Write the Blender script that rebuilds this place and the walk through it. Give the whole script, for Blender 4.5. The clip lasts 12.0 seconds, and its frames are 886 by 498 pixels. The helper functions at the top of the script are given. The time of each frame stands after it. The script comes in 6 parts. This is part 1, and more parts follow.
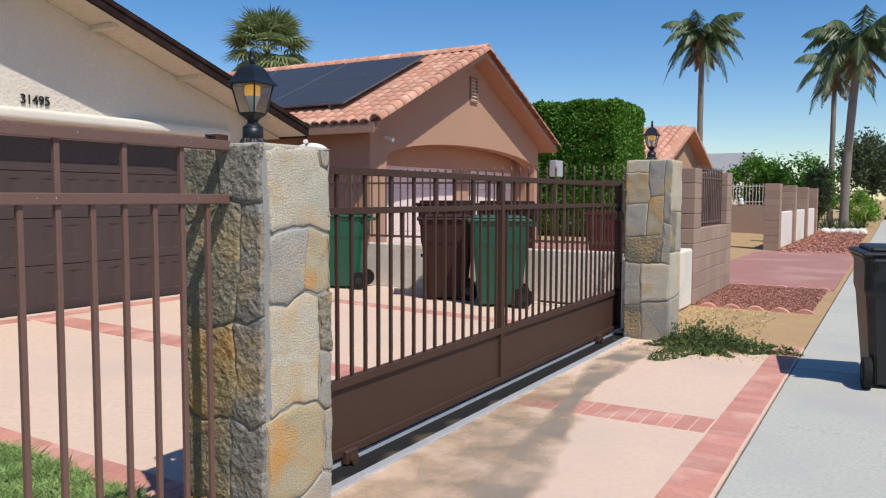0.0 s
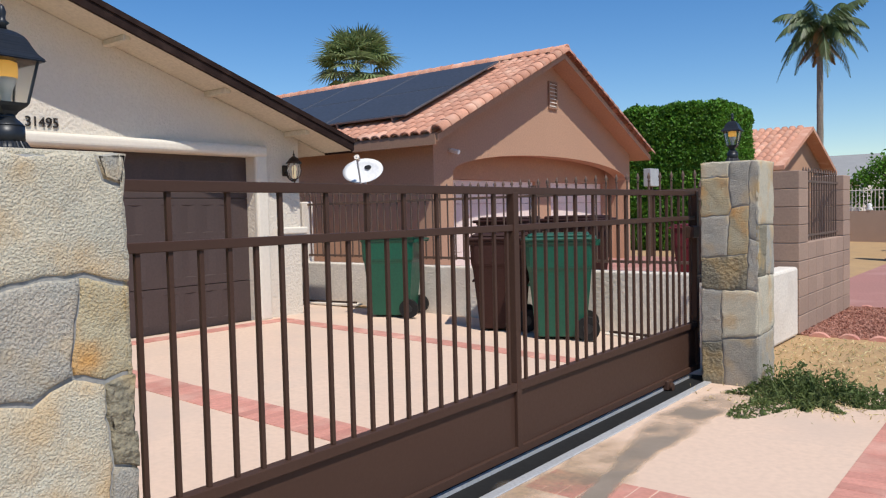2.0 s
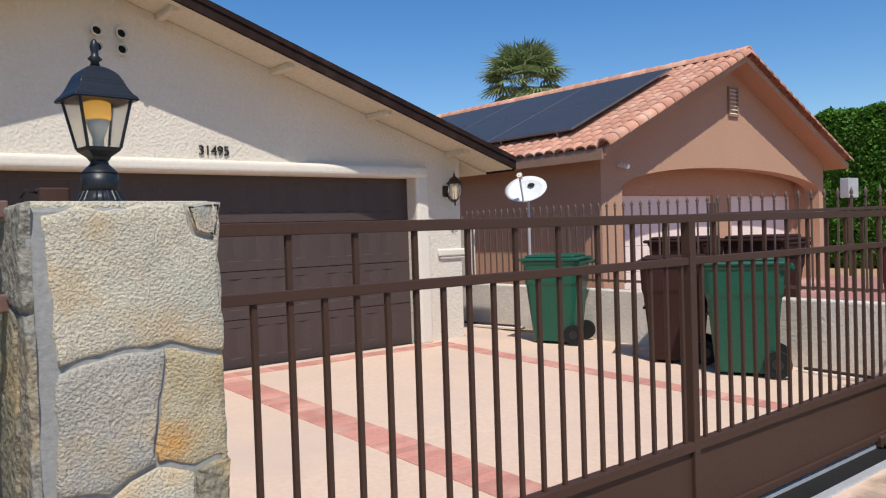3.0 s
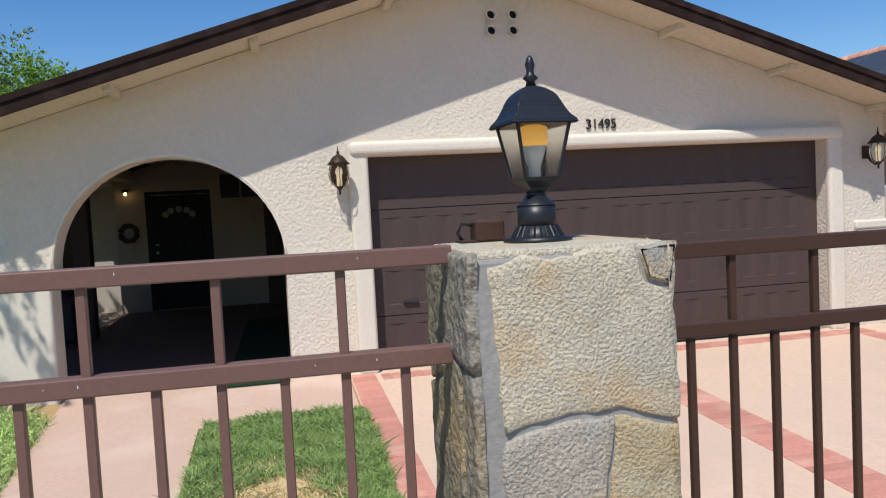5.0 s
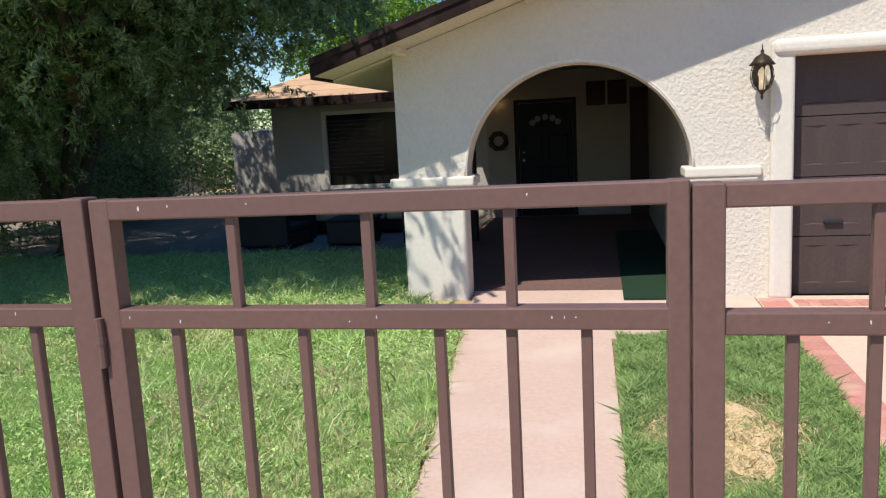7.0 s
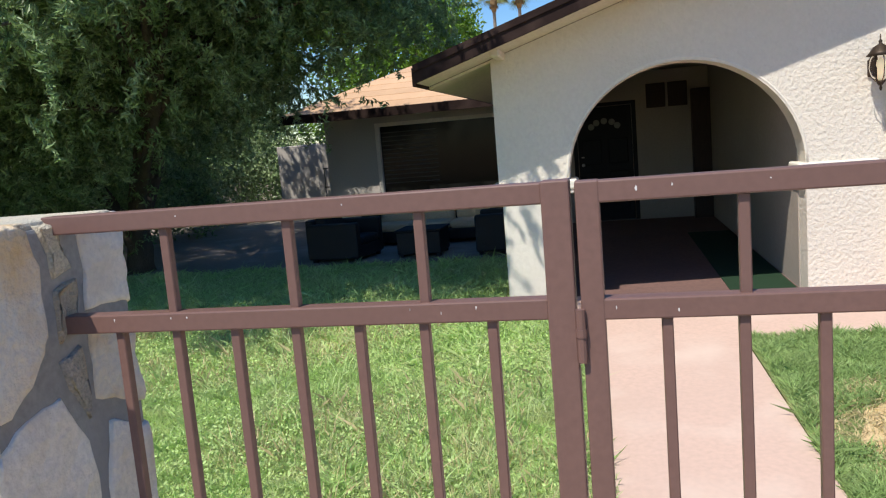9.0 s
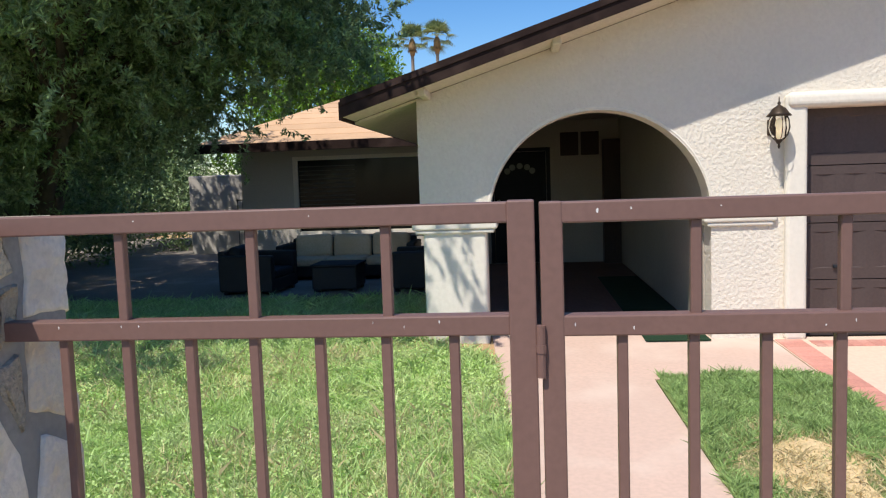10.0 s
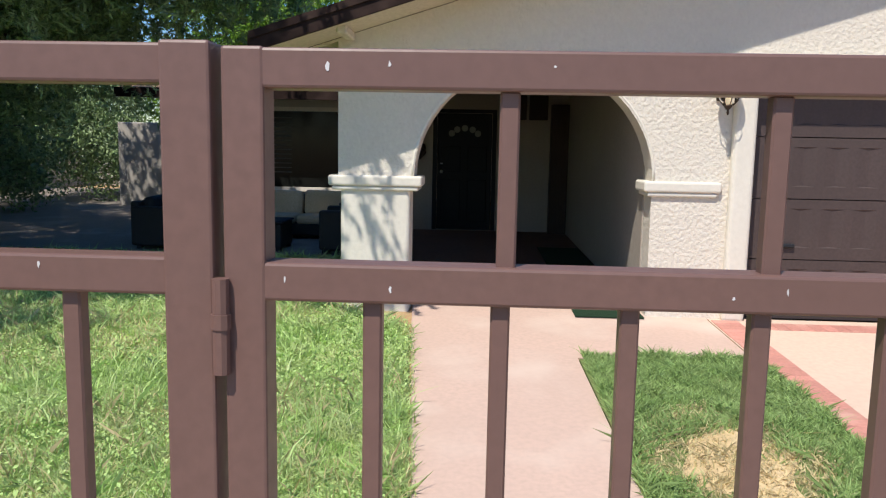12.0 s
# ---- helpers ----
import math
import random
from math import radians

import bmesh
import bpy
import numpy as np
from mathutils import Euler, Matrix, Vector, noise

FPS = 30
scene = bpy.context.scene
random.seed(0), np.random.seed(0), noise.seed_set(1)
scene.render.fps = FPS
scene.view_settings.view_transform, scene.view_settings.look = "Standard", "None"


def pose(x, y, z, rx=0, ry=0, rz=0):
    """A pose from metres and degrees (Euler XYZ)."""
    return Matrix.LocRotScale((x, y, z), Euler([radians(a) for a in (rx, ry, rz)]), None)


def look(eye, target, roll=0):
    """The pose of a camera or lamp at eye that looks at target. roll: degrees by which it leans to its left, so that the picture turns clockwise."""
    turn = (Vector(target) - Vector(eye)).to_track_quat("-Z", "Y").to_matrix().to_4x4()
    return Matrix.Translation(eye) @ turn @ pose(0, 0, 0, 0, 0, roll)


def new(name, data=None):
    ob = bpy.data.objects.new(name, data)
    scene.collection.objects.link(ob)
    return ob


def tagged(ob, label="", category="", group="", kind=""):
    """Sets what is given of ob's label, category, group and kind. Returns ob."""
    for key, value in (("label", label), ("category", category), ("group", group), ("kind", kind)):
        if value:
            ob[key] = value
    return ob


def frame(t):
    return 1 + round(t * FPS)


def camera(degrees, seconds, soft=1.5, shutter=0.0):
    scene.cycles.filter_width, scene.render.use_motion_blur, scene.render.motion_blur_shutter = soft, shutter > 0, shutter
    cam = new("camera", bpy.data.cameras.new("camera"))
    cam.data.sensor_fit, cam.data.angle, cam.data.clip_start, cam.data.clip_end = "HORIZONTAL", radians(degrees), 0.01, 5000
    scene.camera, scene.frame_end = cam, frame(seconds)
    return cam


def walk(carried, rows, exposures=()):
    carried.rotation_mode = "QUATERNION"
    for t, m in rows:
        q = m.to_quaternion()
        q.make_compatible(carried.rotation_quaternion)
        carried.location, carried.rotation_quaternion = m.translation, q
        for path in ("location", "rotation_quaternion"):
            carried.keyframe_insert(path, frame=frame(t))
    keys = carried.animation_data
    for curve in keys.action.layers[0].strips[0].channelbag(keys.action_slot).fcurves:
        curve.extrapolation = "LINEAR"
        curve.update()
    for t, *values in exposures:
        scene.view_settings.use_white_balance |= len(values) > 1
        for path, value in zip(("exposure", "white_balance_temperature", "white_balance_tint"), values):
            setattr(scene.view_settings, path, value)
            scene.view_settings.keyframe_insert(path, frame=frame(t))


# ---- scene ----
cam = camera(59.85, 12.0, soft=1.2)
PATH = [
    (0, (-0.237, 0.35, 1.408), (-1.247, 2.071, 1.273), 0.2),
    (0.5, (-0.218, 0.754, 1.405), (-1.287, 2.437, 1.26), -0.2),
    (1, (-0.212, 1.11, 1.418), (-1.255, 2.807, 1.241), -1.1),
    (1.5, (-0.199, 1.442, 1.413), (-1.301, 3.105, 1.265), -1.1),
    (2, (-0.312, 1.738, 1.425), (-1.558, 3.3, 1.332), -1.4),
    (2.5, (-0.441, 1.922, 1.441), (-1.829, 3.36, 1.366), -1.5),
    (2.7, (-0.478, 2.01, 1.466), (-1.944, 3.369, 1.405), -1.4),
    (4.3, (-0.843, 2.196, 1.7), (-2.657, 3.037, 1.649), -4.9),
    (4.5, (-0.854, 2.161, 1.696), (-2.722, 2.874, 1.637), -4.1),
    (5, (-0.895, 2.083, 1.687), (-2.85, 2.489, 1.574), -3.0),
    (5.5, (-0.915, 1.998, 1.695), (-2.898, 2.197, 1.536), -3.5),
    (6, (-0.954, 1.81, 1.7), (-2.941, 1.726, 1.49), -4.15),
    (6.5, (-1.036, 1.615, 1.7), (-2.999, 1.337, 1.442), -3.65),
    (7, (-1.153, 1.336, 1.707), (-3.087, 0.927, 1.405), -2.95),
    (7.5, (-1.153, 1.089, 1.711), (-3.078, 0.647, 1.397), -3.6),
    (7.7, (-1.148, 1.03, 1.709), (-3.072, 0.556, 1.4), -4.0),
    (9.3, (-1.066, 0.448, 1.686), (-3.008, 0.04, 1.438), -5.2),
    (9.5, (-1.056, 0.43, 1.677), (-3.016, 0.101, 1.444), -4.75),
    (10, (-1.034, 0.428, 1.661), (-3.015, 0.219, 1.483), -2.0),
    (10.5, (-1.034, 0.441, 1.666), (-3.023, 0.267, 1.546), -0.3),
    (11, (-1.143, 0.537, 1.624), (-3.129, 0.359, 1.473), 1.4),
    (11.5, (-1.366, 0.657, 1.564), (-3.343, 0.496, 1.308), 2.76),
    (12, (-1.65, 0.691, 1.532), (-3.631, 0.595, 1.271), 1.1),
]
walk(cam, [(t, look(eye, target, roll)) for t, eye, target, roll in PATH],
     exposures=[(0.0, -0.05), (5.0, -0.05), (6.5, 0.13), (9.5, 0.26), (11.0, 0.24), (12.0, 0.20)])

# ---- world and sun ----
SUN_TO = Vector((0.555, -0.29, 1.0)).normalized()
sky_world = bpy.data.worlds.new("sky")
scene.world = sky_world
sky_world.use_nodes = True
wn = sky_world.node_tree
sky = wn.nodes.new("ShaderNodeTexSky")
sky.sky_type, sky.sun_disc = "NISHITA", False
sky.sun_elevation = math.asin(SUN_TO.z)
sky.sun_rotation = math.atan2(SUN_TO.x, SUN_TO.y)
sky.altitude, sky.air_density, sky.dust_density, sky.ozone_density = 50, 1.0, 0.15, 3.0
tone = wn.nodes.new("ShaderNodeHueSaturation")
tone.inputs["Hue"].default_value, tone.inputs["Saturation"].default_value = 0.506, 1.32
wn.links.new(sky.outputs[0], tone.inputs["Color"])
wn.links.new(tone.outputs[0], wn.nodes["Background"].inputs[0])
wn.nodes["Background"].inputs[1].default_value = 0.128
sun_data = bpy.data.lights.new("sun", "SUN")
sun_data.energy, sun_data.angle, sun_data.color = 4.6, radians(0.55), (1.0, 0.95, 0.87)
sun = new("sun", sun_data)
sun.matrix_world = look(SUN_TO * 60, (0, 0, 0))


# ---- materials ----
def material(name, c1, c2=None, scale=3.0, fine=40.0, rough=0.8, metal=0.0, bump=0.3, bscale=60.0, depth=0.004, rand=0.0,
             island=0.0, spec=0.3, c3=None, spot=1.2, stretch=(1, 1, 1), grit=0.88, thin=0.0):
    """Colour between c1 and c2 by two sizes of noise, stains of c3, fine relief; all at world size."""
    m = bpy.data.materials.new(name)
    m.use_nodes = True
    t, N, L = m.node_tree, m.node_tree.nodes, m.node_tree.links
    p = N["Principled BSDF"]
    p.inputs["Roughness"].default_value, p.inputs["Metallic"].default_value = rough, metal
    p.inputs["Specular IOR Level"].default_value = spec
    c2 = c2 or tuple(0.82 * c for c in c1)
    geo = N.new("ShaderNodeNewGeometry")
    mapping = N.new("ShaderNodeMapping")
    mapping.inputs["Scale"].default_value = stretch
    L.new(geo.outputs["Position"], mapping.inputs["Vector"])

    def noise_of(s, detail=4.0):
        n = N.new("ShaderNodeTexNoise")
        n.inputs["Scale"].default_value, n.inputs["Detail"].default_value = s, detail
        L.new(mapping.outputs[0], n.inputs["Vector"])
        return n.outputs["Fac"]

    def ramp(fac, a, b):
        r = N.new("ShaderNodeMapRange")
        r.inputs["From Min"].default_value, r.inputs["From Max"].default_value = a, b
        L.new(fac, r.inputs["Value"])
        return r.outputs[0]

    def mix(fac, a, b, mode="MIX"):
        x = N.new("ShaderNodeMix")
        x.data_type, x.blend_type = "RGBA", mode
        for s, v in (("Factor", fac), ("A", a), ("B", b)):
            sock = [i for i in x.inputs if i.name == s and i.type == ("VALUE" if s == "Factor" else "RGBA")][0]
            if isinstance(v, bpy.types.NodeSocket):
                L.new(v, sock)
            else:
                sock.default_value = v if s == "Factor" else (*v, 1)
        return [o for o in x.outputs if o.type == "RGBA"][0]

    col = mix(ramp(noise_of(scale), 0.3, 0.7), c1, c2)
    col = mix(ramp(noise_of(fine, 2.0), 0.35, 0.75), col, tuple(grit * c for c in c2))
    if c3:
        col = mix(ramp(noise_of(spot, 6.0), 0.5, 0.72), col, c3)
    if rand or island:
        src = N.new("ShaderNodeObjectInfo").outputs["Random"] if rand else geo.outputs["Random Per Island"]
        h = N.new("ShaderNodeHueSaturation")
        k = rand or island
        val = N.new("ShaderNodeMapRange")
        val.inputs["To Min"].default_value, val.inputs["To Max"].default_value = 1 - k, 1 + k
        L.new(src, val.inputs["Value"])
        L.new(val.outputs[0], h.inputs["Value"])
        L.new(col, h.inputs["Color"])
        col = h.outputs[0]
    L.new(col, p.inputs["Base Color"])
    rr = N.new("ShaderNodeMapRange")
    rr.inputs["To Min"].default_value, rr.inputs["To Max"].default_value = max(0.03, rough - 0.08), min(1, rough + 0.08)
    L.new(noise_of(fine * 0.5, 2.0), rr.inputs["Value"])
    L.new(rr.outputs[0], p.inputs["Roughness"])
    if thin:
        tr, both = N.new("ShaderNodeBsdfTranslucent"), N.new("ShaderNodeMixShader")
        both.inputs[0].default_value = thin
        L.new(col, tr.inputs["Color"])
        L.new(p.outputs[0], both.inputs[1])
        L.new(tr.outputs[0], both.inputs[2])
        L.new(both.outputs[0], N["Material Output"].inputs["Surface"])
    if bump:
        b = N.new("ShaderNodeBump")
        b.inputs["Strength"].default_value, b.inputs["Distance"].default_value = bump, depth
        L.new(noise_of(bscale, 5.0), b.inputs["Height"])
        L.new(b.outputs[0], p.inputs["Normal"])
    return m


def soft_stain(name, c1, c2, most, patchy=2.5):
    """A dried stain that thins out to nothing by the mesh's own "cover" attribute and a patchy noise."""
    m = material(name, c1, c2, 4.0, 30, 0.93, 0, 0.3, 120, 0.003)
    N, L = m.node_tree.nodes, m.node_tree.links
    cover = N.new("ShaderNodeAttribute")
    cover.attribute_name = "cover"
    n = N.new("ShaderNodeTexNoise")
    n.inputs["Scale"].default_value, n.inputs["Detail"].default_value = patchy, 7.0
    L.new(N.new("ShaderNodeNewGeometry").outputs["Position"], n.inputs["Vector"])
    r = N.new("ShaderNodeMapRange")
    for k, v in (("From Min", 0.30), ("From Max", 0.62), ("To Min", 0.25), ("To Max", 1.35)):
        r.inputs[k].default_value = v
    L.new(n.outputs["Fac"], r.inputs["Value"])
    a, b = N.new("ShaderNodeMath"), N.new("ShaderNodeMath")
    a.operation = b.operation = "MULTIPLY"
    b.use_clamp = True
    b.inputs[1].default_value = most
    L.new(cover.outputs["Fac"], a.inputs[0])
    L.new(r.outputs[0], a.inputs[1])
    L.new(a.outputs[0], b.inputs[0])
    clear, both = N.new("ShaderNodeBsdfTransparent"), N.new("ShaderNodeMixShader")
    L.new(b.outputs[0], both.inputs[0])
    L.new(clear.outputs[0], both.inputs[1])
    L.new(N["Principled BSDF"].outputs[0], both.inputs[2])
    L.new(both.outputs[0], N["Material Output"].inputs["Surface"])
    return m


def glass(name, tint=(1, 1, 1), rough=0.02):
    m = bpy.data.materials.new(name)
    m.use_nodes = True
    p = m.node_tree.nodes["Principled BSDF"]
    p.inputs["Base Color"].default_value = (*tint, 1)
    p.inputs["Transmission Weight"].default_value, p.inputs["Roughness"].default_value, p.inputs["IOR"].default_value = 1.0, rough, 1.12
    return m


def glow(name, colour, strength):
    m = bpy.data.materials.new(name)
    m.use_nodes = True
    p = m.node_tree.nodes["Principled BSDF"]
    p.inputs["Base Color"].default_value = (*colour, 1)
    p.inputs["Emission Color"].default_value, p.inputs["Emission Strength"].default_value = (*colour, 1), strength
    return m


STUCCO = material("rough_cream_stucco", (0.72, 0.655, 0.555), (0.68, 0.615, 0.52), 1.2, 30, 0.9, 0, 0.9, 32, 0.015, spec=0.15, grit=0.97)
STUCCO_SMOOTH = material("smooth_cream_stucco", (0.745, 0.69, 0.595), (0.70, 0.645, 0.55), 1.5, 30, 0.9, 0, 0.3, 20, 0.01, spec=0.15, grit=0.97)
# Stucco darkened in colour for the deep shade of porch and wing end
SHADE_PLASTER = material("shade_darkened_plaster", (0.41, 0.355, 0.30), (0.37, 0.32, 0.27), 1.5, 30, 0.9, 0, 0.4, 40, 0.008, spec=0.15, grit=0.97)
# Stucco greyed in colour for the shade on wing and garden walls
SHADE_STUCCO = material("shade_greyed_stucco", (0.50, 0.45, 0.40), (0.45, 0.41, 0.365), 1.5, 30, 0.9, 0, 0.4, 40, 0.008, spec=0.15, grit=0.97)
# Red concrete darkened in colour, since the porch floor lies in shade
SHADE_FLOOR = material("shade_darkened_red_floor", (0.20, 0.115, 0.095), (0.16, 0.095, 0.08), 1.5, 30, 0.85, 0, 0.3, 90, 0.003)
SOFFIT = material("soffit_paint", (0.68, 0.61, 0.49), (0.62, 0.555, 0.44), 2, 30, 0.8, 0, 0.2, 30, 0.004)
FASCIA = material("dark_brown_fascia_paint", (0.030, 0.018, 0.015), (0.024, 0.014, 0.012), 2, 40, 0.8, 0, 0.2, 50, 0.003, c3=(0.048, 0.030, 0.025), spot=5, spec=0.1)
SHINGLE_DARK = material("dark_shingle", (0.030, 0.026, 0.024), (0.024, 0.021, 0.019), 3, 60, 0.95, 0, 0.6, 90, 0.006)
SHINGLE_TAN = material("tan_shingle", (0.66, 0.43, 0.26), (0.58, 0.37, 0.22), 3, 70, 0.95, 0, 0.6, 90, 0.006, rand=0.10)
GARAGE = material("brown_garage_paint", (0.082, 0.058, 0.053), (0.073, 0.052, 0.047), 1.5, 40, 0.5, 0, 0.15, 60, 0.002)
IRON = material("brown_iron_paint", (0.185, 0.102, 0.083), (0.165, 0.092, 0.075), 4, 70, 0.42, 0.0, 0.12, 120, 0.001, spec=0.4, grit=0.95)
GATE_IRON = material("dark_brown_gate_paint", (0.072, 0.039, 0.028), (0.065, 0.035, 0.025), 2, 70, 0.5, 0.0, 0.1, 120, 0.001, spec=0.2, grit=0.95)
IRON_CHIP = material("chipped_pale_paint", (0.75, 0.72, 0.70), None, 8, 60, 0.7, 0, 0.2, 80, 0.001)
BLACK_METAL = material("black_lamp_paint", (0.022, 0.026, 0.032), (0.016, 0.019, 0.024), 6, 90, 0.42, 0.2, 0.1, 90, 0.001, spec=0.5)
BRONZE = material("aged_bronze_paint", (0.06, 0.04, 0.026), (0.045, 0.03, 0.02), 8, 90, 0.5, 0.4, 0.15, 90, 0.001)
MORTAR = material("grey_mortar", (0.36, 0.35, 0.325), (0.29, 0.285, 0.27), 5, 60, 0.95, 0, 0.5, 90, 0.004, c3=(0.30, 0.295, 0.285), spot=3)
STONES = [material("pale_quartzite", (0.74, 0.635, 0.46), (0.58, 0.54, 0.43), 6, 140, 0.92, 0, 1.0, 165, 0.008, c3=(0.60, 0.41, 0.21), spot=5.2, rand=0.06, grit=0.74),
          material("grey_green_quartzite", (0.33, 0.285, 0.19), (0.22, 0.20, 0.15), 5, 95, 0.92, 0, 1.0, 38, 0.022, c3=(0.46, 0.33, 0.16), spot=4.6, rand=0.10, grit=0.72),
          material("rusty_quartzite", (0.56, 0.40, 0.19), (0.52, 0.46, 0.32), 6, 140, 0.92, 0, 1.0, 150, 0.009, c3=(0.62, 0.34, 0.12), spot=5.5, rand=0.08, grit=0.76),
          material("grey_quartzite", (0.52, 0.45, 0.36), (0.38, 0.37, 0.325), 7, 140, 0.92, 0, 1.0, 150, 0.009, c3=(0.55, 0.40, 0.22), spot=4.8, rand=0.10, grit=0.74),
          material("white_flagstone", (0.86, 0.79, 0.67), (0.74, 0.69, 0.60), 4, 80, 0.9, 0, 0.9, 26, 0.016, c3=(0.62, 0.52, 0.40), spot=4, rand=0.06, grit=0.92),
          # next two: darker stones for one pillar side, its weak light put into colour
          material("dimmed_grey_quartzite", (0.34, 0.31, 0.25), (0.22, 0.21, 0.18), 6, 95, 0.92, 0, 1.0, 34, 0.022, c3=(0.40, 0.29, 0.14), spot=4.0, rand=0.10, grit=0.66),
          material("dimmed_brown_ochre_quartzite", (0.42, 0.30, 0.13), (0.27, 0.22, 0.14), 6, 95, 0.92, 0, 1.0, 34, 0.022, c3=(0.46, 0.27, 0.09), spot=4.5, rand=0.10, grit=0.68),
          material("ochre_flagstone", (0.80, 0.68, 0.47), (0.74, 0.70, 0.62), 5, 80, 0.9, 0, 0.8, 60, 0.010, c3=(0.66, 0.44, 0.20), spot=6, rand=0.06, grit=0.88)]
CONCRETE = material("tan_driveway_concrete", (0.71, 0.53, 0.405), (0.66, 0.49, 0.375), 0.7, 25, 0.9, 0, 0.25, 120, 0.003, c3=(0.58, 0.45, 0.36), spot=0.8, spec=0.2, grit=0.95)
CONCRETE_STAIN = soft_stain("grey_concrete_stain", (0.22, 0.18, 0.14), (0.29, 0.235, 0.185), 1.0)
SAND_WASH = soft_stain("sandy_wash", (0.36, 0.26, 0.165), (0.22, 0.18, 0.135), 0.65, 3.5)
SIDEWALK = material("pale_grey_sidewalk", (0.51, 0.50, 0.44), (0.47, 0.46, 0.405), 0.8, 40, 0.92, 0, 0.35, 160, 0.003, c3=(0.42, 0.405, 0.38), spot=1.1, spec=0.2)
WALK = material("pink_walkway_concrete", (0.62, 0.44, 0.35), (0.57, 0.41, 0.33), 1.1, 30, 0.9, 0, 0.3, 110, 0.003, c3=(0.64, 0.50, 0.41), spot=1.6, spec=0.2, grit=0.95)
BRICK = material("pink_brick", (0.60, 0.275, 0.215), (0.55, 0.255, 0.20), 3, 50, 0.9, 0, 0.5, 80, 0.004, rand=0.12, c3=(0.64, 0.37, 0.29), spot=3)
PINK_DRIVE = material("faded_red_driveway", (0.42, 0.20, 0.17), (0.38, 0.19, 0.16), 0.6, 30, 0.9, 0, 0.3, 100, 0.003, c3=(0.48, 0.28, 0.24), spot=0.8)
ASPHALT = material("asphalt", (0.06, 0.06, 0.06), (0.045, 0.045, 0.045), 2, 80, 0.95, 0, 0.6, 150, 0.005)
SOIL = material("sandy_soil", (0.50, 0.34, 0.18), (0.44, 0.29, 0.155), 1.5, 40, 1.0, 0, 0.7, 40, 0.015, c3=(0.38, 0.26, 0.15), spot=2.0, spec=0.05)
GRAVEL = material("red_gravel", (0.50, 0.255, 0.185), (0.42, 0.21, 0.155), 8, 60, 1.0, 0, 0.8, 50, 0.02, island=0.22)
TURF = material("turf_soil", (0.36, 0.45, 0.17), (0.30, 0.38, 0.13), 1.6, 40, 1.0, 0, 0.7, 60, 0.02, c3=(0.48, 0.48, 0.24), spot=1.4, spec=0.05)
TURF_DARK = material("green_turf_soil", (0.16, 0.24, 0.07), (0.20, 0.22, 0.09), 2.2, 40, 1.0, 0, 0.7, 60, 0.02, c3=(0.34, 0.30, 0.14), spot=1.6, spec=0.05)
STRAW = material("dry_straw_patch", (0.72, 0.55, 0.32), (0.62, 0.46, 0.25), 4, 50, 1.0, 0, 0.7, 60, 0.015, spec=0.05)
GRASS = material("grass_blade", (0.44, 0.63, 0.19), (0.55, 0.69, 0.29), 2.4, 8, 0.6, 0, 0, island=0.30, c3=(0.62, 0.66, 0.34), spot=4.2, spec=0.25, thin=0.3)
PALE_WEED = material("pale_weed_leaf", (0.50, 0.63, 0.26), (0.44, 0.60, 0.20), 3, 10, 0.6, 0, 0, island=0.25, spec=0.25, thin=0.2)
LAWN_GREEN = material("dense_lawn_blade", (0.27, 0.42, 0.13), (0.36, 0.48, 0.18), 1.3, 8, 0.6, 0, 0, island=0.3, spec=0.25, thin=0.22)
GRASS_DRY = material("dry_grass_blade", (0.70, 0.56, 0.33), (0.58, 0.49, 0.26), 2, 8, 0.7, 0, 0, island=0.3, spec=0.2, thin=0.15)
WEED = material("weed_leaf", (0.10, 0.16, 0.045), (0.15, 0.19, 0.065), 3, 12, 0.6, 0, 0, island=0.3, thin=0.35)
OLIVE_LEAF = material("olive_leaf", (0.165, 0.275, 0.085), (0.26, 0.345, 0.15), 1.0, 6, 0.45, 0, 0, island=0.45, spec=0.5, c3=(0.31, 0.39, 0.20), spot=1.1, thin=0.3)
BRIGHT_LEAF = material("bright_green_leaf", (0.15, 0.29, 0.03), (0.20, 0.34, 0.045), 1.0, 6, 0.5, 0, 0, island=0.35, thin=0.35)
HEDGE_LEAF = material("hedge_leaf", (0.06, 0.165, 0.016), (0.12, 0.27, 0.03), 1.6, 6, 0.5, 0, 0, island=0.5, thin=0.3)
SAGE_LEAF = material("dull_green_leaf", (0.07, 0.10, 0.04), (0.10, 0.13, 0.06), 1.0, 6, 0.6, 0, 0, island=0.35, thin=0.35)
PALM_LEAF = material("palm_leaf", (0.085, 0.14, 0.05), (0.13, 0.18, 0.075), 1.0, 6, 0.45, 0, 0, island=0.3, spec=0.5, thin=0.35)
FAN_LEAF = material("fan_palm_leaf", (0.17, 0.24, 0.085), (0.27, 0.32, 0.15), 1.0, 6, 0.5, 0, 0, island=0.35, spec=0.4, thin=0.3)
DRY_FROND = material("dry_palm_frond", (0.30, 0.21, 0.11), (0.24, 0.16, 0.085), 2, 20, 0.8, 0, 0, island=0.3)
PALM_BARK = material("palm_bark", (0.32, 0.27, 0.22), (0.25, 0.21, 0.17), 3, 40, 0.95, 0, 0.7, 25, 0.03, stretch=(1, 1, 6))
BARK = material("olive_bark", (0.17, 0.13, 0.095), (0.12, 0.095, 0.07), 3, 40, 0.95, 0, 0.9, 22, 0.03, stretch=(3, 3, 1))
NEIGH = material("tan_neighbour_stucco", (0.51, 0.31, 0.205), (0.475, 0.29, 0.195), 1.0, 30, 0.92, 0, 0.4, 45, 0.008, spec=0.15)
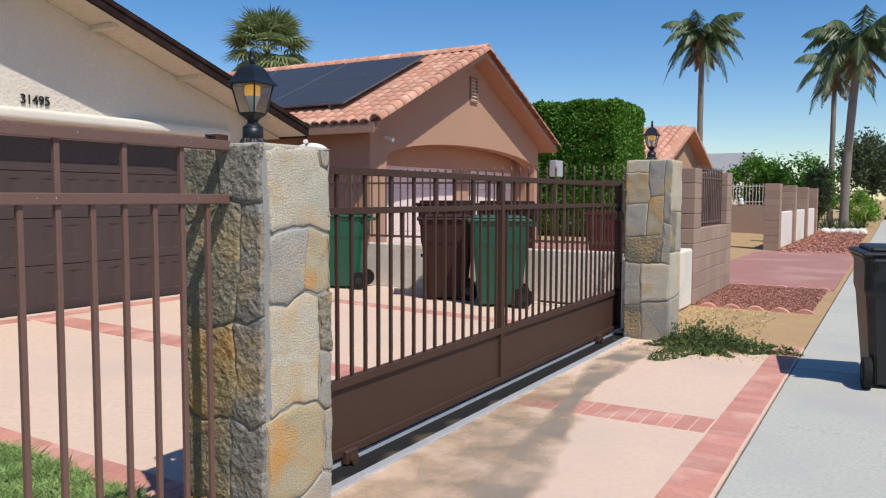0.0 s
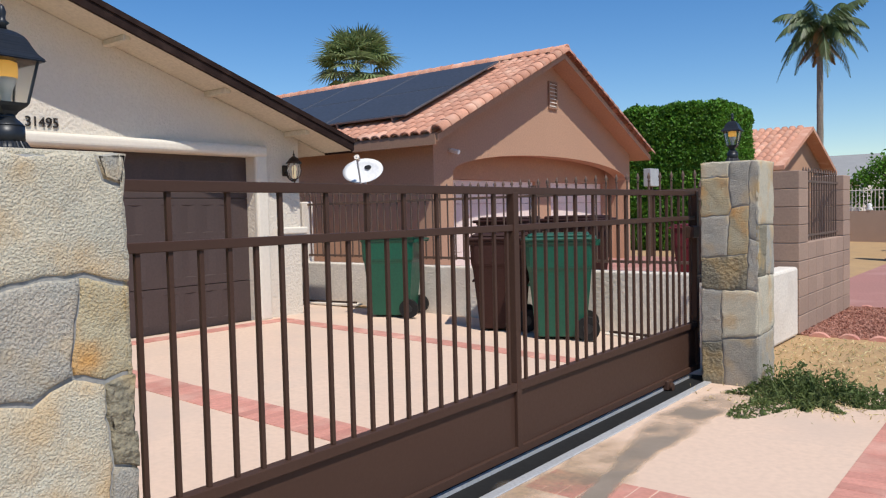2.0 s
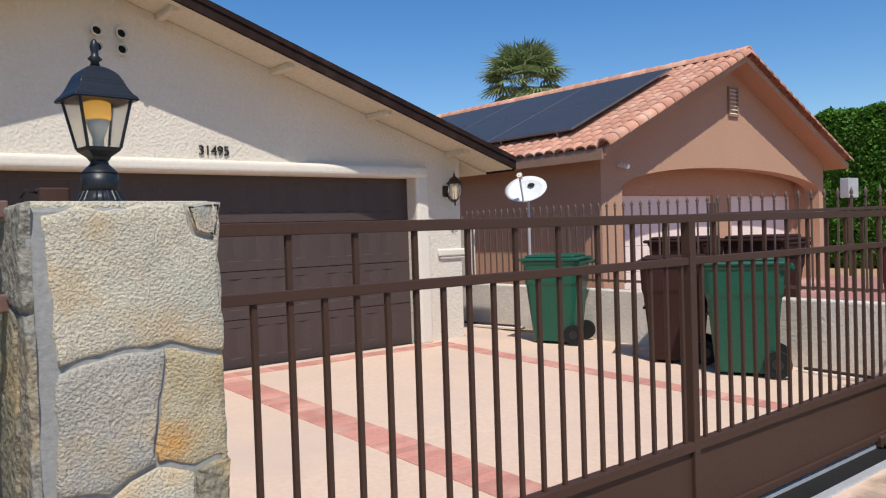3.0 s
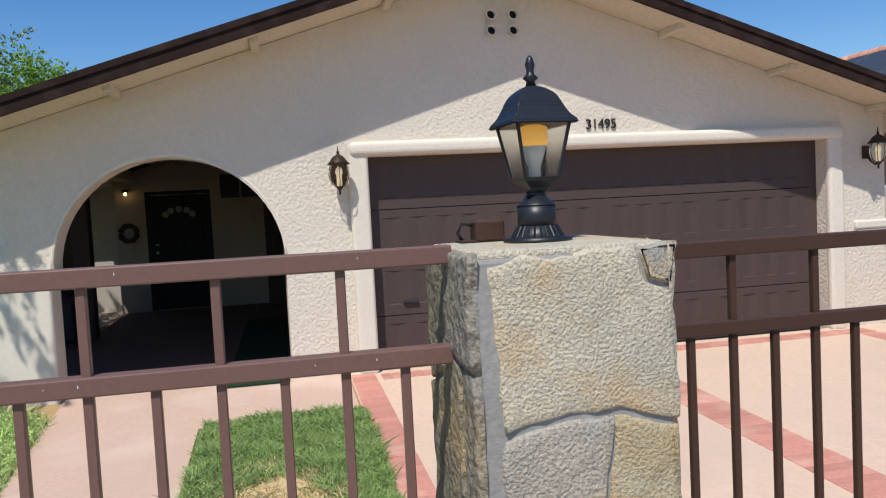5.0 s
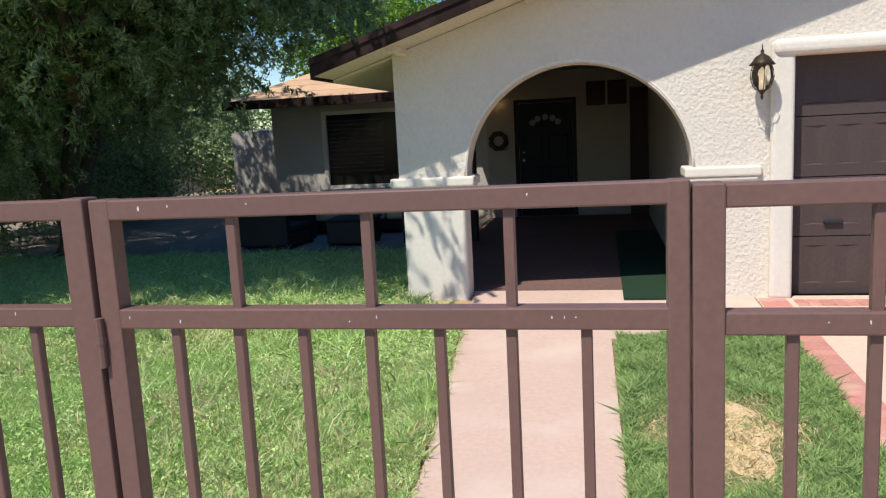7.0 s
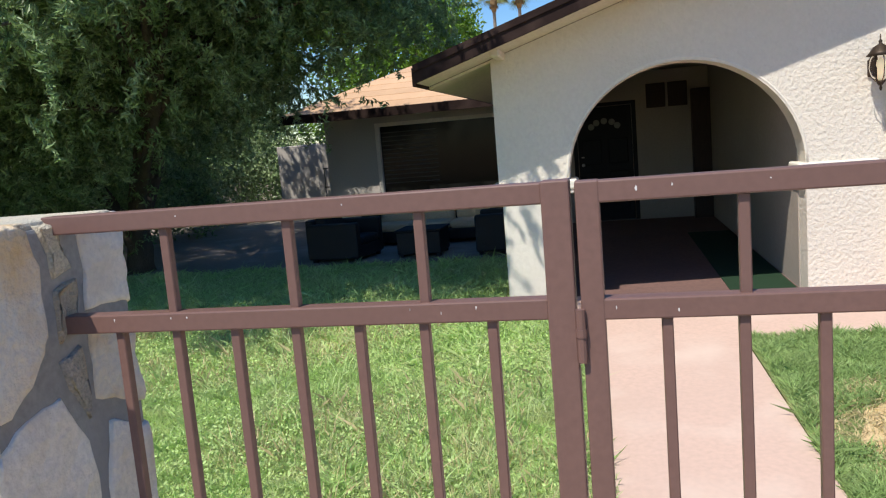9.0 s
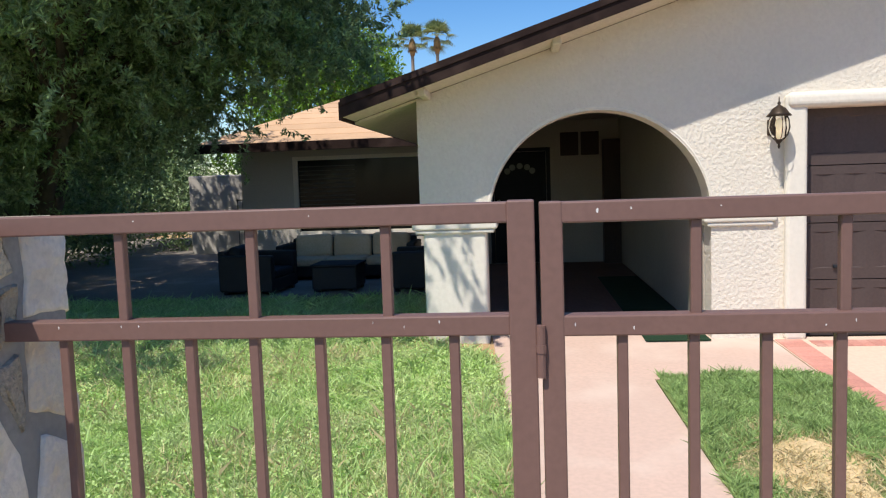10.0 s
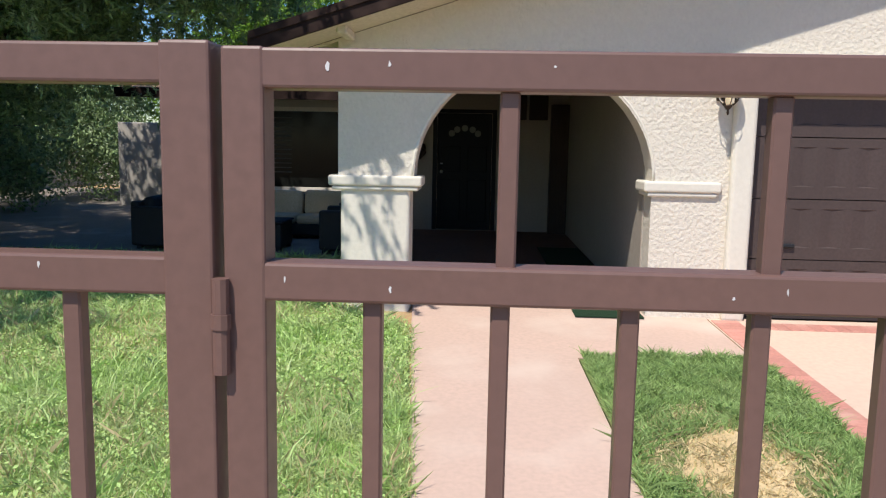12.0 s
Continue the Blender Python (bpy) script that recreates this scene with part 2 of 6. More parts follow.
NEIGH_TRIM = material("brown_neighbour_trim", (0.36, 0.22, 0.145), (0.33, 0.20, 0.135), 2, 30, 0.85, 0, 0.2, 40, 0.004)
PINK_DOOR = material("pale_pink_garage_paint", (0.88, 0.75, 0.68), (0.85, 0.72, 0.65), 1, 30, 0.7, 0, 0.1, 40, 0.002)
CLAY = material("clay_tile", (0.66, 0.335, 0.225), (0.59, 0.29, 0.195), 2, 30, 0.85, 0, 0.3, 50, 0.004, rand=0.16, c3=(0.72, 0.44, 0.32), spot=2)
CLAY_REST = material("clay_tile_rest", (0.66, 0.335, 0.225), (0.59, 0.29, 0.195), 2, 30, 0.85, 0, 0.3, 50, 0.004, island=0.16, c3=(0.72, 0.44, 0.32), spot=2)
SOLAR = material("solar_cell_glass", (0.055, 0.055, 0.056), (0.047, 0.047, 0.048), 2, 30, 0.38, 0, 0, spec=0.4)
SOLAR_FRAME = material("solar_frame", (0.22, 0.22, 0.23), None, 2, 30, 0.4, 0.6, 0)
BLOCK = material("tan_concrete_block", (0.40, 0.275, 0.205), (0.36, 0.25, 0.19), 2, 40, 0.95, 0, 0.6, 90, 0.004, rand=0.09)
WHITE_WALL = material("white_garden_wall", (0.80, 0.735, 0.64), (0.75, 0.685, 0.60), 1.2, 30, 0.92, 0, 0.7, 35, 0.012, c3=(0.64, 0.57, 0.49), spot=1.2, spec=0.15)
RUSTY_IRON = material("brown_garden_fence_paint", (0.16, 0.10, 0.075), (0.12, 0.08, 0.06), 4, 60, 0.6, 0, 0)
GREEN_BIN = material("green_bin_plastic", (0.008, 0.098, 0.056), (0.007, 0.085, 0.049), 2, 40, 0.42, 0, 0.08, 90, 0.001, spec=0.5)
BROWN_BIN = material("brown_bin_plastic", (0.046, 0.018, 0.014), (0.039, 0.016, 0.012), 2, 40, 0.6, 0, 0.08, 90, 0.001, spec=0.2)
RED_BIN = material("dark_red_bin_plastic", (0.16, 0.022, 0.028), None, 2, 40, 0.45, 0, 0.08, 90, 0.001)
BLACK_BIN = material("black_bin_plastic", (0.018, 0.019, 0.020), (0.014, 0.015, 0.016), 2, 40, 0.45, 0, 0.08, 90, 0.001, spec=0.5)
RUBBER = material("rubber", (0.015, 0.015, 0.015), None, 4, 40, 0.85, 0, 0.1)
WHITE_PAINT = material("white_paint", (0.80, 0.80, 0.78), (0.74, 0.74, 0.72), 3, 30, 0.45, 0, 0.05)
STEEL = material("galvanised_steel", (0.62, 0.63, 0.64), (0.52, 0.53, 0.54), 5, 60, 0.5, 0.35, 0.1, 80, 0.001)
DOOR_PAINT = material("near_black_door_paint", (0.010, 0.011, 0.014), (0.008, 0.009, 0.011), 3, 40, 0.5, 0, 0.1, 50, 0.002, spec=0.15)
DARK_WOOD = material("dark_brown_wood", (0.06, 0.035, 0.025), (0.045, 0.026, 0.02), 4, 50, 0.6, 0, 0.3, 60, 0.002, stretch=(1, 1, 0.2))
WICKER = material("black_wicker", (0.014, 0.013, 0.014), (0.02, 0.018, 0.018), 5, 90, 0.6, 0, 0.7, 150, 0.004)
CUSHION = material("tan_cushion_cloth", (0.72, 0.53, 0.35), (0.62, 0.43, 0.26), 3, 60, 0.95, 0, 0.3, 300, 0.002)
WINDOW_GLASS = material("dark_window_glass", (0.012, 0.013, 0.012), (0.010, 0.011, 0.010), 2, 30, 0.10, 0, 0, spec=0.12)
BLIND = material("dim_blind_slat", (0.10, 0.095, 0.085), None, 3, 30, 0.7, 0, 0)
PATIO = material("grey_patio_concrete", (0.30, 0.25, 0.21), (0.25, 0.21, 0.175), 0.8, 30, 0.92, 0, 0.3, 100, 0.003, c3=(0.36, 0.31, 0.265), spot=1.5)
MAT_GREEN = material("green_entry_carpet", (0.016, 0.045, 0.020), (0.013, 0.037, 0.016), 3, 80, 1.0, 0, 0.6, 250, 0.005)
GREY_ROOF = material("grey_shingle", (0.34, 0.34, 0.33), (0.29, 0.29, 0.285), 2, 40, 0.95, 0, 0.5, 60, 0.008)
HILL = material("hazy_hill", (0.34, 0.36, 0.42), (0.31, 0.33, 0.39), 0.01, 0.05, 1.0, 0, 0)
NUMBER_PAINT = material("dark_bronze_numeral", (0.035, 0.028, 0.024), None, 5, 60, 0.5, 0.3, 0)
CLEAR = glass("clear_lamp_glass", (0.97, 0.96, 0.93))
HAZY = glass("hazy_lamp_glass", (0.93, 0.92, 0.88), 0.22)
AMBER = glow("amber_bulb_cap", (0.85, 0.45, 0.10), 0.5)
BULB = material("white_bulb_glass", (0.82, 0.80, 0.74), None, 3, 30, 0.4, 0, 0)
FAN_GLASS = material("dim_leaded_glass", (0.20, 0.21, 0.18), None, 6, 60, 0.4, 0, 0)
LANTERN_GLOW = glow("softly_lit_lamp", (1.0, 0.80, 0.52), 0.32)
WARM = glow("warm_lit_bulb", (1.0, 0.62, 0.25), 12.0)


# ---- mesh helpers ----
def mesh_object(name, bm, mat):
    me = bpy.data.meshes.new(name)
    bm.to_mesh(me)
    bm.free()
    me.materials.append(mat)
    return new(name, me)


def part(name, bm, mat, parent, label=""):
    ob = mesh_object(name, bm, mat)
    ob.parent = parent
    return tagged(ob, label=label)


def piece(name, me, parent, m):
    """One more object on shared mesh data."""
    ob = new(name, me)
    ob.parent = parent
    ob.matrix_basis = m
    return ob


def thing(name, x, y, z, label, category, group="", turn=0):
    e = new(name)
    e.matrix_basis = pose(x, y, z, 0, 0, turn)
    e.empty_display_size = 0.1
    return tagged(e, label, category, group)


def structure(name, bm, mat, label, category):
    return tagged(mesh_object(name, bm, mat), label, category, kind="structure")


def box(bm, x0, x1, y0, y1, z0, z1, bevel=0.0, seg=1):
    r = bmesh.ops.create_cube(bm, size=1.0)
    vs = r["verts"]
    for v in vs:
        v.co = Vector(((x0 + x1) / 2 + v.co.x * (x1 - x0), (y0 + y1) / 2 + v.co.y * (y1 - y0), (z0 + z1) / 2 + v.co.z * (z1 - z0)))
    if bevel:
        es = {e for v in vs for e in v.link_edges}
        bmesh.ops.bevel(bm, geom=list(es), offset=bevel, segments=seg, profile=0.5, affect="EDGES")
    return bm


def boxed(*args, **kw):
    return box(bmesh.new(), *args, **kw)


def tube(bm, p0, p1, r0, r1=None, seg=10, caps=True):
    p0, p1 = Vector(p0), Vector(p1)
    r1 = r0 if r1 is None else r1
    d = p1 - p0
    m = Matrix.Translation((p0 + p1) / 2) @ d.to_track_quat("Z", "Y").to_matrix().to_4x4()
    bmesh.ops.create_cone(bm, cap_ends=caps, segments=seg, radius1=r0, radius2=r1, depth=d.length, matrix=m)
    return bm


def polytube(bm, pts, radii, seg=8):
    """A bent tapered tube through the points."""
    rings = []
    for i, p in enumerate(pts):
        a, b = Vector(pts[max(0, i - 1)]), Vector(pts[min(len(pts) - 1, i + 1)])
        q = (b - a).to_track_quat("Z", "Y")
        rings.append([bm.verts.new(Vector(p) + q @ Vector((math.cos(k * math.tau / seg), math.sin(k * math.tau / seg), 0)) * radii[i]) for k in range(seg)])
    for r0, r1 in zip(rings, rings[1:]):
        for k in range(seg):
            bm.faces.new((r0[k], r0[(k + 1) % seg], r1[(k + 1) % seg], r1[k])).smooth = True
    bm.faces.new(rings[0][::-1])
    bm.faces.new(rings[-1])
    return bm


def lathe(bm, profile, seg=20, smooth=True, at=(0, 0, 0), phase=0.0):
    rings = []
    for r, z in profile:
        rings.append([bm.verts.new((at[0] + r * math.cos(phase + k * math.tau / seg), at[1] + r * math.sin(phase + k * math.tau / seg), at[2] + z)) for k in range(seg)])
    for r0, r1 in zip(rings, rings[1:]):
        for k in range(seg):
            bm.faces.new((r0[k], r0[(k + 1) % seg], r1[(k + 1) % seg], r1[k])).smooth = smooth
    bm.faces.new(rings[0][::-1])
    bm.faces.new(rings[-1])
    return bm


def plate(outline, holes, x0, x1):
    """A wall in the y-z plane between x0 and x1, with openings through it."""
    bm = bmesh.new()
    edges = []
    for loop in (outline, *holes):
        vs = [bm.verts.new((x0, y, z)) for y, z in loop]
        edges += [bm.edges.new((a, b)) for a, b in zip(vs, vs[1:] + vs[:1])]
    bmesh.ops.triangle_fill(bm, use_beauty=True, use_dissolve=False, edges=edges, normal=(1, 0, 0))
    ext = bmesh.ops.extrude_face_region(bm, geom=list(bm.faces))
    bmesh.ops.translate(bm, vec=(x1 - x0, 0, 0), verts=[v for v in ext["geom"] if isinstance(v, bmesh.types.BMVert)])
    bmesh.ops.recalc_face_normals(bm, faces=bm.faces)
    return bm


def slab(poly, top, thick=0.05):
    """A flat or sloping sheet over a plan polygon; top gives the height at x."""
    bm = bmesh.new()
    up = [bm.verts.new((x, y, top(x))) for x, y in poly]
    dn = [bm.verts.new((x, y, top(x) - thick)) for x, y in poly]
    bm.faces.new(up)
    bm.faces.new(dn[::-1])
    n = len(poly)
    for i in range(n):
        bm.faces.new((up[i], dn[i], dn[(i + 1) % n], up[(i + 1) % n]))
    bmesh.ops.recalc_face_normals(bm, faces=bm.faces)
    return bm


def flakes(name, mat, pos, size, stretch=2.2, seed=1, upright=0.0, sag=0.0):
    """Many small bent leaves: each a folded diamond of four corners."""
    rng = np.random.default_rng(seed)
    n = len(pos)
    d = rng.normal(size=(n, 3))
    d[:, 2] = d[:, 2] * (1 - upright) + upright * 1.5 - sag
    d /= np.linalg.norm(d, axis=1)[:, None]
    s = np.cross(d, rng.normal(size=(n, 3)))
    s /= np.linalg.norm(s, axis=1)[:, None] + 1e-9
    k = (size * rng.uniform(0.6, 1.35, n))[:, None]
    nrm = np.cross(d, s)
    a, b = pos - d * k * 0.5, pos + d * k * 0.5
    mid = pos + nrm * k * 0.08
    l, r = mid + s * k * 0.5 / stretch, mid - s * k * 0.5 / stretch
    verts = np.stack([a, l, b, r], 1).reshape(-1, 3)
    me = bpy.data.meshes.new(name)
    idx = np.arange(4 * n).reshape(n, 4)
    me.from_pydata(verts.tolist(), [], idx.tolist())
    me.materials.append(mat)
    return new(name, me)


def blades(name, mat, xy, zf, height, width, seed=1, lean=0.35):
    """Grass blades, each one narrow triangle with a bend."""
    rng = np.random.default_rng(seed)
    n = len(xy)
    base = np.column_stack([xy, zf(xy[:, 0])])
    a = rng.uniform(0, math.tau, n)
    lump = np.sin(xy[:, 0] * 9.1 + 2.0 * np.sin(xy[:, 1] * 4.3)) * np.sin(xy[:, 1] * 8.3 + 1.7 * np.sin(xy[:, 0] * 5.7))
    h = height * rng.uniform(0.5, 1.3, n) * (0.95 + 0.45 * lump)
    w = width * rng.uniform(0.7, 1.3, n)
    side = np.column_stack([np.cos(a), np.sin(a), np.zeros(n)]) * w[:, None] / 2
    off = rng.normal(size=(n, 2)) * lean * h[:, None]
    tip = base + np.column_stack([off, h])
    mid = base + np.column_stack([off * 0.35, h * 0.55])
    verts = np.stack([base - side, base + side, mid + side * 0.7, tip, mid - side * 0.7], 1).reshape(-1, 3)
    idx = np.arange(5 * n).reshape(n, 5)
    me = bpy.data.meshes.new(name)
    me.from_pydata(verts.tolist(), [], idx.tolist())
    me.materials.append(mat)
    return new(name, me)


def ground_z(x):
    return np.clip((-2.7 - x) * 0.0255, 0.0, 0.14)


# ---- ground, paving ----
def gz(x):
    return float(ground_z(np.array(x)))


bm = bmesh.new()
prof = [(-600, 0.13), (-8.2, 0.13), (-5.4, 0.06), (-2.7, -0.012), (0.75, -0.012), (0.76, -0.16), (9.0, -0.16), (9.02, -0.02), (600, -0.02)]
rows_ = [[bm.verts.new((x, y, z)) for x, z in prof] for y in (-600, -40, -10, 0, 5, 10, 20, 40, 80, 600)]
for r0, r1 in zip(rows_, rows_[1:]):
    for i in range(len(prof) - 1):
        bm.faces.new((r0[i], r0[i + 1], r1[i + 1], r1[i]))
structure("ground", bm, SOIL, "sandy bare soil ground of the street", "ground")
structure("road", boxed(0.92, 8.9, -120, 300, -0.3, -0.13), ASPHALT, "grey asphalt street beyond the kerb", "road")
kerb = structure("kerb", boxed(0.75, 0.9, -120, 300, -0.3, 0.0, bevel=0.02), SIDEWALK, "pale concrete kerb along the street", "kerb")
walk_base = structure("pavement", boxed(-0.93, 0.745, -60, 200, -0.2, -0.012), SIDEWALK, "pale grey concrete sidewalk cast in slabs", "pavement")
slab_me = bpy.data.meshes.new("sidewalk_slab")
bm = boxed(-0.83, 0.83, -0.91, 0.91, -0.06, 0.0, bevel=0.008)
bm.to_mesh(slab_me)
slab_me.materials.append(SIDEWALK)
for i in range(-5, 30):
    piece("sidewalk_slab", slab_me, walk_base, pose(-0.09, 5.44 + 0.92 + 1.84 * i, 0.0))

drive_top = lambda x: gz(x) + 0.006
drive = structure("driveway", slab([(-8.15, 2.62), (-5.4, 2.62), (-2.7, 2.62), (-0.925, 2.62), (-0.925, 8.22), (-2.7, 8.22), (-2.7, 9.6), (-5.4, 9.6), (-9.5, 9.6), (-9.5, 8.6), (-8.15, 8.6)][::-1], drive_top, 0.1),
                  CONCRETE, "tan concrete driveway with pink brick bands", "driveway")
brick_me = bpy.data.meshes.new("brick")
bm = boxed(-0.0467, 0.0467, -0.11, 0.11, -0.03, 0.0, bevel=0.0025)
bm.to_mesh(brick_me)
brick_me.materials.append(BRICK)


wide_me = bpy.data.meshes.new("brick")
bm = boxed(-0.0467, 0.0467, -0.165, 0.165, -0.03, 0.0, bevel=0.0025)
bm.to_mesh(wide_me)
wide_me.materials.append(BRICK)


def brick_band(a, b, across, me=brick_me, proud=0.006):
    """Bricks side by side along the line from a to b."""
    a, b = Vector(a), Vector(b)
    n = int((b - a).length / 0.0955)
    for i in range(n):
        p = a + (b - a) * (i + 0.5) / n
        slope = math.degrees(math.atan(0.0255)) if (-8.15 < p.x < -2.72 and not across) else 0
        piece("brick", me, drive, pose(p.x, p.y, drive_top(p.x) + proud + random.uniform(-0.001, 0.001), 0, slope, (90 if across else 0) + random.uniform(-1.0, 1.0)))


brick_band((-7.75, 5.12), (-2.75, 5.12), False, wide_me)
brick_band((-2.45, 5.2), (-1.17, 5.2), False, wide_me, 0.0025)
brick_band((-7.75, 7.98), (-2.75, 7.98), False)
brick_band((-7.9, 2.9), (-7.9, 8.1), True)
brick_band((-8.05, 2.74), (-2.75, 2.74), False)
brick_band((-1.05, 2.65), (-1.05, 8.2), True, brick_me, 0.0035)
# wash-off stains on the apron


def stain(path, lift, mat, seed, label):
    """A strip of stain along path (x, y, half width), ragged and thinning towards its edges and ends."""
    bm = bmesh.new()
    cover = bm.verts.layers.float.new("cover")
    P = np.array(path)
    t = np.linspace(0, len(P) - 1, 70)
    X, Y, W = [np.interp(t, range(len(P)), P[:, k]) for k in range(3)]
    K = 12
    grid = []
    for i in range(70):
        for k in range(K + 1):
            s = 2 * k / K - 1
            wob = 1 + 0.35 * noise.noise(Vector((X[i] * 6, Y[i] * 6, seed + (5 if s > 0 else 0))))
            v = bm.verts.new((X[i] + W[i] * s * wob, Y[i], drive_top(-2.0) + lift))
            v[cover] = min(1.0, 2.4 * (1 - abs(s))) * min(1.0, i / 5, (69 - i) / 9)
            grid.append(v)
    for i in range(69):
        for k in range(K):
            a = i * (K + 1) + k
            bm.faces.new((grid[a], grid[a + 1], grid[a + K + 2], grid[a + K + 1]))
    bmesh.ops.recalc_face_normals(bm, faces=bm.faces)
    ob = tagged(mesh_object("stain", bm, mat), label, "stain", kind="structure")
    ob.visible_shadow = False


stain([(-2.2, 2.75, 0.36), (-2.18, 4.0, 0.40), (-2.22, 4.8, 0.34), (-2.28, 5.5, 0.26), (-2.34, 6.1, 0.15)], 0.0045, SAND_WASH, 3, "sandy wash-off with grey blotches on the driveway apron")
stain([(-1.72, 2.7, 0.22), (-1.80, 3.6, 0.20), (-1.92, 4.4, 0.15), (-2.07, 5.1, 0.08), (-2.13, 5.45, 0.07), (-2.22, 6.1, 0.14), (-2.26, 6.7, 0.19), (-2.2, 7.3, 0.20), (-2.1, 7.8, 0.14)], 0.0065, CONCRETE_STAIN, 9, "brownish grey water streak dried on the driveway apron")
# Flat black strip: the recess's shade is painted, not cut into the ground
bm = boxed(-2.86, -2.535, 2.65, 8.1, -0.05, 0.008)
structure("gate_gutter", bm, RUBBER, "flat black strip painted as the shaded recess under the sliding gate", "gutter")
bm = boxed(-2.533, -2.472, 2.6, 8.0, 0.0, 0.016, bevel=0.003)
box(bm, -2.70, -2.68, 2.6, 8.0, 0.0, 0.03)
structure("gate_track", bm, STEEL, "galvanised steel gate track set in the driveway", "track")

walk_top = lambda x: gz(x) + 0.010
structure("walkway", slab([(-2.3, 0.52), (-2.3, 1.46), (-6.85, 1.38), (-6.95, 2.6), (-8.12, 2.6), (-8.12, 2.1), (-8.42, 2.1), (-8.42, 0.1), (-7.5, 0.17), (-4.6, 0.44)], walk_top, 0.1),
          WALK, "pinkish concrete walkway to the arched porch", "walkway")
structure("patio", slab([(-10.9, -12.0), (-10.9, -0.62), (-15.0, -0.62), (-24, -0.62), (-24, -12.0)], lambda x: 0.15, 0.1), PATIO, "grey concrete patio shaded by the tree", "patio")
structure("floor_porch", boxed(-14.6, -8.42, -0.6, 2.1, 0.05, 0.153), SHADE_FLOOR, "red concrete porch floor, darkened in colour for shade", "floor")
lawn_top = lambda x: gz(x) + 0.012
structure("lawn_large", slab([(-2.45, 0.50), (-4.6, 0.42), (-7.5, 0.15), (-8.0, -0.5), (-10.88, -0.62), (-10.88, -12), (-2.45, -12)], lawn_top, 0.1), TURF, "green lawn behind the iron fence", "lawn")
structure("lawn_small", slab([(-2.45, 1.46), (-2.45, 2.62), (-6.9, 2.6), (-6.82, 1.39)], lawn_top, 0.1), TURF_DARK, "small green lawn with a dry straw patch", "lawn")

# ---- the white house ----
NR = 4.157
GR = lambda y: 4.038 - (0.318 if y < NR else 0.335) * abs(y - NR)   # top of the gable roof
arch = [(1.11 + 0.99 * math.cos(a), 1.28 + 0.96 * math.sin(a)) for a in np.linspace(0, math.pi, 29)]
facade = plate([(-0.52, 1.285), (-0.52, GR(-0.52) - 0.14), (NR, GR(NR) - 0.14), (8.52, GR(8.52) - 0.14), (8.52, 0.0), (7.79, 0.0), (7.79, 2.18), (2.9, 2.18), (2.9, 0.0), (2.1, 0.0), *arch, (0.12, 1.285)], [], -8.12, -8.42)
wall_front = structure("wall_front", facade, STUCCO, "cream rough stucco gable wall with arch and garage opening", "wall")
colm = structure("porch_column", boxed(-8.44, -8.115, -0.50, 0.09, 0.1, 1.2, bevel=0.03, seg=3), STUCCO_SMOOTH, "square cream stucco column of the porch", "column")


def capital(y0, y1):
    bm = boxed(-8.47, -8.075, y0, y1, 1.20, 1.29, bevel=0.02, seg=3)
    box(bm, -8.46, -8.09, y0 + 0.03, y1 - 0.03, 1.165, 1.20, bevel=0.012, seg=2)
    return structure("capital", bm, STUCCO_SMOOTH, "moulded cream plaster capital band", "capital")


capital(-0.60, 0.19)
capital(2.03, 2.66)
capital(8.12, 8.62)
# rounded plaster surround of the garage opening and the arch
bm = bmesh.new()
box(bm, -8.14, -8.05, 2.72, 2.905, 0.13, 2.30, bevel=0.035, seg=3)
box(bm, -8.14, -8.05, 7.785, 7.97, 0.13, 2.30, bevel=0.035, seg=3)
structure("trim_garage_sides", bm, STUCCO_SMOOTH, "rounded plaster trim beside the garage door", "trim")
bm = boxed(-8.14, -8.02, 2.73, 7.96, 2.178, 2.315, bevel=0.05, seg=4)
structure("trim_garage_top", bm, STUCCO_SMOOTH, "rounded plaster ledge over the garage door", "trim")
bm = bmesh.new()
polytube(bm, [(-8.128, y, z) for y, z in [(1.11 + 1.003 * math.cos(a), 1.29 + 0.975 * math.sin(a)) for a in np.linspace(0.0, math.pi, 33)]], [0.013] * 33, 8)
structure("trim_arch", bm, STUCCO_SMOOTH, "rounded plaster edge of the porch arch", "trim")
structure("wall_garage_left", boxed(-14.9, -8.40, 2.09, 2.28, 0.1, 2.9), SHADE_PLASTER, "plaster side wall of the porch, darkened in colour for shade", "wall")
structure("wall_side_right", boxed(-16.5, -8.42, 8.30, 8.52, 0.0, 2.5), STUCCO, "cream stucco side wall of the garage", "wall")
structure("wall_porch_back", plate([(-0.62, 0.1), (-0.62, 2.9), (2.1, 2.9), (2.1, 0.1)], [[(-0.14, 0.16), (-0.14, 2.17), (0.92, 2.17), (0.92, 0.16)]], -14.6, -14.8), SHADE_PLASTER, "plaster back wall of the porch, darkened in colour for shade", "wall")
structure("ceiling_porch", boxed(-14.6, -8.43, -0.5, 2.09, 2.62, 2.70), SHADE_PLASTER, "plain plaster ceiling of the porch", "ceiling")
structure("wall_porch_beam", boxed(-14.6, -8.43, -0.52, -0.30, 2.36, 2.62), STUCCO, "plaster beam along the open porch side", "wall")
structure("porch_post", boxed(-11.95, -11.75, -0.62, -0.40, 0.1, 2.37, bevel=0.01), DARK_WOOD, "dark timber post of the porch", "post")
structure("wall_back", boxed(-22.2, -22.0, -4.8, 8.5, 0, 2.5), STUCCO, "plain rear wall of the house", "wall")
structure("wall_garage_inner", boxed(-15.2, -15.0, 2.1, 8.4, 0, 2.9), STUCCO, "plain inner wall behind the garage", "wall")
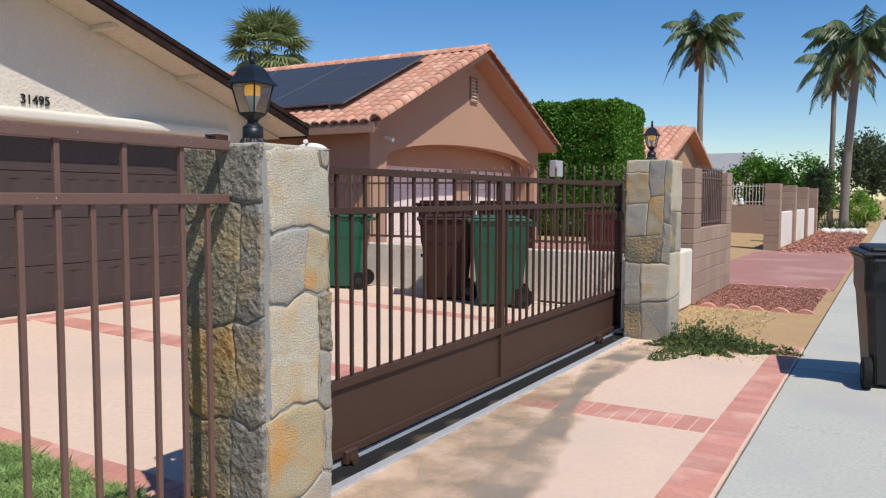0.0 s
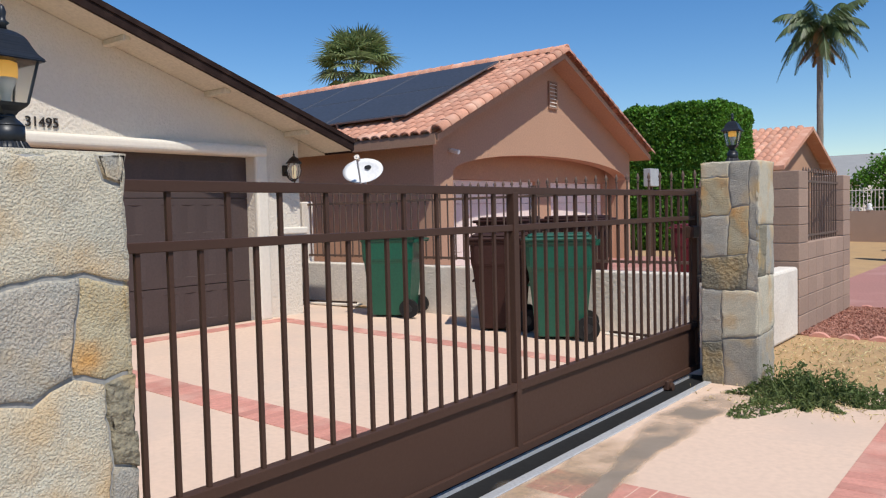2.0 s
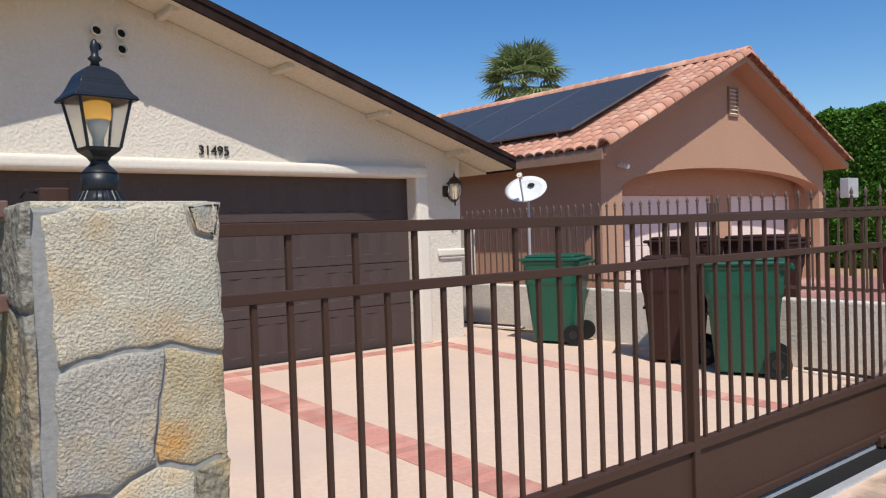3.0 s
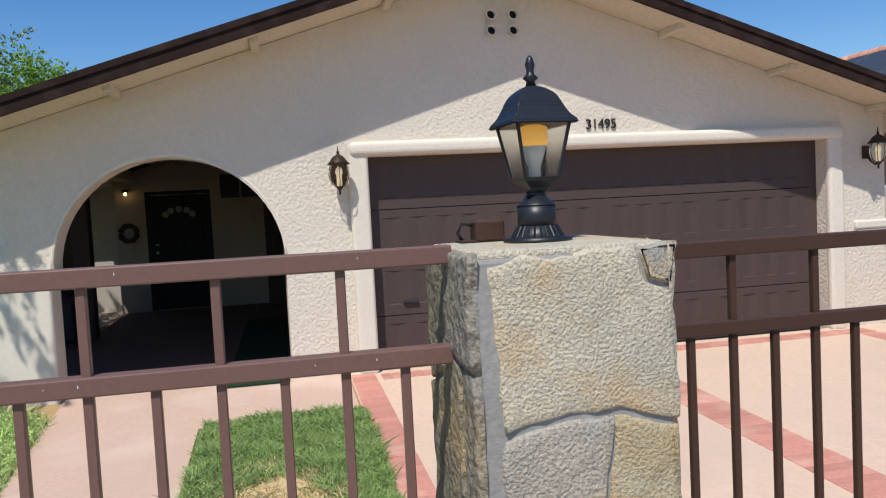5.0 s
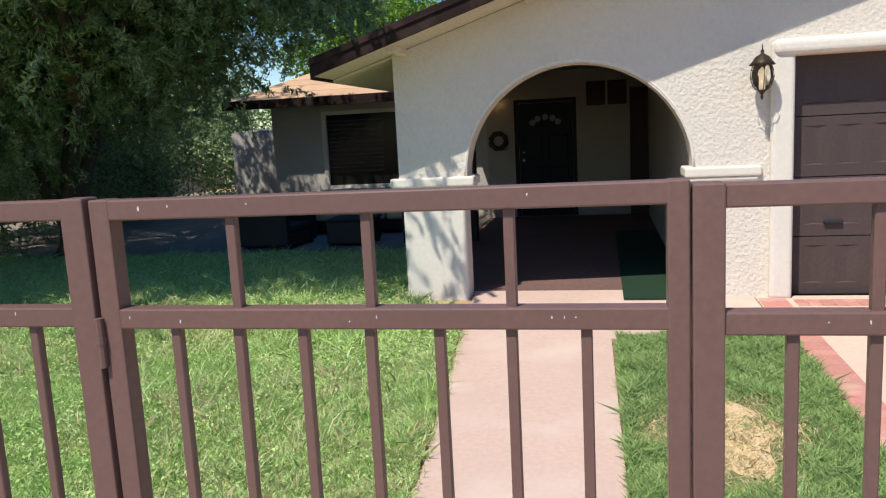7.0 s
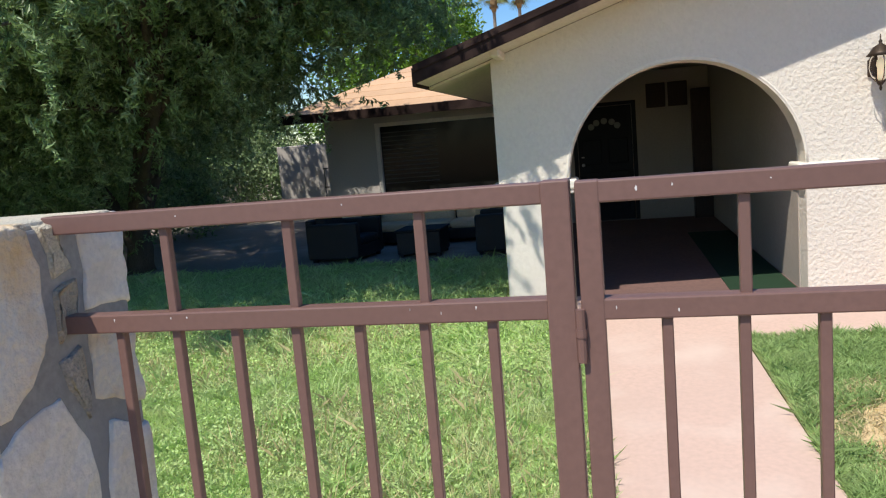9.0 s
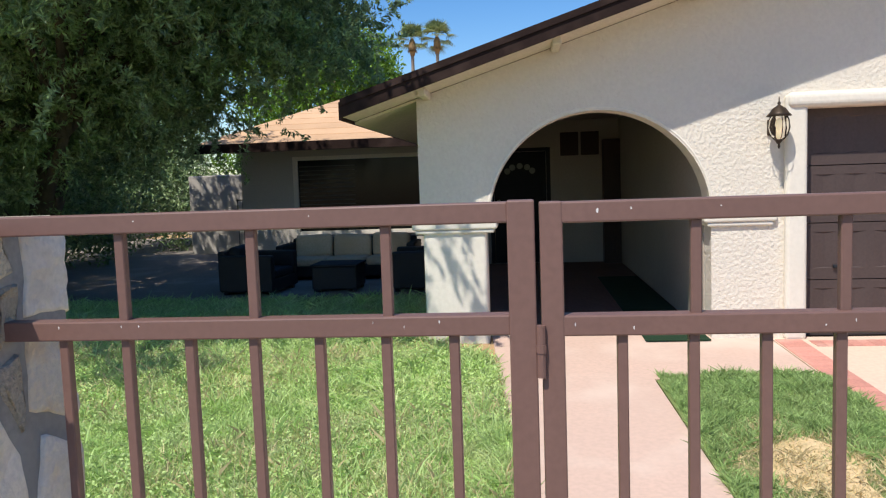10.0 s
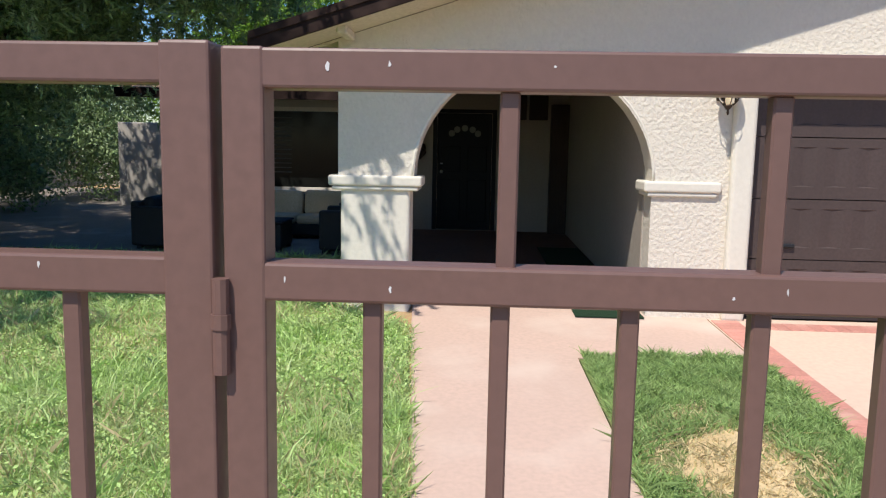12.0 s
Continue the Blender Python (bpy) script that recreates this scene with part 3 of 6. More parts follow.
structure("floor_garage", boxed(-15.0, -8.2, 2.3, 8.3, 0.0, 0.13), PATIO, "concrete floor of the garage", "floor")


def roof_side(y_eave):
    """One slope of the gable roof, with a thick edge."""
    bm = bmesh.new()
    ze = GR(y_eave)
    pts = [(NR, GR(NR)), (y_eave, ze), (y_eave, ze - 0.10), (NR, GR(NR) - 0.10)]
    f = [[bm.verts.new((x, y, z)) for y, z in pts] for x in (-7.58, -22.5)]
    for i in range(4):
        bm.faces.new((f[0][i], f[0][(i + 1) % 4], f[1][(i + 1) % 4], f[1][i]))
    bm.faces.new(f[0])
    bm.faces.new(f[1][::-1])
    bmesh.ops.recalc_face_normals(bm, faces=bm.faces)
    return bm


for sgn, ye in ((-1, -1.1), (1, 9.0)):
    structure("roof_slope", roof_side(ye), SHINGLE_DARK, "dark shingle roof slope of the white house", "roof")
    ze = GR(ye)
    bm = bmesh.new()
    # rake board under the roof edge, a drip strip on it, and the soffit behind
    def board(bm, x0, x1, top, bot, y0=NR, y1=ye):
        c = [(y0, GR(y0) - top), (y1, GR(y1) - top), (y1, GR(y1) - bot), (y0, GR(y0) - bot)]
        f = [[bm.verts.new((x, y, z)) for y, z in c] for x in (x0, x1)]
        for i in range(4):
            bm.faces.new((f[0][i], f[0][(i + 1) % 4], f[1][(i + 1) % 4], f[1][i]))
        bm.faces.new(f[0]); bm.faces.new(f[1][::-1])
        bmesh.ops.recalc_face_normals(bm, faces=bm.faces)
    board(bm, -7.545, -7.585, -0.012, 0.045)
    board(bm, -7.56, -7.60, 0.045, 0.142)
    structure("fascia_rake", bm, FASCIA, "dark brown painted rake board of the gable", "fascia")
    bm = bmesh.new()
    board(bm, -7.60, -8.13, 0.10, 0.135)
    structure("soffit_rake", bm, SOFFIT, "cream boarded soffit under the gable overhang", "soffit")
    bm = boxed(-22.5, -7.62, min(ye, ye + sgn * 0.03), max(ye, ye + sgn * 0.03), ze - 0.16, ze - 0.005)
    structure("fascia_eave", bm, FASCIA, "dark brown eave board", "fascia")
    bm = bmesh.new()
    board(bm, -8.125, -22.4, 0.14, 0.162, y0=-0.5 if sgn < 0 else 8.52)
    structure("soffit_eave", bm, SOFFIT, "boarded underside of the side eave", "soffit")
    for i, d in enumerate((0.28, 1.45, 2.65, 3.85)):
        y = ye - sgn * (0.4 + d)
        bm = bmesh.new()
        box(bm, -8.12, -7.70, y - 0.04, y + 0.04, GR(y) - 0.19, GR(y) - 0.12, bevel=0.012)
        structure("lookout_beam", bm, SOFFIT, "small cream beam end under the rake", "beam")
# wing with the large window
structure("wall_wing", plate([(-4.78, 0.1), (-4.78, 2.4), (-0.62, 2.4), (-0.62, 0.1)], [[(-3.76, 0.75), (-3.76, 2.16), (-1.2, 2.16), (-1.2, 0.75)]], -15.0, -15.2), SHADE_STUCCO, "stucco wall of the house wing, greyed in colour for shade", "wall")
structure("wall_wing_side", boxed(-22.0, -15.2, -4.78, -4.58, 0, 2.4), SHADE_PLASTER, "stucco end wall of the house wing", "wall")
# Added near-black sheet: its colour stands for the unlit room, not a painted wall
structure("wall_wing_inner", boxed(-16.4, -16.3, -4.5, -0.62, 0.1, 2.4), DOOR_PAINT, "near-black sheet in place of the unlit room behind the window", "wall")
a = [(-14.35, -5.4, 2.42), (-14.35, -0.4, 2.42), (-18.5, -0.4, 3.75), (-18.5, -2.9, 3.75)]
wing_roof = structure("roof_wing", slab([(p[0], p[1]) for p in a], lambda x: 2.42 + (-14.35 - x) * 0.32, 0.08), SHINGLE_TAN, "tan shingle roof of the house wing", "roof")
bm = slab([(-14.35, -5.4), (-18.5, -2.9), (-22.6, -5.4)], lambda x: 2.42 + min(abs(-14.35 - x), abs(-22.6 - x)) * 0.32, 0.08)
structure("roof_wing_hip", bm, SHINGLE_TAN, "tan shingle hip of the wing roof", "roof")
structure("fascia_wing", boxed(-14.36, -14.31, -5.42, -0.9, 2.27, 2.43), FASCIA, "dark brown eave board of the wing", "fascia")
structure("soffit_wing", boxed(-15.0, -14.36, -5.4, -0.6, 2.30, 2.34), SOFFIT, "shaded soffit of the wing", "soffit")
for k in range(9):
    x0 = -14.33 - 0.42 * k
    z0 = 2.42 + (-14.35 - x0) * 0.32
    part("shingle_course", slab([(x0, -5.38 + 0.25 * k), (x0, -0.45), (x0 - 0.45, -0.45), (x0 - 0.45, -5.15 + 0.25 * k)], lambda x: z0 + 0.018 + (x0 - x) * 0.30, 0.014), SHINGLE_TAN, wing_roof)


# ---- stone pillars ----
def stone_mesh(poly, place, rng, bulge, gap):
    """A rough split stone on the outline poly (u, v in metres); place(u, v, out) gives the point in space."""
    pts = []
    for a, b in zip(poly, poly[1:] + poly[:1]):
        m = max(2, int((b - a).length / 0.022))
        for s in range(m):
            p = a + (b - a) * s / m
            w = Vector((noise.noise(Vector((p.x * 14, p.y * 14, 1.0))), noise.noise(Vector((p.x * 14, p.y * 14, 9.0)))))
            w2 = Vector((noise.noise(Vector((p.x * 47, p.y * 47, 3.0))), noise.noise(Vector((p.x * 47, p.y * 47, 6.0)))))
            pts.append(p + 0.011 * w + 0.005 * w2)
    c = sum(pts, Vector((0, 0))) / len(pts)
    bm = bmesh.new()
    rings = []
    so = rng.uniform(0, 50)
    for inset, share, out in ((0.0, 1.0, 0.0), (gap, 1.0, 0.45), (gap + 0.0025, 1.0, 0.88), (gap + 0.007, 1.0, 1.0), (0, 0.80, 1.0), (0, 0.6, 1.0), (0, 0.4, 1.0), (0, 0.2, 1.0)):
        ring = []
        for p in pts:
            d = p - c
            q = c + d * (share if share < 1 else max(0.3, 1 - inset / max(d.length, 0.02)))
            rough = noise.noise(Vector((q.x * 13, q.y * 13, so))) * 0.006 + noise.noise(Vector((q.x * 40, q.y * 40, so))) * 0.0028
            ring.append(bm.verts.new(place(q.x, q.y, bulge * out + (rough if out > 0.5 else 0))))
        rings.append(ring)
    n = len(pts)
    for r0, r1 in zip(rings, rings[1:]):
        for k in range(n):
            bm.faces.new((r0[k], r0[(k + 1) % n], r1[(k + 1) % n], r1[k]))
    mid = bm.verts.new(place(c.x, c.y, bulge))
    for k in range(n):
        bm.faces.new((rings[-1][k], rings[-1][(k + 1) % n], mid))
    for f in bm.faces:
        f.smooth = True
    return bm


def courses(layout, seed):
    """Outlines of stones in rough rows; layout: rows from the top of (height, splits across, kinds)."""
    rng = random.Random(seed)
    out, z, prev = [], 0.0, (0.0, 0.0)
    for h, splits, kinds in layout:
        t = rng.uniform(-0.025, 0.025)
        low = (z + h - t, z + h + t)
        cuts = [0.0, *splits, 1.0]
        lean = [0, *[rng.uniform(-0.07, 0.07) for _ in splits], 0]
        lev = lambda q, u: q[0] + (q[1] - q[0]) * u
        top = prev if z else (0.0, 0.0)
        for i, k in enumerate(kinds):
            a0, b0, a1, b1 = cuts[i] + lean[i], cuts[i + 1] + lean[i + 1], cuts[i] - lean[i], cuts[i + 1] - lean[i + 1]
            out.append((k, [(a0, lev(top, a0)), (b0, lev(top, b0)), (b1, lev(low, b1)), (a1, lev(low, a1))]))
        z, prev = z + h, low
    return out


def stone_face(parent, origin, u, width, stones, seed, n, gap):
    rng = random.Random(seed)
    u, n, origin = Vector(u), Vector(n), Vector(origin)
    for k, outline in stones:
        poly = [Vector((a * width, -d)) for a, d in outline]
        bm = stone_mesh(poly, lambda a, d, o: origin + u * a + Vector((0, 0, d)) + n * o, rng, rng.uniform(0.015, 0.021), gap)
        bmesh.ops.recalc_face_normals(bm, faces=bm.faces)
        big = max(bm.faces, key=lambda f: f.calc_area())
        if big.normal.dot(n) < 0:
            bmesh.ops.reverse_faces(bm, faces=bm.faces)
        part("stone", bm, STONES[k], parent)


def pillar(x1, y0, y1, top, depth, label, faces, gap=0.003):
    x0 = x1 - depth
    e = thing("stone_pillar", (x0 + x1) / 2, (y0 + y1) / 2, 0, label, "pillar", "stone gate pillars")
    cx, cy = (x0 + x1) / 2, (y0 + y1) / 2
    core = boxed(x0 - cx + 0.006, x1 - cx - 0.006, y0 - cy + 0.006, y1 - cy - 0.006, 0, top - 0.012, bevel=0.008, seg=2)
    part("mortar_core", core, MORTAR, e, "grey smeared mortar core")
    cap = bmesh.new()
    box(cap, x0 - cx + 0.012, x1 - cx - 0.012, y0 - cy + 0.012, y1 - cy - 0.012, top - 0.02, top + 0.002, bevel=0.008, seg=2)
    part("mortar_cap", cap, STONES[0], e, "pale mortared top of the pillar")
    for side, stones, seed in faces:
        if side == "front":
            stone_face(e, (x1 - cx - 0.016, y0 - cy, top - 0.002), (0, 1, 0), y1 - y0, stones, seed, (1, 0, 0), gap)
        elif side == "near":
            stone_face(e, (x0 - cx, y0 - cy + 0.016, top - 0.002), (1, 0, 0), depth, stones, seed, (0, -1, 0), gap)
        else:
            stone_face(e, (x1 - cx, y1 - cy - 0.016, top - 0.002), (-1, 0, 0), depth, stones, seed, (0, 1, 0), gap)
    return e


P1 = pillar(-2.195, 2.395, 2.79, 1.60, 0.40, "tall stone pillar of pale and rust stones with a lantern", [
    ("front", [(0, [(0.09, 0.015), (0.80, 0.0), (0.84, 0.07), (1.0, 0.085), (1.0, 0.335), (0.7, 0.30), (0.45, 0.31), (0.12, 0.325)]),
               (3, [(0.80, 0.0), (1.0, 0.0), (1.0, 0.08), (0.84, 0.07)]),
               (3, [(0.12, 0.335), (0.45, 0.315), (0.66, 0.305), (0.60, 0.55), (0.36, 0.60), (0.10, 0.585)]),
               (2, [(0.66, 0.305), (1.0, 0.34), (1.0, 0.56), (0.80, 0.575), (0.60, 0.55)]),
               (0, [(0.10, 0.59), (0.36, 0.605), (0.60, 0.555), (0.80, 0.58), (0.84, 0.80), (0.78, 1.0), (0.42, 0.985), (0.12, 1.01)]),
               (1, [(0.80, 0.58), (1.0, 0.565), (1.0, 0.82), (0.84, 0.80)]),
               (3, [(0.84, 0.80), (1.0, 0.82), (1.0, 1.04), (0.90, 1.05), (0.78, 1.0)]),
               (2, [(0.06, 1.02), (0.42, 0.99), (0.78, 1.005), (0.90, 1.05), (0.86, 1.30), (0.50, 1.36), (0.08, 1.33)]),
               (3, [(0.90, 1.05), (1.0, 1.04), (1.0, 1.32), (0.86, 1.30)]),
               (0, [(0.06, 1.34), (0.50, 1.365), (0.52, 1.6), (0.06, 1.6)]),
               (3, [(0.50, 1.365), (0.86, 1.305), (1.0, 1.325), (1.0, 1.6), (0.52, 1.6)])], 3),
    # near side: browner stones, dimmed further in colour for the grazing light
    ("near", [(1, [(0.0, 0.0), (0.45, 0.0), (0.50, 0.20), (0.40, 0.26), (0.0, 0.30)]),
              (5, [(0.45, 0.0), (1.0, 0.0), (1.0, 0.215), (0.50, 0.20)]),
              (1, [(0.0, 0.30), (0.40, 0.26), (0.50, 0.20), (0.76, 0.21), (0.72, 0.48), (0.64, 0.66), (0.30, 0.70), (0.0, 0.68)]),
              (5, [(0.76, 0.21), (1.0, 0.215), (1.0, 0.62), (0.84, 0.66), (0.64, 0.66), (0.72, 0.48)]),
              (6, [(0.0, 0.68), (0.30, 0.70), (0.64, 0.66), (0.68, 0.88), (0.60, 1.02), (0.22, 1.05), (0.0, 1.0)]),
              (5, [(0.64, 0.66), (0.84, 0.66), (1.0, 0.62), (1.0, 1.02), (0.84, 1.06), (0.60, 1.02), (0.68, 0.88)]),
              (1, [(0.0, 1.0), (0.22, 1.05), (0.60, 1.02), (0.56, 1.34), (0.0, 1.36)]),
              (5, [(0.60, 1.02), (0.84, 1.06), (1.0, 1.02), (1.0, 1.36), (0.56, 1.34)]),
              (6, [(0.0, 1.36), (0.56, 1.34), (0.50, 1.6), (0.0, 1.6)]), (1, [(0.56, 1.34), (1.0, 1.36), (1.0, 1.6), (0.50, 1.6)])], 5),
    ("far", courses([(0.3, [0.5], [0, 1]), (0.4, [], [2]), (0.4, [0.4], [1, 3]), (0.5, [], [0])], 8), 8)])
P0 = pillar(-2.125, -0.92, -0.53, 1.615, 0.435, "stone pillar of white pointed flagstones at the fence end", [
    ("front", courses([(0.4, [0.5], [4, 4]), (0.4, [], [4]), (0.4, [0.4], [4, 0]), (0.41, [], [4])], 21), 21),
    ("far", [(7, [(0.0, 0.0), (0.36, 0.0), (0.39, 0.10), (0.40, 0.208), (0.26, 0.30), (0.10, 0.335), (0.0, 0.335)]),
             (0, [(0.42, 0.0), (0.53, 0.0), (0.60, 0.095), (0.47, 0.115)]), (3, [(0.46, 0.125), (0.62, 0.115), (0.62, 0.20), (0.45, 0.24)]),
             (3, [(0.43, 0.27), (0.60, 0.25), (0.58, 0.41), (0.47, 0.33)]), (4, [(0.67, 0.0), (1.0, 0.0), (1.0, 0.205), (0.655, 0.19)]),
             (7, [(0.655, 0.21), (1.0, 0.225), (1.0, 0.43), (0.62, 0.375)]), (4, [(0.42, 0.335), (0.56, 0.44), (0.60, 0.52), (0.56, 0.82), (0.0, 0.80), (0.0, 0.39), (0.14, 0.35)]),
             (4, [(0.70, 0.425), (1.0, 0.475), (1.0, 0.90), (0.60, 0.84), (0.64, 0.56)]), (0, [(0.0, 0.83), (0.54, 0.85), (0.50, 1.22), (0.0, 1.18)]),
             (4, [(0.60, 0.88), (1.0, 0.94), (1.0, 1.30), (0.54, 1.24)]), (4, [(0.0, 1.22), (0.52, 1.26), (0.54, 1.61), (0.0, 1.61)]), (4, [(0.56, 1.28), (1.0, 1.34), (1.0, 1.61), (0.58, 1.61)])], 23)], gap=0.004)
P2 = pillar(-2.10, 7.87, 8.27, 1.775, 0.45, "stone pillar of square grey and ochre stones beside the gate", [
    ("near", [(0, [(0.0, 0.0), (0.52, 0.0), (0.50, 0.12), (0.0, 0.11)]), (3, [(0.52, 0.0), (0.86, 0.0), (0.84, 0.34), (0.54, 0.36), (0.50, 0.12)]),
              (2, [(0.0, 0.11), (0.50, 0.12), (0.54, 0.36), (0.50, 0.42), (0.0, 0.43)]), (3, [(0.86, 0.0), (1.0, 0.0), (1.0, 0.62), (0.84, 0.60), (0.84, 0.34)]),
              (2, [(0.54, 0.36), (0.84, 0.34), (0.84, 0.60), (0.82, 0.72), (0.46, 0.74), (0.50, 0.42)]), (3, [(0.0, 0.43), (0.50, 0.42), (0.46, 0.74), (0.0, 0.76)]),
              (3, [(0.84, 0.60), (1.0, 0.62), (1.0, 1.02), (0.80, 1.0), (0.82, 0.72)]), (1, [(0.0, 0.76), (0.46, 0.74), (0.82, 0.72), (0.80, 1.0), (0.36, 1.02), (0.0, 1.0)]),
              (3, [(0.0, 1.0), (0.36, 1.02), (0.36, 1.42), (0.0, 1.44)]), (0, [(0.36, 1.02), (0.80, 1.0), (1.0, 1.02), (0.98, 1.36), (0.36, 1.40)]),
              (1, [(0.0, 1.44), (0.36, 1.42), (0.42, 1.775), (0.0, 1.775)]), (3, [(0.36, 1.41), (0.98, 1.37), (1.0, 1.775), (0.42, 1.775)])], 31),
    ("front", courses([(0.5, [], [0]), (0.4, [0.5], [1, 3]), (0.45, [], [0]), (0.425, [], [3])], 33), 33)])


# ---- lanterns ----
def pillar_lantern(x, y, z, turn, s, label, slim=0.9):
    e = thing("post_lantern", x, y, z, label, "lantern", "pillar lanterns", turn)
    part("base_plate", lathe(bmesh.new(), [(0.082 * s, 0), (0.084 * s, 0.006 * s), (0.062 * s, 0.011 * s), (0.053 * s, 0.022 * s), (0.048 * s, 0.034 * s)], 24), BLACK_METAL, e)
    part("stem", lathe(bmesh.new(), [(0.0465 * s, 0.028 * s), (0.0465 * s, 0.078 * s)], 28), BLACK_METAL, e)
    part("collar", lathe(bmesh.new(), [(0.0475 * s, 0.077 * s), (0.044 * s, 0.081 * s), (0.024 * s, 0.099 * s)], 28), BLACK_METAL, e)
    part("neck", lathe(bmesh.new(), [(0.024 * s, 0.098 * s), (0.022 * s, 0.108 * s)], 20), BLACK_METAL, e)
    for k in range(24):
        a = k * math.tau / 24
        rib = bmesh.new()
        tube(rib, (0.062 * s * math.cos(a), 0.062 * s * math.sin(a), 0.011 * s), (0.0475 * s * math.cos(a), 0.0475 * s * math.sin(a), 0.034 * s), 0.0026 * s, seg=5)
        part("flute", rib, BLACK_METAL, e)
    lo, hi, z0, z1 = 0.060 * s, 0.093 * s, 0.137 * s, 0.252 * s
    ang = [k * math.tau / 4 for k in range(4)]
    part("bowl", lathe(bmesh.new(), [(0.020 * s, 0.100 * s), (0.034 * s, 0.116 * s), (0.058 * s, 0.130 * s), (0.064 * s, 0.138 * s)], 4, smooth=False), BLACK_METAL, e)
    for a in ang:
        part("cage_rod", tube(bmesh.new(), (lo * math.cos(a), lo * math.sin(a), z0), (hi * math.cos(a), hi * math.sin(a), z1), 0.0042 * s, seg=6), BLACK_METAL, e)
    for k in range(4):
        a, b = ang[k], ang[(k + 1) % 4]
        pane = bmesh.new()
        vs = []
        for off in (0.0, -0.0025 * s):
            for r, zz, t in ((lo, z0, a), (lo, z0, b), (hi, z1, b), (hi, z1, a)):
                vs.append(pane.verts.new(((r + off - 0.003 * s) * math.cos(t), (r + off - 0.003 * s) * math.sin(t), zz)))
        for f in ((0, 1, 2, 3), (7, 6, 5, 4), (0, 4, 5, 1), (1, 5, 6, 2), (2, 6, 7, 3), (3, 7, 4, 0)):
            pane.faces.new([vs[i] for i in f])
        bmesh.ops.recalc_face_normals(pane, faces=pane.faces)
        ob = part("pane", pane, HAZY, e)
        ob.visible_shadow = False
    hood = lathe(bmesh.new(), [(0.094 * s, 0.250 * s), (0.118 * s, 0.247 * s), (0.116 * s, 0.254 * s), (0.096 * s, 0.268 * s), (0.080 * s, 0.288 * s), (0.078 * s, 0.293 * s), (0.062 * s, 0.314 * s), (0.036 * s, 0.328 * s), (0.012 * s, 0.334 * s)], 4, smooth=False)
    bmesh.ops.bevel(hood, geom=list(hood.edges), offset=0.003 * s, segments=2, affect="EDGES")
    part("hood", hood, BLACK_METAL, e)
    part("finial", lathe(bmesh.new(), [(0.013 * s, 0.333 * s), (0.010 * s, 0.343 * s), (0.019 * s, 0.350 * s), (0.010 * s, 0.358 * s), (0.009 * s, 0.366 * s), (0.012 * s, 0.378 * s), (0.008 * s, 0.392 * s), (0.003 * s, 0.398 * s)], 12), BLACK_METAL, e)
    part("bulb", lathe(bmesh.new(), [(0.014 * s, 0.138 * s), (0.014 * s, 0.16 * s), (0.024 * s, 0.185 * s), (0.031 * s, 0.205 * s)], 16), BULB, e, "white lower half of the bulb")
    part("bulb_cap", lathe(bmesh.new(), [(0.033 * s, 0.205 * s), (0.035 * s, 0.22 * s), (0.034 * s, 0.245 * s), (0.02 * s, 0.25 * s)], 16), AMBER, e, "amber glowing top of the bulb")
    for o in e.children:
        o.scale = (slim, slim, 1.0)
    return e


pillar_lantern(-2.43, 2.605, 1.602, -40, 0.965, "black metal post lantern with clear panes on a stone pillar")
pillar_lantern(-2.36, 8.08, 1.777, -40, 1.0, "black metal post lantern on the farther gate pillar")


def wall_lantern(y):
    e = thing("wall_lantern", -8.12, y, 1.98, "bronze wall lantern with a caged glass globe on stucco", "lantern", "garage wall lanterns")
    part("back_plate", boxed(0.0, 0.025, -0.045, 0.045, -0.03, 0.11, bevel=0.012, seg=2), BRONZE, e)
    arm = bmesh.new()
    polytube(arm, [(0.02, 0, 0.02), (0.08, 0, -0.06), (0.15, 0, -0.10), (0.19, 0, -0.075)], [0.009] * 4, 8)
    part("arm", arm, BRONZE, e)
    part("globe", lathe(bmesh.new(), [(0.036, -0.07), (0.070, -0.03), (0.086, 0.03), (0.078, 0.09), (0.064, 0.125)], 18, at=(0.19, 0, 0)), CLEAR, e).visible_shadow = False
    part("candle", lathe(bmesh.new(), [(0.022, -0.06), (0.022, 0.03), (0.03, 0.05), (0.024, 0.085), (0.004, 0.105)], 12, at=(0.19, 0, 0)), LANTERN_GLOW, e)
    for k in range(8):
        a = k * math.tau / 8
        rib = bmesh.new()
        polytube(rib, [(0.19 + r * math.cos(a), r * math.sin(a), z) for r, z in ((0.038, -0.075), (0.074, -0.035), (0.092, 0.03), (0.084, 0.09), (0.068, 0.13))], [0.004] * 5, 5)
        part("rib", rib, BRONZE, e)
    part("cap", lathe(bmesh.new(), [(0.090, 0.122), (0.104, 0.127), (0.078, 0.155), (0.056, 0.19), (0.02, 0.212), (0.01, 0.222), (0.016, 0.235), (0.006, 0.25), (0.004, 0.29)], 18, at=(0.19, 0, 0)), BRONZE, e)
    part("drop", lathe(bmesh.new(), [(0.005, -0.15), (0.012, -0.13), (0.008, -0.11), (0.03, -0.085), (0.034, -0.07)], 14, at=(0.19, 0, 0)), BRONZE, e)
    return e


jb = thing("junction_box", -2.545, 2.50, 1.604, "small brown metal box on the pillar top", "junction box")
part("case", boxed(-0.03, 0.03, -0.005, 0.06, 0.0, 0.045, bevel=0.004), GATE_IRON, jb)
part("cover", boxed(-0.028, 0.028, -0.04, -0.004, 0.0, 0.004), GATE_IRON, jb)
part("cable_loop", polytube(bmesh.new(), [(0.0, -0.005, 0.035), (0.0, -0.03, 0.04), (0.0, -0.04, 0.02), (0.0, -0.03, 0.002)], [0.004] * 4, 6), RUBBER, jb)
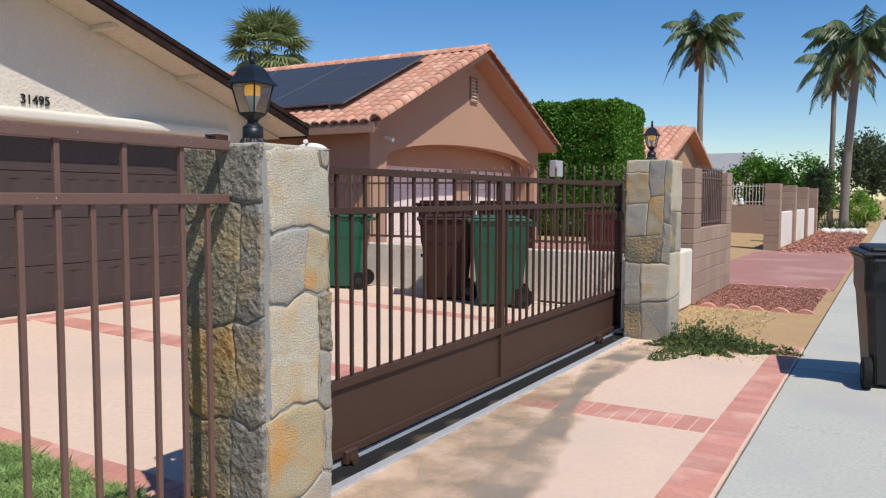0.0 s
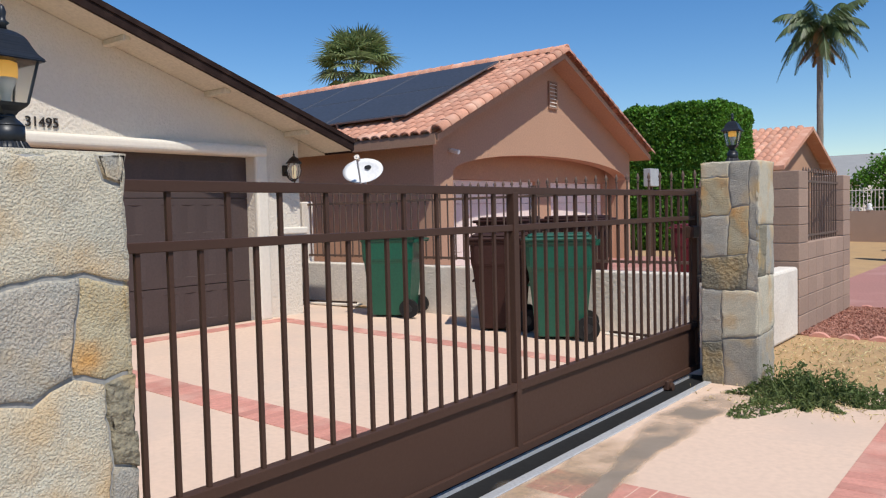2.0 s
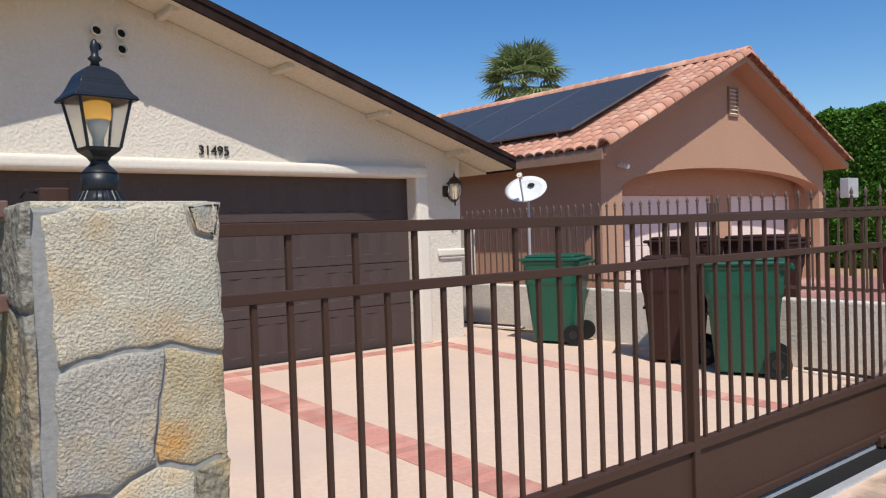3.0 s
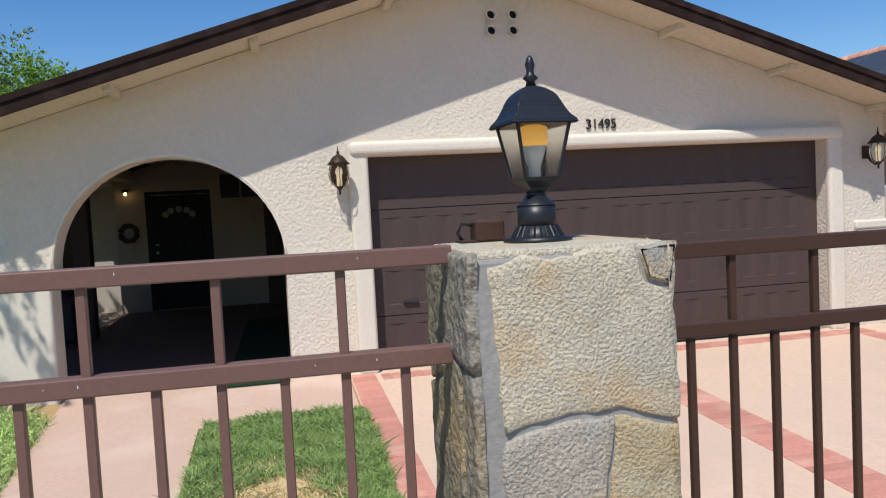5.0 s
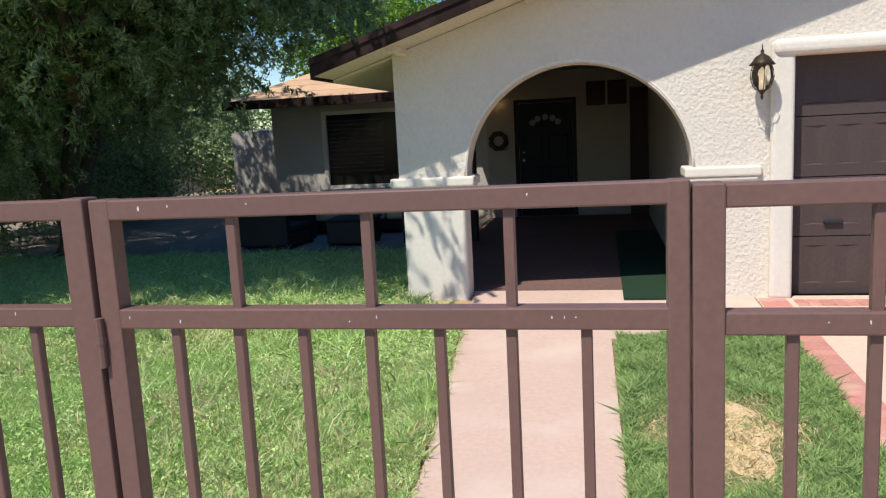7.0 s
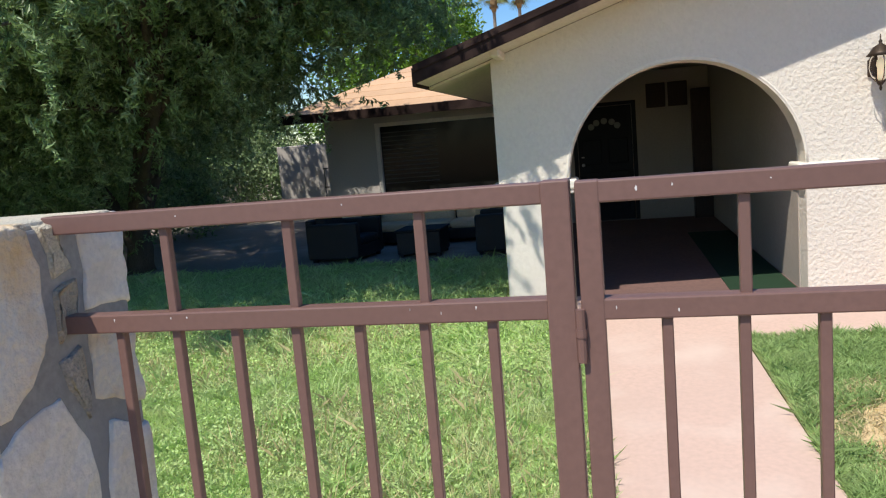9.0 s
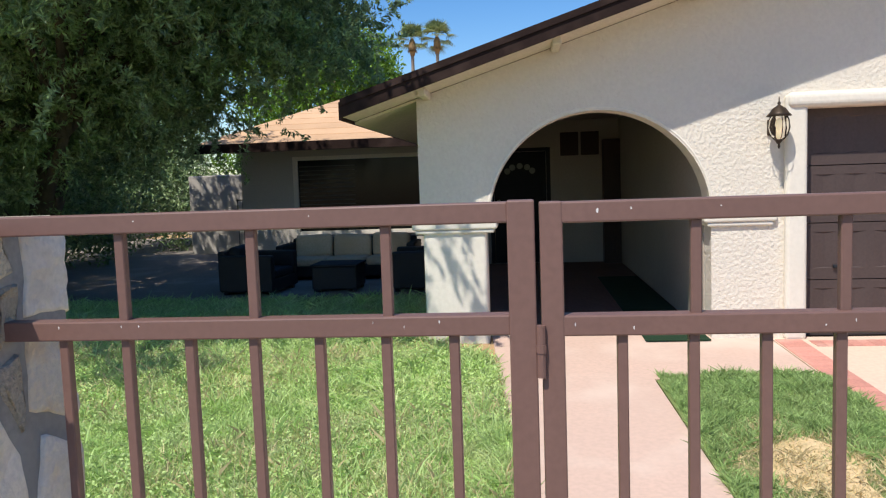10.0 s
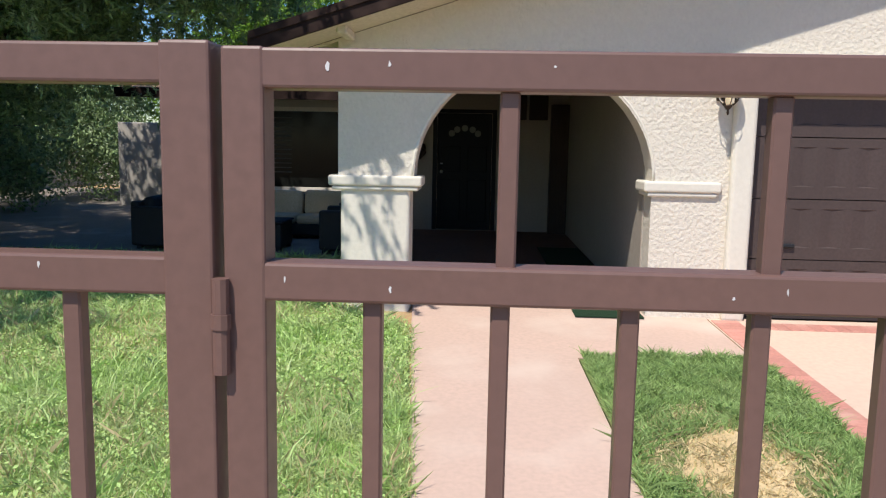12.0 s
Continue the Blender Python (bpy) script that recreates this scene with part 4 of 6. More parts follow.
wall_lantern(2.62)
wall_lantern(8.28)


# ---- iron fence and walk gate ----
def bars(parent, ys, x, z0, z1, w=0.018, mat=None):
    me = bpy.data.meshes.new("bar")
    bm = boxed(-w / 2, w / 2, -w / 2, w / 2, z0, z1, bevel=0.002)
    bm.to_mesh(me)
    me.materials.append(mat or IRON)
    for y in ys:
        piece("bar", me, parent, pose(x, y, 0))


def rail(name, parent, x, y0, y1, z0, z1, d=0.036, mat=None):
    return part(name, boxed(x - d / 2, x + d / 2, y0, y1, z0, z1, bevel=0.003, seg=2), mat or IRON, parent)


def chips(parent, spots, x):
    """Tiny flaked spots of bare primer, no two alike."""
    for y, z, w, h in spots:
        bm = bmesh.new()
        rim = [(w * rngc.uniform(0.3, 0.75) * math.cos(a), h * rngc.uniform(0.3, 0.75) * math.sin(a)) for a in np.linspace(0, math.tau, 7, endpoint=False)]
        up = [bm.verts.new((x + 0.001, y + dy, z + dz)) for dy, dz in rim]
        dn = [bm.verts.new((x - 0.002, y + dy, z + dz)) for dy, dz in rim]
        bm.faces.new(up)
        for k in range(7):
            bm.faces.new((up[k], dn[k], dn[(k + 1) % 7], up[(k + 1) % 7]))
        bmesh.ops.recalc_face_normals(bm, faces=bm.faces)
        part("paint_chip", bm, IRON_CHIP, parent, "small pale chip in the paint")


rngc = random.Random(4)


def panel(name, y0, y1, low, high, label, category, post=(), stile=(), zt=1.615, zm=1.42):
    e = thing(name, FX, (y0 + y1) / 2, 0.0, label, category, "brown iron fence panels")
    c = (y0 + y1) / 2
    for s in post:
        part("post", boxed(-0.0235, 0.0235, s[0] - c, s[1] - c, 0, zt + 0.001, bevel=0.003, seg=2), IRON, e)
    for s in stile:
        part("stile", boxed(-0.019, 0.019, s[0] - c, s[1] - c, 0.06, zt, bevel=0.003, seg=2), IRON, e)
    rail("top_rail", e, 0, y0 - c, y1 - c, zt - 0.037, zt - 0.001)
    rail("middle_rail", e, 0, y0 - c, y1 - c, zm - 0.036, zm)
    rail("bottom_rail", e, 0, y0 - c, y1 - c, 0.09, 0.126)
    bars(e, [y - c for y in low], 0, 0.126, zm - 0.034)
    bars(e, [y - c for y in high], 0, zm - 0.002, zt - 0.036)
    return e


FX = -2.36
left_panel = panel("fence_panel", -0.55, 0.402, [-0.42 + 0.1205 * i for i in range(7)], [-0.30, -0.055, 0.188], "brown painted iron fence panel with a gate post", "fence", post=[(0.400, 0.447)])
leaf = panel("walk_gate", 0.456, 1.462, [0.592 + 0.1192 * i for i in range(7)], [0.715, 0.955, 1.19], "brown iron walk gate with chipped paint", "gate", stile=[(0.455, 0.494), (1.430, 1.463)])
right_panel = panel("fence_panel", 1.47, 2.40, [1.612 + 0.1147 * i for i in range(7)], [1.727, 1.957, 2.185], "brown painted iron fence panel joined to a stone pillar", "fence", post=[(1.466, 1.513)])
hinge = part("hinge", tube(tube(bmesh.new(), (0.024, -0.5055, 1.37), (0.024, -0.5055, 1.405), 0.008, seg=10), (0.024, -0.5055, 1.315), (0.024, -0.5055, 1.362), 0.008, seg=10), IRON, leaf, "weld-on barrel hinge")
part("hinge_pin", tube(bmesh.new(), (0.024, -0.5055, 1.358), (0.024, -0.5055, 1.372), 0.0095, seg=10), IRON, leaf)
chips(left_panel, [(rngc.uniform(-0.42, 0.4), rngc.choice([1.41, 1.402, 1.60]), rngc.uniform(0.0015, 0.0025), rngc.uniform(0.002, 0.007)) for _ in range(9)] , 0.0175)
chips(leaf, [(-0.407, 1.597, 0.004, 0.008), *[(rngc.uniform(-0.45, 0.42), rngc.choice([1.405, 1.398, 1.60]), rngc.uniform(0.0015, 0.0025), rngc.uniform(0.002, 0.007)) for _ in range(10)]], 0.0175)
chips(right_panel, [(rngc.uniform(-0.35, 0.4), rngc.choice([1.405, 1.60]), rngc.uniform(0.0015, 0.0025), rngc.uniform(0.002, 0.007)) for _ in range(6)], 0.0175)

left_panel.location.z += 0.007
right_panel.location.z -= 0.004
leaf.location.z += 0.004

# ---- sliding drive gate ----
GX = -2.69
gate = thing("sliding_gate", GX, 5.35, 0.0, "long brown iron sliding gate with bars over a solid panel", "gate")
z_up, z_mid, z_low, z_bot = 1.56, 1.352, 0.462, 0.055
y0g, y1g = 2.62 - 5.35, 8.09 - 5.35
rail("top_rail", gate, 0, y0g, y1g, z_up - 0.04, z_up, 0.04, mat=GATE_IRON)
rail("middle_rail", gate, 0, y0g, y1g, z_mid - 0.036, z_mid, 0.036, mat=GATE_IRON)
rail("lower_rail", gate, 0, y0g, y1g, z_low - 0.045, z_low, 0.05, mat=GATE_IRON)
rail("bottom_rail", gate, 0, y0g, y1g, z_bot, z_bot + 0.045, 0.05, mat=GATE_IRON)
part("kick_panel", boxed(-0.004, 0.004, y0g, 0, z_bot + 0.04, z_low - 0.04), GATE_IRON, gate, "flat sheet metal kick panel")
part("kick_panel", boxed(-0.004, 0.004, 0, y1g, z_bot + 0.04, z_low - 0.04), GATE_IRON, gate, "flat sheet metal kick panel")
part("end_post", boxed(-0.03, 0.03, y1g - 0.005, y1g + 0.05, z_bot, z_up + 0.004, bevel=0.003), GATE_IRON, gate)
part("end_post", boxed(-0.03, 0.03, y0g - 0.05, y0g + 0.005, z_bot, z_up + 0.004, bevel=0.003), GATE_IRON, gate)
part("middle_post", boxed(-0.026, 0.026, -0.025, 0.025, z_bot + 0.04, z_up - 0.03, bevel=0.003), GATE_IRON, gate)
step = 0.1217
low = [3.093 + step * k - 5.35 for k in range(-3, 19)] + [0.105 + step * k for k in range(22)]
high = [3.093 + step * k - 5.35 for k in range(-3, 19, 2)] + [0.105 + step * k for k in range(1, 22, 2)]
bars(gate, low, 0, z_low - 0.01, z_mid - 0.03, 0.019, GATE_IRON)
bars(gate, high, 0, z_mid - 0.005, z_up - 0.035, 0.019, GATE_IRON)
for yy in (3.52 - 5.35, 7.45 - 5.35):
    bracket = part("roller_bracket", boxed(0.0, 0.05, yy - 0.05, yy + 0.05, 0.012, 0.09, bevel=0.008), GATE_IRON, gate)
    part("roller", tube(bmesh.new(), (0.052, yy, 0.035), (0.07, yy, 0.035), 0.03, seg=16), GATE_IRON, gate)
part("latch_box", boxed(-0.03, 0.06, y1g - 0.16, y1g - 0.02, 1.17, 1.27, bevel=0.008), GATE_IRON, gate)


# ---- fittings of the white house ----
door = thing("garage_door", -8.27, 5.345, 0.13, "wide dark brown sectional garage door with rows of short recessed panels", "garage door")
panel_me = bpy.data.meshes.new("panel")
bm = bmesh.new()
rim = [bm.verts.new((0.0, y, z)) for y, z in ((-0.099, -0.165), (0.099, -0.165), (0.099, 0.165), (-0.099, 0.165))]
sunk = [bm.verts.new((-0.010, y, z)) for y, z in ((-0.010, -0.155), (0.010, -0.155), (0.010, 0.155), (-0.010, 0.155))]
for k in range(4):
    bm.faces.new((rim[k], rim[(k + 1) % 4], sunk[(k + 1) % 4], sunk[k]))
bm.faces.new(sunk)
bm.to_mesh(panel_me)
panel_me.materials.append(GARAGE)
panel_ys = [-2.222 + 1.185 * g + 0.262 * k for g in range(4) for k in range(4)]
for k in range(4):
    z0 = 0.515 * k
    sec = part("section", boxed(-0.04, -0.016, -2.45, 2.45, z0 + 0.003, z0 + 0.511), GARAGE, door)
    holes = [[(y - 0.099, z0 + 0.104), (y + 0.099, z0 + 0.104), (y + 0.099, z0 + 0.434), (y - 0.099, z0 + 0.434)] for y in panel_ys]
    part("skin", plate([(-2.45, z0 + 0.004), (2.45, z0 + 0.004), (2.45, z0 + 0.510), (-2.45, z0 + 0.510)], holes, 0.0, -0.016), GARAGE, sec)
    for y in panel_ys:
        piece("panel", panel_me, sec, pose(0.0, y, z0 + 0.269))
part("pull_handle", boxed(0.0, 0.03, -2.15, -2.0, 0.62, 0.65, bevel=0.006), BLACK_METAL, door)


def numeral(ch, y):
    cu = bpy.data.curves.new("numeral", "FONT")
    cu.body, cu.size, cu.extrude = ch, 0.138, 0.006
    tmp = bpy.data.objects.new("numeral_tmp", cu)
    me = bpy.data.meshes.new_from_object(tmp)
    bpy.data.objects.remove(tmp)
    me.materials.append(NUMBER_PAINT)
    me.name = "house_numeral"
    ob = new("house_numeral", me)
    ob.matrix_basis = pose(-8.108, y, 2.368, 90, 0, 90)
    return tagged(ob, "dark metal house numeral %s fixed on the stucco" % ch, "house number", "house numerals")


for i, ch in enumerate("31495"):
    numeral(ch, 5.085 + 0.066 * i)

for dy in (4.16, 4.38):
    for z in (3.33, 3.48):
        e = thing("gable_vent_pipe", -8.12, dy, z, "short round clay vent pipe set in the gable", "vent", "gable vent pipes")
        bm = bmesh.new()
        outer = lathe(bm, [(0.045, -0.1), (0.045, 0.04), (0.055, 0.045), (0.055, 0.06), (0.042, 0.06), (0.042, -0.09)], 18)
        bmesh.ops.rotate(bm, cent=(0, 0, 0), matrix=Matrix.Rotation(math.pi / 2, 3, "Y"), verts=bm.verts)
        part("pipe", bm, STUCCO_SMOOTH, e)
        # Near-black disc painted in place of the shade down the open pipe
        bm = tube(bmesh.new(), (0.002, 0, 0), (0.008, 0, 0), 0.0415, seg=18)
        part("screen", bm, RUBBER, e, "near-black disc for the shade inside the pipe")
cam_e = thing("security_camera", -8.12, 4.30, 3.70, "small white security camera under the gable peak", "camera")
part("bracket", boxed(0, 0.3, -0.02, 0.02, 0.06, 0.10, bevel=0.005), WHITE_PAINT, cam_e)
part("body", tube(bmesh.new(), (0.28, 0, 0.10), (0.50, 0.05, 0.04), 0.04, seg=14), WHITE_PAINT, cam_e)
part("lens", tube(bmesh.new(), (0.50, 0.05, 0.04), (0.505, 0.051, 0.039), 0.03, seg=14), RUBBER, cam_e)

entry = thing("entry_door", -14.66, 0.39, 0.16, "near-black panelled front door in a dark frame", "door")
part("frame", plate([(-0.53, 0.0), (-0.53, 2.02), (0.53, 2.02), (0.53, 0.0)], [[(-0.46, 0.004), (-0.46, 1.95), (0.46, 1.95), (0.46, 0.004)]], 0.05, -0.03), DOOR_PAINT, entry)
leaf_d = part("leaf", boxed(-0.02, 0.02, -0.455, 0.455, 0.01, 1.945, bevel=0.004), DOOR_PAINT, entry)
for yy in (-0.22, 0.22):
    for z0, z1 in ((0.15, 0.85), (0.98, 1.40)):
        part("door_panel", boxed(0.018, 0.03, yy - 0.16, yy + 0.16, z0, z1, bevel=0.01), DOOR_PAINT, leaf_d)
fan = bmesh.new()
for k in range(5):
    a = math.radians(25 + 32.5 * k)
    bmesh.ops.create_circle(fan, cap_ends=True, segments=10, radius=0.055, matrix=Matrix.Translation((0.024, -0.24 * math.cos(a), 1.55 + 0.15 * math.sin(a))) @ Matrix.Rotation(math.pi / 2, 4, "Y"))
part("fan_light", fan, FAN_GLASS, leaf_d, "small leaded fan window in the door")
part("knob", lathe(bmesh.new(), [(0.012, 0.0), (0.03, 0.02), (0.02, 0.05)], 12, at=(0.03, -0.38, 0.95)), STEEL, leaf_d)
part("deadbolt", lathe(bmesh.new(), [(0.025, 0.0), (0.025, 0.02)], 12, at=(0.03, -0.38, 1.10)), STEEL, leaf_d)
wreath = thing("wreath", -14.58, -0.42, 1.49, "small brown twig wreath on the porch wall", "wreath")
bm = bmesh.new()
polytube(bm, [(0.03, 0.13 * math.cos(a), 0.13 * math.sin(a)) for a in np.linspace(0, math.tau, 25)], [0.035 + 0.008 * (k % 3) for k in range(25)], 7)
part("ring", bm, DARK_WOOD, wreath)
pl = thing("porch_lamp", -14.6, -0.42, 2.15, "small lit porch wall lamp with a warm bulb", "lamp")
part("arm", boxed(0, 0.1, -0.02, 0.02, 0.0, 0.05, bevel=0.006), BRONZE, pl)
part("shade", lathe(bmesh.new(), [(0.03, 0.07), (0.06, 0.03), (0.07, 0.02)], 14, at=(0.11, 0, 0)), BRONZE, pl)
part("bulb", lathe(bmesh.new(), [(0.01, 0.02), (0.022, 0.0), (0.018, -0.02), (0.005, -0.03)], 12, at=(0.11, 0, 0)), WARM, pl)
for yy in (1.25, 1.60):
    v = thing("wall_grille", -14.6, yy, 2.21, "dark brown louvred grille high on the porch wall", "grille", "porch grilles")
    part("frame", boxed(0.0, 0.03, -0.155, 0.155, -0.2, 0.2, bevel=0.008), DARK_WOOD, v)
    for k in range(7):
        part("louvre", boxed(0.028, 0.042, -0.13, 0.13, -0.165 + 0.05 * k, -0.135 + 0.05 * k), DARK_WOOD, v)
structure("door_frame_side", boxed(-14.58, -14.35, 1.80, 2.085, 0.1, 2.26, bevel=0.006), DARK_WOOD, "dark timber door frame in the porch corner", "door frame")
structure("entry_carpet", slab([(-8.0, 1.50), (-8.0, 2.07), (-12.5, 2.07), (-12.5, 1.50)], lambda x: 0.162, 0.008), MAT_GREEN, "dark green carpet runner on the porch floor", "carpet")

win = thing("window", -15.05, -2.48, 0.75, "wide dark picture window with half-drawn blinds", "window")
fr = plate([(-1.30, -0.02), (-1.30, 1.43), (1.30, 1.43), (1.30, -0.02)], [[(-1.22, 0.05), (-1.22, 1.36), (1.22, 1.36), (1.22, 0.05)]], 0.09, 0.0)
part("frame", fr, WHITE_WALL, win, "pale painted window frame")
part("pane", boxed(0.005, 0.015, -1.22, 1.22, 0.05, 1.36), WINDOW_GLASS, win)
for k in range(13):
    part("blind_slat", boxed(0.014, 0.0175, -1.2, -0.15, 0.30 + 0.078 * k, 0.318 + 0.078 * k), BLIND, win)


# ---- patio seats ----
def cushioned(name, x, y, turn, w, label, arms=True, back=True):
    e = thing(name, x, y, 0.15, label, "sofa" if w > 1.2 else "armchair", "wicker patio seats", turn)
    part("base", boxed(-0.40, 0.38, -w / 2, w / 2, 0.05, 0.225, bevel=0.02, seg=2), WICKER, e)
    if back:
        part("backrest", boxed(-0.46, -0.34, -w / 2, w / 2, 0.05, 0.62, bevel=0.03, seg=2), WICKER, e)
    if arms:
        for s in (-1, 1):
            part("armrest", boxed(-0.42, 0.38, s * w / 2 - 0.07, s * w / 2 + 0.07, 0.05, 0.56, bevel=0.03, seg=2), WICKER, e)
    n = max(1, round(w / 0.72))
    cloth = CUSHION if w > 1.2 else WICKER
    for i in range(n):
        y0, y1 = -w / 2 + 0.08 + (w - 0.16) * i / n, -w / 2 + 0.08 + (w - 0.16) * (i + 1) / n
        part("seat_cushion", boxed(-0.32, 0.38, y0 + 0.01, y1 - 0.01, 0.22, 0.345, bevel=0.045, seg=3), cloth, e)
        pad = boxed(-0.09, 0.09, -(y1 - y0) / 2 + 0.012, (y1 - y0) / 2 - 0.012, -0.19, 0.19, bevel=0.065, seg=4)
        for v in pad.verts:
            v.co.z += 0.012 * math.sin(9 * v.co.y + 2 * i) - 0.25 * abs(v.co.y) ** 2
        bmesh.ops.transform(pad, matrix=Matrix.Translation((-0.25, (y0 + y1) / 2, 0.51)) @ Matrix.Rotation(radians(-12 + 2 * i), 4, "Y"), verts=pad.verts)
        for f in pad.faces:
            f.smooth = True
        part("back_cushion", pad, cloth, e)
    for sx in (-0.36, 0.32):
        for s in (-1, 1):
            part("foot", boxed(sx - 0.03, sx + 0.03, s * (w / 2 - 0.05) - 0.03, s * (w / 2 - 0.05) + 0.03, 0, 0.05), WICKER, e)
    return e


cushioned("sofa", -13.25, -2.38, 0, 2.1, "black wicker patio sofa with tan cushions under the window")
cushioned("armchair", -11.75, -3.36, 84, 0.8, "black wicker armchair on the shaded patio")
cushioned("armchair", -11.8, -1.02, -86, 0.8, "black wicker armchair beside the porch column")
ott = thing("coffee_table", -11.8, -2.22, 0.15, "low black wicker coffee table before the sofa", "table")
part("body", boxed(-0.3, 0.3, -0.32, 0.32, 0.04, 0.36, bevel=0.015), WICKER, ott)
part("top", boxed(-0.32, 0.32, -0.34, 0.34, 0.36, 0.39, bevel=0.01), WICKER, ott)
for sx in (-0.25, 0.25):
    for sy in (-0.27, 0.27):
        part("foot", boxed(sx - 0.03, sx + 0.03, sy - 0.03, sy + 0.03, 0, 0.04), WICKER, ott)

# Garden walls share the greyed stucco; their shade is part of the colour
structure("wall_garden", boxed(-18.3, -18.1, -7.2, -5.6, 0.1, 1.95, bevel=0.02), SHADE_STUCCO, "pale garden wall beside the house wing", "wall")
structure("wall_garden_far", boxed(-26.2, -26.0, -30, -4.8, 0.0, 2.1), SHADE_STUCCO, "pale rear garden wall", "wall")
gg = thing("garden_gate", -17.6, -5.45, 0.14, "black iron garden gate beside the house wing", "gate")
for k in range(8):
    part("bar", boxed(-0.01, 0.01, -0.42 + 0.12 * k - 0.008, -0.42 + 0.12 * k + 0.008, 0.05, 1.25), BLACK_METAL, gg)
for z in (0.05, 0.8, 1.22):
    part("rail", boxed(-0.015, 0.015, -0.44, 0.44, z, z + 0.03), BLACK_METAL, gg)
structure("wall_boundary", boxed(-26, -2.5, -12.3, -12.1, 0.0, 1.9), SHADE_STUCCO, "pale boundary wall behind the trees", "wall")


# ---- wheeled bins ----
def bin_thing(x, y, z, turn, mat, label, s=1.0):
    e = thing("wheeled_bin", x, y, z, label, "bin", "wheeled refuse bins", turn)
    bm = bmesh.new()
    lv = [(0.03, 0.225, 0.25), (0.70, 0.285, 0.315), (0.74, 0.30, 0.33), (0.96, 0.305, 0.34), (0.985, 0.325, 0.36), (1.0, 0.325, 0.36)]
    rings = [[bm.verts.new((s * a * cx, s * b * cy, s * h)) for cx, cy in ((1, 0.85), (0.85, 1), (-0.85, 1), (-1, 0.85), (-1, -0.85), (-0.85, -1), (0.85, -1), (1, -0.85))] for h, b, a in lv]
    for r0, r1 in zip(rings, rings[1:]):
        for k in range(8):
            bm.faces.new((r0[k], r0[(k + 1) % 8], r1[(k + 1) % 8], r1[k]))
    bm.faces.new(rings[0][::-1])
    bm.faces.new(rings[-1])
    bmesh.ops.bevel(bm, geom=list(bm.edges), offset=0.008 * s, segments=2, affect="EDGES")
    part("body", bm, mat, e)
    lid = bmesh.new()
    box(lid, -0.37 * s, 0.38 * s, -0.335 * s, 0.335 * s, 1.0 * s, 1.04 * s, bevel=0.018 * s, seg=2)
    box(lid, -0.30 * s, 0.32 * s, -0.27 * s, 0.27 * s, 1.03 * s, 1.075 * s, bevel=0.022 * s, seg=2)
    part("lid", lid, mat, e)
    bar = bmesh.new()
    tube(bar, (-0.41 * s, -0.26 * s, 0.98 * s), (-0.41 * s, 0.26 * s, 0.98 * s), 0.016 * s, seg=8)
    for k in (-0.22, 0.22):
        box(bar, -0.42 * s, -0.33 * s, (k - 0.02) * s, (k + 0.02) * s, 0.95 * s, 0.995 * s)
    part("handle", bar, mat, e)
    rim = bmesh.new()
    tube(rim, (0.318 * s, -0.15 * s, 0.55 * s), (0.318 * s, 0.15 * s, 0.55 * s), 0.013 * s, seg=8)
    part("lift_bar", rim, mat, e)
    part("mark", boxed(0.322 * s, 0.326 * s, -0.06 * s, 0.06 * s, 0.70 * s, 0.75 * s), WHITE_WALL if mat is BLACK_BIN else mat, e, "small moulded plate")
    for k in (-1, 1):
        w = part("wheel", tube(bmesh.new(), (-0.27 * s, k * 0.235 * s, 0.12 * s), (-0.27 * s, k * 0.29 * s, 0.12 * s), 0.12 * s, seg=20), RUBBER, e)
        part("hub", tube(bmesh.new(), (-0.27 * s, k * 0.288 * s, 0.12 * s), (-0.27 * s, k * 0.296 * s, 0.12 * s), 0.05 * s, seg=14), BLACK_BIN, w)
    return e


bin_thing(-7.03, 9.12, gz(-7.0) + 0.006, 205, GREEN_BIN, "green plastic wheeled bin beside a low wall", 1.0)
bin_thing(-5.33, 9.12, gz(-5.3) + 0.006, 212, BROWN_BIN, "dark brown plastic wheeled bin beside a green one", 1.03)
bin_thing(-4.52, 9.05, gz(-4.5) + 0.006, 208, GREEN_BIN, "dark green plastic wheeled bin behind the drive gate", 1.05)
bin_thing(-6.15, 10.55, 0.226, 180, BROWN_BIN, "dark brown wheeled bin beyond the garden fence", 1.05)
bin_thing(-5.15, 10.6, 0.226, 180, BROWN_BIN, "dark brown wheeled bin with a flat lid beyond the fence", 1.05)
bin_thing(-4.2, 12.3, 0.226, 190, RED_BIN, "dark red wheeled bin in the neighbouring drive", 0.9)
bin_thing(-0.17, 7.1, 0.0, 100, BLACK_BIN, "black plastic wheeled bin out on the sidewalk", 0.98)

def board_thing(x, y, turn, l, w, mat, label):
    e = thing("board", x, y, gz(x) + 0.007, label, "board", "loose boards", turn)
    part("plank", boxed(-l / 2, l / 2, -w / 2, w / 2, 0, 0.03, bevel=0.004), mat, e)
    part("batten", boxed(-l / 2 + 0.05, l / 2 - 0.05, -0.02, 0.02, 0.03, 0.055, bevel=0.003), DARK_WOOD, e)


board_thing(-8.55, 9.38, 8, 1.1, 0.16, WHITE_WALL, "pale loose board lying beside the low wall")
board_thing(-3.75, 9.42, -6, 0.9, 0.14, WHITE_WALL, "pale loose board lying behind the bins")

